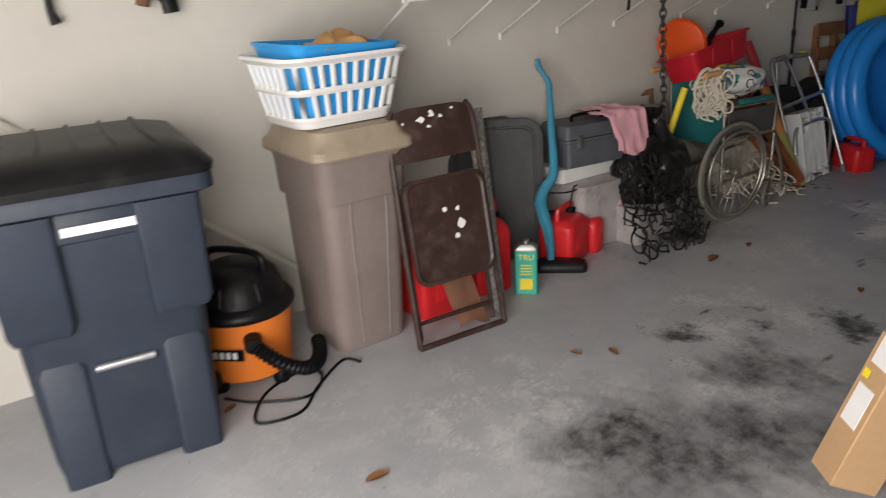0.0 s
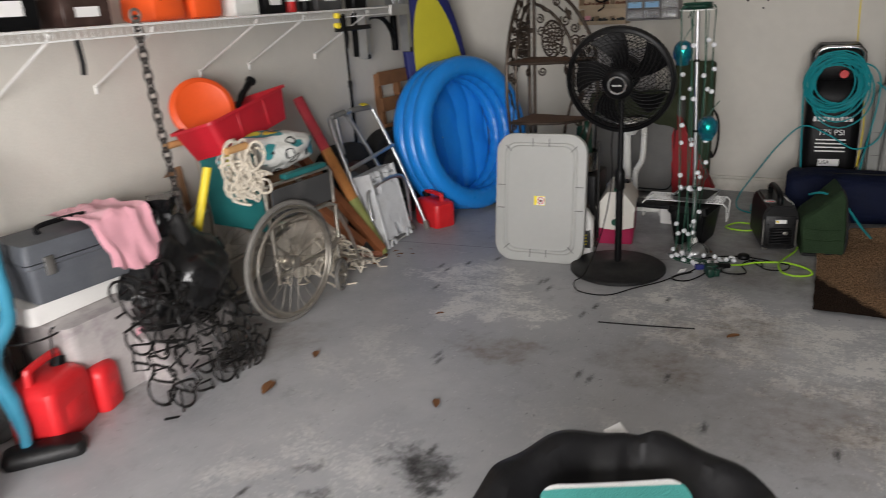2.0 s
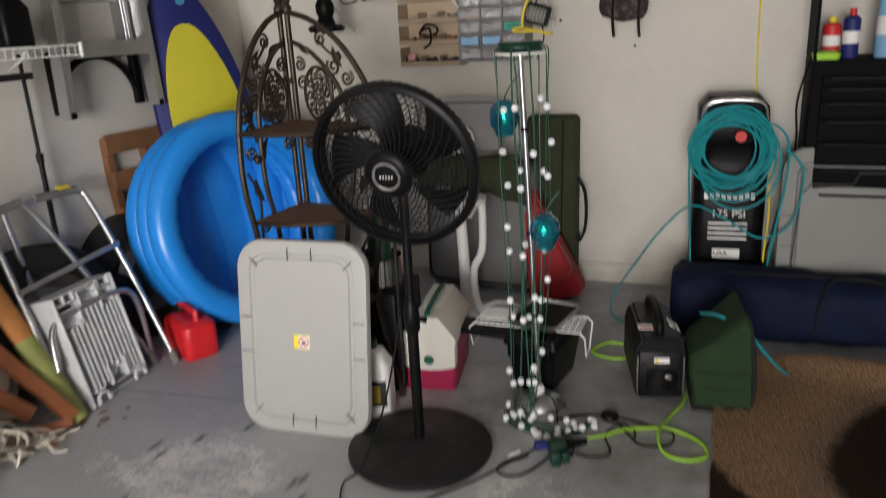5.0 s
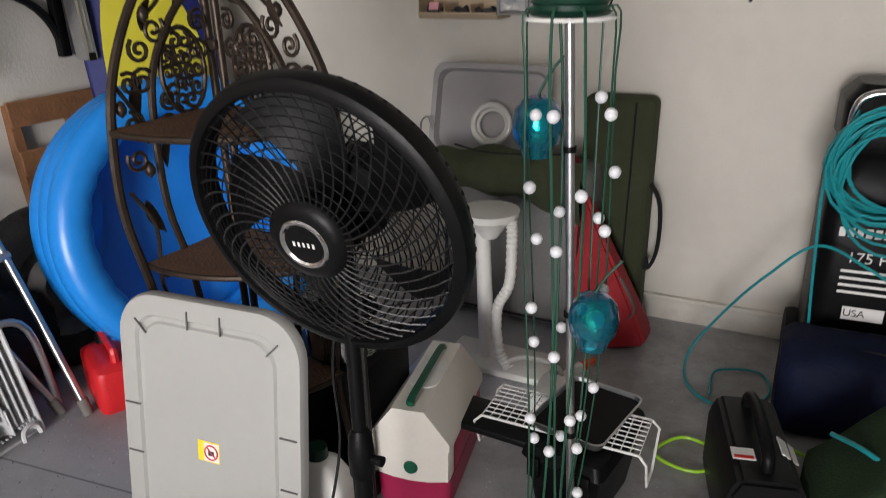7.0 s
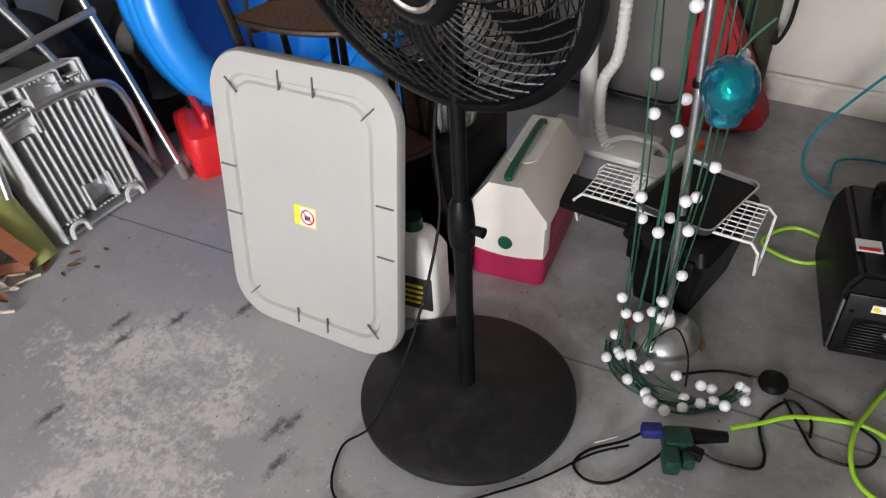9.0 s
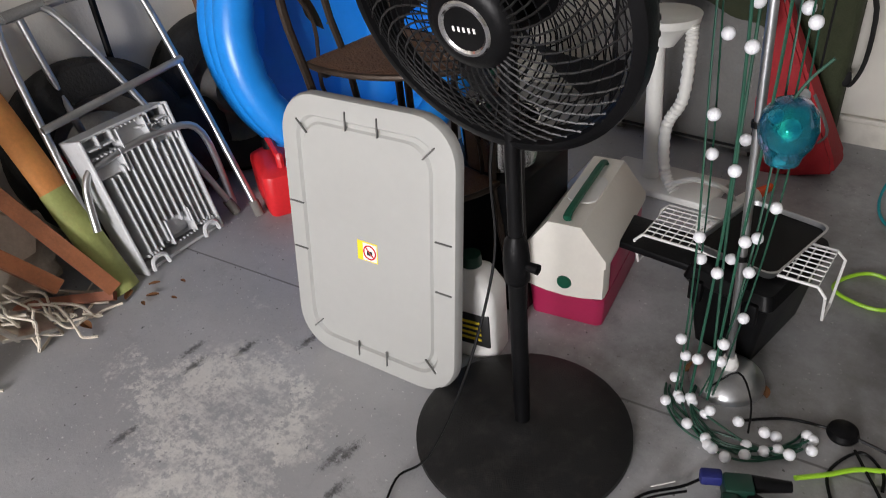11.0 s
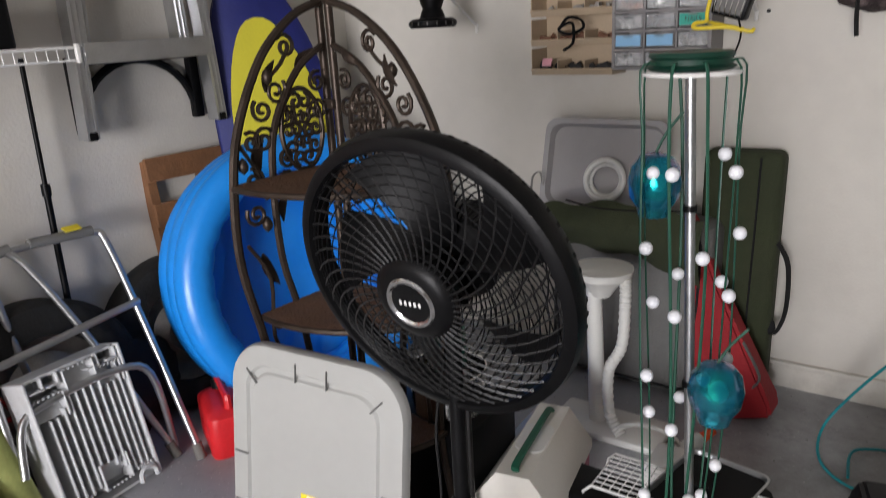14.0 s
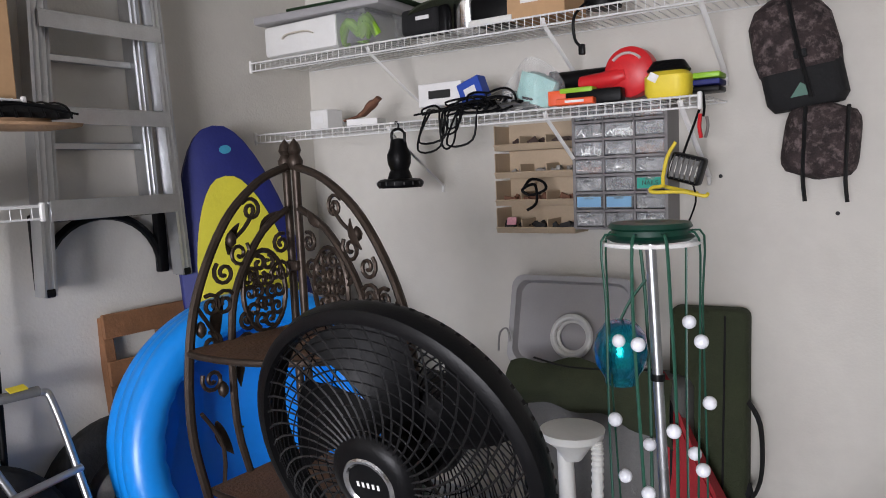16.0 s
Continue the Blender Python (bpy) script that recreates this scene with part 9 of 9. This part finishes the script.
b = bm_new(); tube(b, [(0.03 + 0.07 * math.cos(a) + 0.04, -0.074, 0.12 + 0.07 * math.sin(a)) for a in [radians(40 + 10 * k) for k in range(11)]], 0.014, 6, flat=0.4); part("label_band", b, M_PAPER, t)
t = thing("stud_tool", "black and lime cordless tool lying on the shelf", "tool", T(-0.98, 7.06, SH2))
b = bm_new(); box(b, 0.2, 0.05, 0.05, T(0, 0, 0.025), 0.01); part("grip", b, M_BLACK, t)
b = bm_new(); box(b, 0.12, 0.052, 0.018, T(-0.06, 0, 0.052), 0.005); part("lime_band", b, M_LIME, t)
carton("spark_plug_box", "flat orange and white carton on the shelf", T(-1.03, 7.02, SH2) @ RZ(6), 0.13, 0.06, 0.022, M_ORED)
t = thing("inspection_lamp", "yellow inspection lamp reel on the shelf edge", "lamp", T(-0.735, 7.08, SH2) @ Matrix.Scale(0.86, 4))
b = bm_new(); loft(b, [rrect(0.15, 0.12, 0.04, 0.0), rrect(0.17, 0.14, 0.05, 0.02), rrect(0.17, 0.14, 0.05, 0.08), rrect(0.13, 0.1, 0.04, 0.1)]); part("case", b, M_YELLOW, t)
for k in range(4):
    b = bm_new(); tube(b, rrect(0.14 - 0.01 * k, 0.12 - 0.01 * k, 0.04, 0.103 + 0.009 * k), 0.007, 6, closed=True); part("cable_turn", b, M_BLACK, t)
b = bm_new(); box(b, 0.035, 0.01, 0.03, T(-0.04, -0.068, 0.075) @ RY(30)); part("white_tag", b, M_PAPER, t)
t = thing("jumper_clamp", "red and black battery clamp hanging from the shelf", "clamp", T(-0.615, 7.02, 1.56))
b = bm_new(); tube(b, [(0, 0, 0.1), (0.004, 0, 0.05), (0, 0, 0.02)], 0.004, 6, smooth=3); part("lead", b, M_BLACK, t)
b = bm_new(); tube(b, [(-0.008, 0, 0.03), (-0.012, 0, -0.01), (-0.006, 0, -0.045)], 0.009, 8, smooth=3, flat=0.7); part("red_jaw", b, M_RED, t)
b = bm_new(); tube(b, [(0.01, 0, 0.02), (0.014, 0, -0.01), (0.006, 0, -0.045)], 0.007, 8, smooth=3, flat=0.7); part("black_jaw", b, M_STEEL, t)
t = thing("stacked_trays", "stack of lime, blue and black plastic strips", "tray", T(-0.63, 7.14, SH2))
for k, mm in enumerate((M_BLACK, M_NAVY, M_LIME)):
    b = bm_new(); box(b, 0.1, 0.1, 0.018, T(0, 0, 0.02 + 0.022 * k), 0.005); part("strip", b, mm, t)
# upper shelf
t = thing("blanket_storage_case", "white zip storage case with green blanket in clear side", "storage bag", T(-2.24, 7.13, SH1) @ RZ(-2))
b = bm_new(); box(b, 0.42, 0.3, 0.13, T(0, 0, 0.068), 0.015); part("white_cover", b, M_WHITEP, t)
b = bm_new(); box(b, 0.18, 0.28, 0.14, T(0.27, 0, 0.072), 0.02); part("clear_end", b, M_CLEAR, t)
b = bm_new(); tube(b, [(0.2, -0.08, 0.03), (0.25, -0.1, 0.09), (0.3, -0.08, 0.05), (0.33, -0.1, 0.1), (0.35, -0.06, 0.04)], 0.022, 8, smooth=4); part("green_blanket", b, M_LIME, t)
b = bm_new(); tube(b, [(-0.09, -0.155, 0.07), (-0.05, -0.165, 0.082), (0.05, -0.165, 0.082), (0.09, -0.155, 0.07)], 0.007, 6, smooth=3, flat=0.5); part("handle", b, M_ROPE, t)
t = thing("folded_lawn_pad", "flat grey and green folded pad on the case", "pad", T(-2.16, 7.13, SH1 + 0.14) @ RZ(3))
b = bm_new(); box(b, 0.66, 0.32, 0.035, T(0, 0, 0.018), 0.012); part("pad", b, M_SINK, t)
b = bm_new(); box(b, 0.5, 0.3, 0.012, T(0.1, 0, 0.042), 0.005); part("green_layer", b, M_BAGGREEN, t)
t = thing("radio_pouch", "small black zip pouch on the shelf", "pouch", T(-1.66, 7.06, SH1))
b = bm_new(); box(b, 0.17, 0.09, 0.1, T(0, 0, 0.052), 0.018, 3); part("pouch", b, M_BLACKCLOTH, t)
b = bm_new(); box(b, 0.06, 0.003, 0.014, T(0.02, -0.047, 0.062)); part("mark_bar", b, M_PAPER, t)
b = bm_new(); lathe(b, [(0.24, 0.0), (0.23, 0.012), (0.12, 0.03), (0.1, 0.1), (0.07, 0.12), (0.001, 0.122)], 32)
single("green_brimmed_hat", b, M_OLIVE, "dark green brimmed hat on top of the pouch", "hat", T(-1.56, 7.2, SH1 + 0.1) @ RY(-8))
t = thing("steel_canister", "brushed steel canister on the upper shelf", "canister", T(-1.48, 7.1, SH1))
b = bm_new(); lathe(b, [(0.06, 0.0), (0.063, 0.006), (0.063, 0.15), (0.055, 0.16), (0.001, 0.165)], 28); part("body", b, M_CHROME, t)
b = bm_new(); lathe(b, [(0.066, 0.145), (0.066, 0.165), (0.001, 0.175)], 28); part("lid", b, M_CHROME, t)
jug(T(-1.565, 7.05, SH1), 0.12, 0.03, "small black bottle on the upper shelf", M_BLACK, M_BLACK)
b = bm_new(); box(b, 0.16, 0.14, 0.1, T(0, 0, 0.05), 0.012); t = thing("drill_battery_case", "black moulded case with pale base", "case", T(-1.36, 7.1, SH1)); part("case", b, M_BLACK, t)
b = bm_new(); box(b, 0.18, 0.15, 0.02, T(0, 0, 0.012), 0.004); part("base", b, M_PIPE, t)
carton("brown_carton", "brown cardboard carton on the upper shelf", T(-1.18, 7.13, SH1), 0.22, 0.2, 0.16, M_CARD)
t = thing("pump_tool", "black electric pump with dangling cord", "pump", T(-0.95, 7.08, SH1))
b = bm_new(); lathe(b, [(0.06, 0.0), (0.065, 0.02), (0.06, 0.08), (0.04, 0.1), (0.001, 0.102)], 24); part("body", b, M_BLACK, t)
b = bm_new(); tube(b, [(-0.04, -0.05, 0.02), (-0.07, -0.09, -0.03), (-0.07, -0.09, -0.1), (-0.05, -0.09, -0.13)], 0.005, 6, smooth=4); box(b, 0.02, 0.02, 0.035, T(-0.045, -0.09, -0.14), 0.004); part("cord", b, M_BLACK, t)
for i, (x, w, mm) in enumerate(((-0.4, 0.25, M_BLACKCLOTH), (0.0, 0.3, M_CARD), (0.35, 0.2, M_DGREY))):
    carton("stored_box", "dark stored box on the upper shelf", T(x, 7.16, SH1), w, 0.2, 0.14, mm)

# ---- goods on the west shelves ----
WS = 1.401
random.seed(3)
t = thing("drill_case_stack", "black tool case lying on the shelf", "case", T(-2.38, 2.75, WS))
b = bm_new(); box(b, 0.26, 0.36, 0.1, T(0, 0, 0.052), 0.015); part("case", b, M_BLACK, t)
b = bm_new(); box(b, 0.02, 0.1, 0.03, T(0.138, 0, 0.05), 0.006); part("handle", b, M_RED, t)
t = thing("cake_tin", "round steel pan lying on the shelf", "pan", T(-2.36, 3.15, WS))
b = bm_new(); lathe(b, [(0.12, 0.0), (0.14, 0.01), (0.145, 0.09), (0.15, 0.092), (0.14, 0.085), (0.13, 0.012), (0.001, 0.01)], 32); part("pan", b, M_STEEL, t)
for y, w, h, mm, lab in ((3.5, 0.22, 0.14, M_BLACK, "black plastic case on the shelf"), (3.8, 0.2, 0.1, M_BROWNMETAL, "brown metal box on the shelf"), (4.65, 0.16, 0.16, M_PIPE, "cream carton on the shelf"), (4.85, 0.16, 0.12, M_BLACK, "black box of parts on the shelf"), (5.3, 0.22, 0.14, M_DGREY, "dark grey case on the shelf"), (2.45, 0.24, 0.12, M_BLACK, "black plastic case on the shelf end")):
    carton("shelf_box", lab, T(-2.37, y, WS) @ RZ(90), w, 0.24, h, mm)
for y, h in ((4.2, 0.12), (4.42, 0.14)):
    t = thing("orange_tool_case", "bright orange plastic tool case on the shelf", "case", T(-2.36, y, WS))
    b = bm_new(); box(b, 0.2, 0.17, h, T(0, 0, h / 2), 0.02); part("case", b, M_ORED, t)
    b = bm_new(); tube(b, [(0.1, -0.05, h * 0.7), (0.12, -0.04, h * 0.9), (0.12, 0.04, h * 0.9), (0.1, 0.05, h * 0.7)], 0.008, 6); part("handle", b, M_BLACK, t)
small_can(T(-2.3, 5.02, WS), 0.03, 0.17, M_REDINK, M_BLACK, "red spray paint can on the shelf")
small_can(T(-2.28, 5.12, WS), 0.03, 0.17, M_BLACK, M_PAPER, "black spray paint can on the shelf")
small_can(T(-2.36, 5.08, WS), 0.03, 0.19, M_DGREEN, M_PAPER, "green spray paint can on the shelf")
jug(T(-2.3, 5.62, WS) @ RZ(80), 0.2, 0.06, "dark bottle on the shelf end", M_BLACK, M_BLACK)
t = thing("bar_clamp", "black and yellow bar clamp hung on the shelf edge", "clamp", T(-2.17, 5.28, 1.32))
b = bm_new(); box(b, 0.012, 0.024, 0.34, T(0, 0.1, -0.02) @ RX(90), 0.002, 1); part("bar", b, M_IRON, t)
b = bm_new(); tube(b, [(0, 0.0, 0.05), (0, 0.01, 0.0), (0, 0.03, -0.06), (0, 0.02, -0.12)], [0.025, 0.02, 0.018, 0.014], 8, smooth=4, flat=0.5); part("pistol_grip", b, M_BLACK, t)
b = bm_new(); box(b, 0.03, 0.035, 0.03, T(0, -0.05, 0.0), 0.008); part("yellow_pad", b, M_YELLOW, t, "yellow clamp pad")
b = bm_new(); box(b, 0.03, 0.03, 0.03, T(0, -0.045, 0.05), 0.008); part("yellow_pad", b, M_YELLOW, t, "yellow clamp pad")
b = bm_new(); tube(b, [(0, 0, 0), (0, 0.005, -0.08), (0.0, 0, -0.12)], 0.012, 8, smooth=3, flat=0.4); single("hanging_strap_end", b, M_BLACKCLOTH, "short black strap hanging from the shelf", "strap", T(-2.18, 3.68, 1.36))
carton("cardboard_box_upper", "brown cardboard box on the upper shelf end", T(-2.4, 5.68, 1.706) @ RZ(90), 0.26, 0.26, 0.4, M_CARD)
t = thing("brimmed_hat", "tan brimmed hat under a dark plastic mesh on the shelf", "hat", T(-2.24, 5.76, 1.6) @ RZ(80) @ RX(3))
b = bm_new(); lathe(b, [(0.001, 0.012), (0.1, 0.014), (0.18, 0.024), (0.2, 0.03), (0.203, 0.038), (0.19, 0.036), (0.12, 0.028), (0.11, 0.06), (0.095, 0.085), (0.001, 0.09)], 40, Matrix.Diagonal((1.0, 0.62, 1, 1))); part("brim", b, mat("tan_straw", (0.36, 0.22, 0.12), 0.85, vary=0.2, scale=30, bump=0.4, bscale=120), t)
for i in range(9):
    x = -0.15 + 0.036 * i
    b = bm_new(); tube(b, [(x, -0.1, 0.05), (x, -0.06, 0.085), (x, 0.06, 0.1), (x, 0.1, 0.06)], 0.0035, 5, smooth=3); part("mesh_strand", b, M_BLACK, t)
for i in range(5):
    y = -0.09 + 0.042 * i
    b = bm_new(); tube(b, [(-0.17, y, 0.062), (0.0, y, 0.096 - 1.2 * y * y), (0.16, y, 0.062)], 0.0035, 5, smooth=3); part("mesh_strand", b, M_BLACK, t)
b = bm_new(); loft(b, [rrect(0.3, 0.17, 0.04, 0.05), rrect(0.31, 0.18, 0.04, 0.066), rrect(0.27, 0.14, 0.04, 0.089)]); part("dark_plastic", b, M_BLACKDUST, t)
b = bm_new(); ball(b, 0.07, T(-0.22, 0, 0.05) @ Matrix.Diagonal((1.3, 0.8, 0.7, 1))); part("plastic_wrap", b, M_CLEAR, t)
for a, c in ((2.7, 0.3), (3.3, 0.24), (4.1, 0.3), (4.7, 0.26)):
    carton("upper_shelf_box", "cardboard box stored on the upper shelf", T(-2.4, a, 1.706) @ RZ(90), c, 0.24, 0.2, M_CARD)

# white rod leaning along the wall and tools hung above the cart
b = bm_new(); bar(b, (WX + 0.03, 0.35, 1.5), (WX + 0.06, 2.2, 0.01), 0.016, 8)
single("white_rod", b, M_TRIM, "long white wooden rod leaning along the wall", "rod")
t = thing("hanging_gloves", "dark red and black garden gloves hung on a nail", "gloves", T(WX + 0.05, 1.5, 1.46))
b = bm_new(); tube(b, [(0, 0.02, 0.1), (0.01, 0.04, 0.0), (0.02, 0.05, -0.09)], [0.03, 0.045, 0.03], 10, smooth=4, flat=0.5); part("glove", b, M_BLACKDUST, t)
b = bm_new(); tube(b, [(0, -0.02, 0.1), (0.01, -0.03, 0.02), (0.02, -0.05, -0.06)], [0.025, 0.04, 0.025], 10, smooth=4, flat=0.5); part("glove", b, M_RUST, t)
b = bm_new(); tube(b, [(0, 0, 0.35), (0, 0.0, 0.0), (0.01, 0.01, -0.04)], [0.012, 0.012, 0.02], 8); single("hanging_tool", b, M_IRON, "dark iron tool hanging on the wall", "tool", T(WX + 0.04, 1.15, 1.4))


# ---- foreground: padded chair with towels, cardboard box ----
t = thing("padded_moon_chair", "round black padded folding chair", "chair", T(-0.105, 3.1, 0) @ RZ(25) @ Matrix.Diagonal((0.78, 0.78, 0.96, 1)))
b = bm_new()
n = 120
CREASE = [random.Random(4).uniform(0, 6.28) for _ in range(17)]


def crease(a):
    return max(math.exp(-((math.sin((a - c) / 2) * 2 / (0.045 + 0.02 * (i % 3))) ** 2)) for i, c in enumerate(CREASE))


rows = []
for k, (r, z) in enumerate(((0.12, 0.36), (0.2, 0.365), (0.25, 0.385), (0.28, 0.43), (0.315, 0.47), (0.355, 0.48), (0.4, 0.465), (0.43, 0.425), (0.43, 0.375), (0.39, 0.33), (0.24, 0.28), (0.1, 0.27))):
    rows.append([(r * (1 + 0.012 * math.sin(11 * a + k) - (0.03 * crease(a) if k > 5 else 0)) * math.cos(a), r * 0.95 * (1 + 0.02 * math.sin(7 * a)) * math.sin(a), z + 0.02 * math.sin(a) + 0.008 * math.sin(9 * a + k * 0.6) - (0.016 if 2 < k < 9 else 0.0) * crease(a + 0.03 * k)) for a in [2 * math.pi * j / n for j in range(n)]])
loft(b, rows); part("cushion", b, M_PAD, t)
for a in (45, 135, 225, 315):
    b = bm_new(); tube(b, [(0.33 * math.cos(radians(a)), 0.33 * math.sin(radians(a)), 0.4), (0.1 * math.cos(radians(a)), 0.1 * math.sin(radians(a)), 0.2), (-0.28 * math.cos(radians(a)), -0.28 * math.sin(radians(a)), 0.01)], 0.012, 8); part("leg", b, M_BLACK, t)
b = bm_new(); tube(b, circle((0, 0, 0.39), 0.41, 40), 0.012, 8, closed=True); part("hoop", b, M_BLACK, t)
b = bm_new(); box(b, 0.06, 0.055, 0.002, T(0.05, 0.415, 0.452) @ RX(20) @ RZ(25)); part("care_label", b, M_PAPER, t, "white care label")
TEALS, PINKS = (0.06, 0.33, 0.3), (0.6, 0.04, 0.17)
M_TOWEL = striped_material("striped_beach_towel", ((0.2, (0.2, 0.42, 0.4)), (0.215, (0.68, 0.68, 0.67)), (0.3, (0.35, 0.5, 0.48)), (0.31, (0.68, 0.68, 0.67)), (0.36, PINKS), (0.39, (0.68, 0.68, 0.67)), (0.44, (0.68, 0.68, 0.67)), (0.46, PINKS), (0.475, (0.68, 0.68, 0.67)), (0.5, TEALS), (0.53, (0.68, 0.68, 0.67)), (0.55, PINKS), (0.66, (0.68, 0.68, 0.67)), (0.7, TEALS), (0.83, (0.68, 0.68, 0.67)), (0.9, (0.3, 0.5, 0.48)), (0.91, (0.68, 0.68, 0.67))), 1, 0.3, (0.68, 0.68, 0.67))
t = thing("folded_towel", "folded white striped terry towels on the chair", "towel", T(-0.11, 3.07, 0.39) @ RZ(26) @ RX(9))
for k in range(4):
    b = bm_new()
    w, d = 0.315 - 0.006 * k, 0.262 - 0.012 * k
    loft(b, [rrect(w * 0.97, d * 0.97, 0.03, 0.021 * k), rrect(w, d, 0.035, 0.021 * k + 0.008), rrect(w, d, 0.035, 0.021 * k + 0.015), rrect(w * 0.97, d * 0.97, 0.03, 0.021 * k + 0.015), rrect(w * 0.6, d * 0.6, 0.03, 0.021 * k + 0.0215)])
    bmesh.ops.subdivide_edges(b, edges=list(b.edges), cuts=1)
    for v in b.verts:
        v.co += Vector((0.005 * noise.noise(v.co * 17 + Vector((k, 0, 0))), 0.005 * noise.noise(v.co * 15 + Vector((0, k, 0))), 0.006 * noise.noise(v.co * 11)))
    part("fold", b, M_TOWEL, t)


def cardboard_box(m, w, d, h):
    t = thing("cardboard_box", "long brown cardboard box with shipping labels", "box", m)
    b = bm_new(); box(b, w, d, h, T(0, 0, h / 2), 0.004, 1); part("carton_body", b, M_CARD, t)
    b = bm_new(); box(b, 0.05, d * 0.999, 0.001, T(0, 0, h + 0.001)); part("tape", b, M_TAN, t)
    for z, hh in ((h * 0.9, 0.09), (h * 0.52, 0.12)):
        b = bm_new(); box(b, 0.002, d * 0.62, hh, T(-w / 2 - 0.0012, 0, z)); part("label", b, M_PAPER, t, "white shipping label")
    b = bm_new(); box(b, 0.002, 0.025, 0.025, T(-w / 2 - 0.0012, 0.03, h * 0.72)); part("yellow_dot", b, M_STICK, t)
    for k in range(9):
        b = bm_new(); box(b, 0.0025 + 0.002 * (k % 3), 0.002, 0.05, T(-w / 2 + 0.03 + 0.008 * k, -d / 2 - 0.0012, h * 0.86)); part("barcode_bar", b, M_INK, t)
    return t


cardboard_box(T(-0.395, 2.61, 0.03) @ Matrix.Rotation(radians(19), 4, Vector((-0.78, 0.54, 0))) @ RZ(54), 0.145, 0.115, 0.45)
b = bm_new(); box(b, 0.18, 0.02, 0.09, T(0, 0, 0.045), 0.004); t = thing("framed_panel", "black panel with white edging by the chair", "panel", T(-0.2, 2.7, 0) @ RZ(30) @ RX(-30)); part("panel", b, M_BLACK, t)
b = bm_new(); box(b, 0.18, 0.022, 0.012, T(0, 0, 0.095), 0.002, 1); part("white_edge", b, M_PAPER, t)

# ---- floor litter ----
M_LEAF = mat("dry_leaf", (0.2, 0.085, 0.03), 0.8, vary=0.3, scale=30)
random.seed(77)
LEAVES = ((-1.694, 3.843, 0.05), (-1.69, 4.15, 0.03), (-1.29, 1.58, 0.04), (-1.02, 3.99, 0.03), (-0.09, 4.94, 0.03), (-1.36, 2.72, 0.03), (-1.45, 2.6, 0.025), (-1.38, 4.72, 0.02), (-2.05, 5.44, 0.018), (-2.0, 5.4, 0.02), (-1.98, 5.5, 0.012), (-2.07, 5.36, 0.025), (-1.93, 5.43, 0.012), (-1.99, 5.36, 0.013), (-0.5, 5.98, 0.03), (-0.33, 5.99, 0.02), (-2.05, 5.2, 0.03), (-1.97, 1.36, 0.03))
for x, y, s in LEAVES:
    b = bm_new()
    grid_sheet(b, 4, 2, lambda u, v: (s * (u - 0.5) * 2, s * 0.5 * (v - 0.5) * 2 * math.sin(math.pi * (0.1 + 0.8 * u)), 0.004 + 0.18 * s * (v - 0.5) ** 2 * 4 + 0.1 * s * math.sin(3 * u)), thick=0.0008)
    single("dry_leaf", b, M_LEAF, "curled brown dry leaf on the floor", "leaf", T(x, y, 0.0) @ RZ(random.uniform(0, 360)), "dry leaves on the floor")
# cracks in the slab and a dropped rod
b = bm_new(); tube(b, [(-0.66, 4.89, 0.003), (-0.45, 4.925, 0.003), (-0.25, 4.965, 0.003)], 0.0035, 5)
single("thin_rod", b, M_IRON, "thin dark rod lying on the floor", "rod")
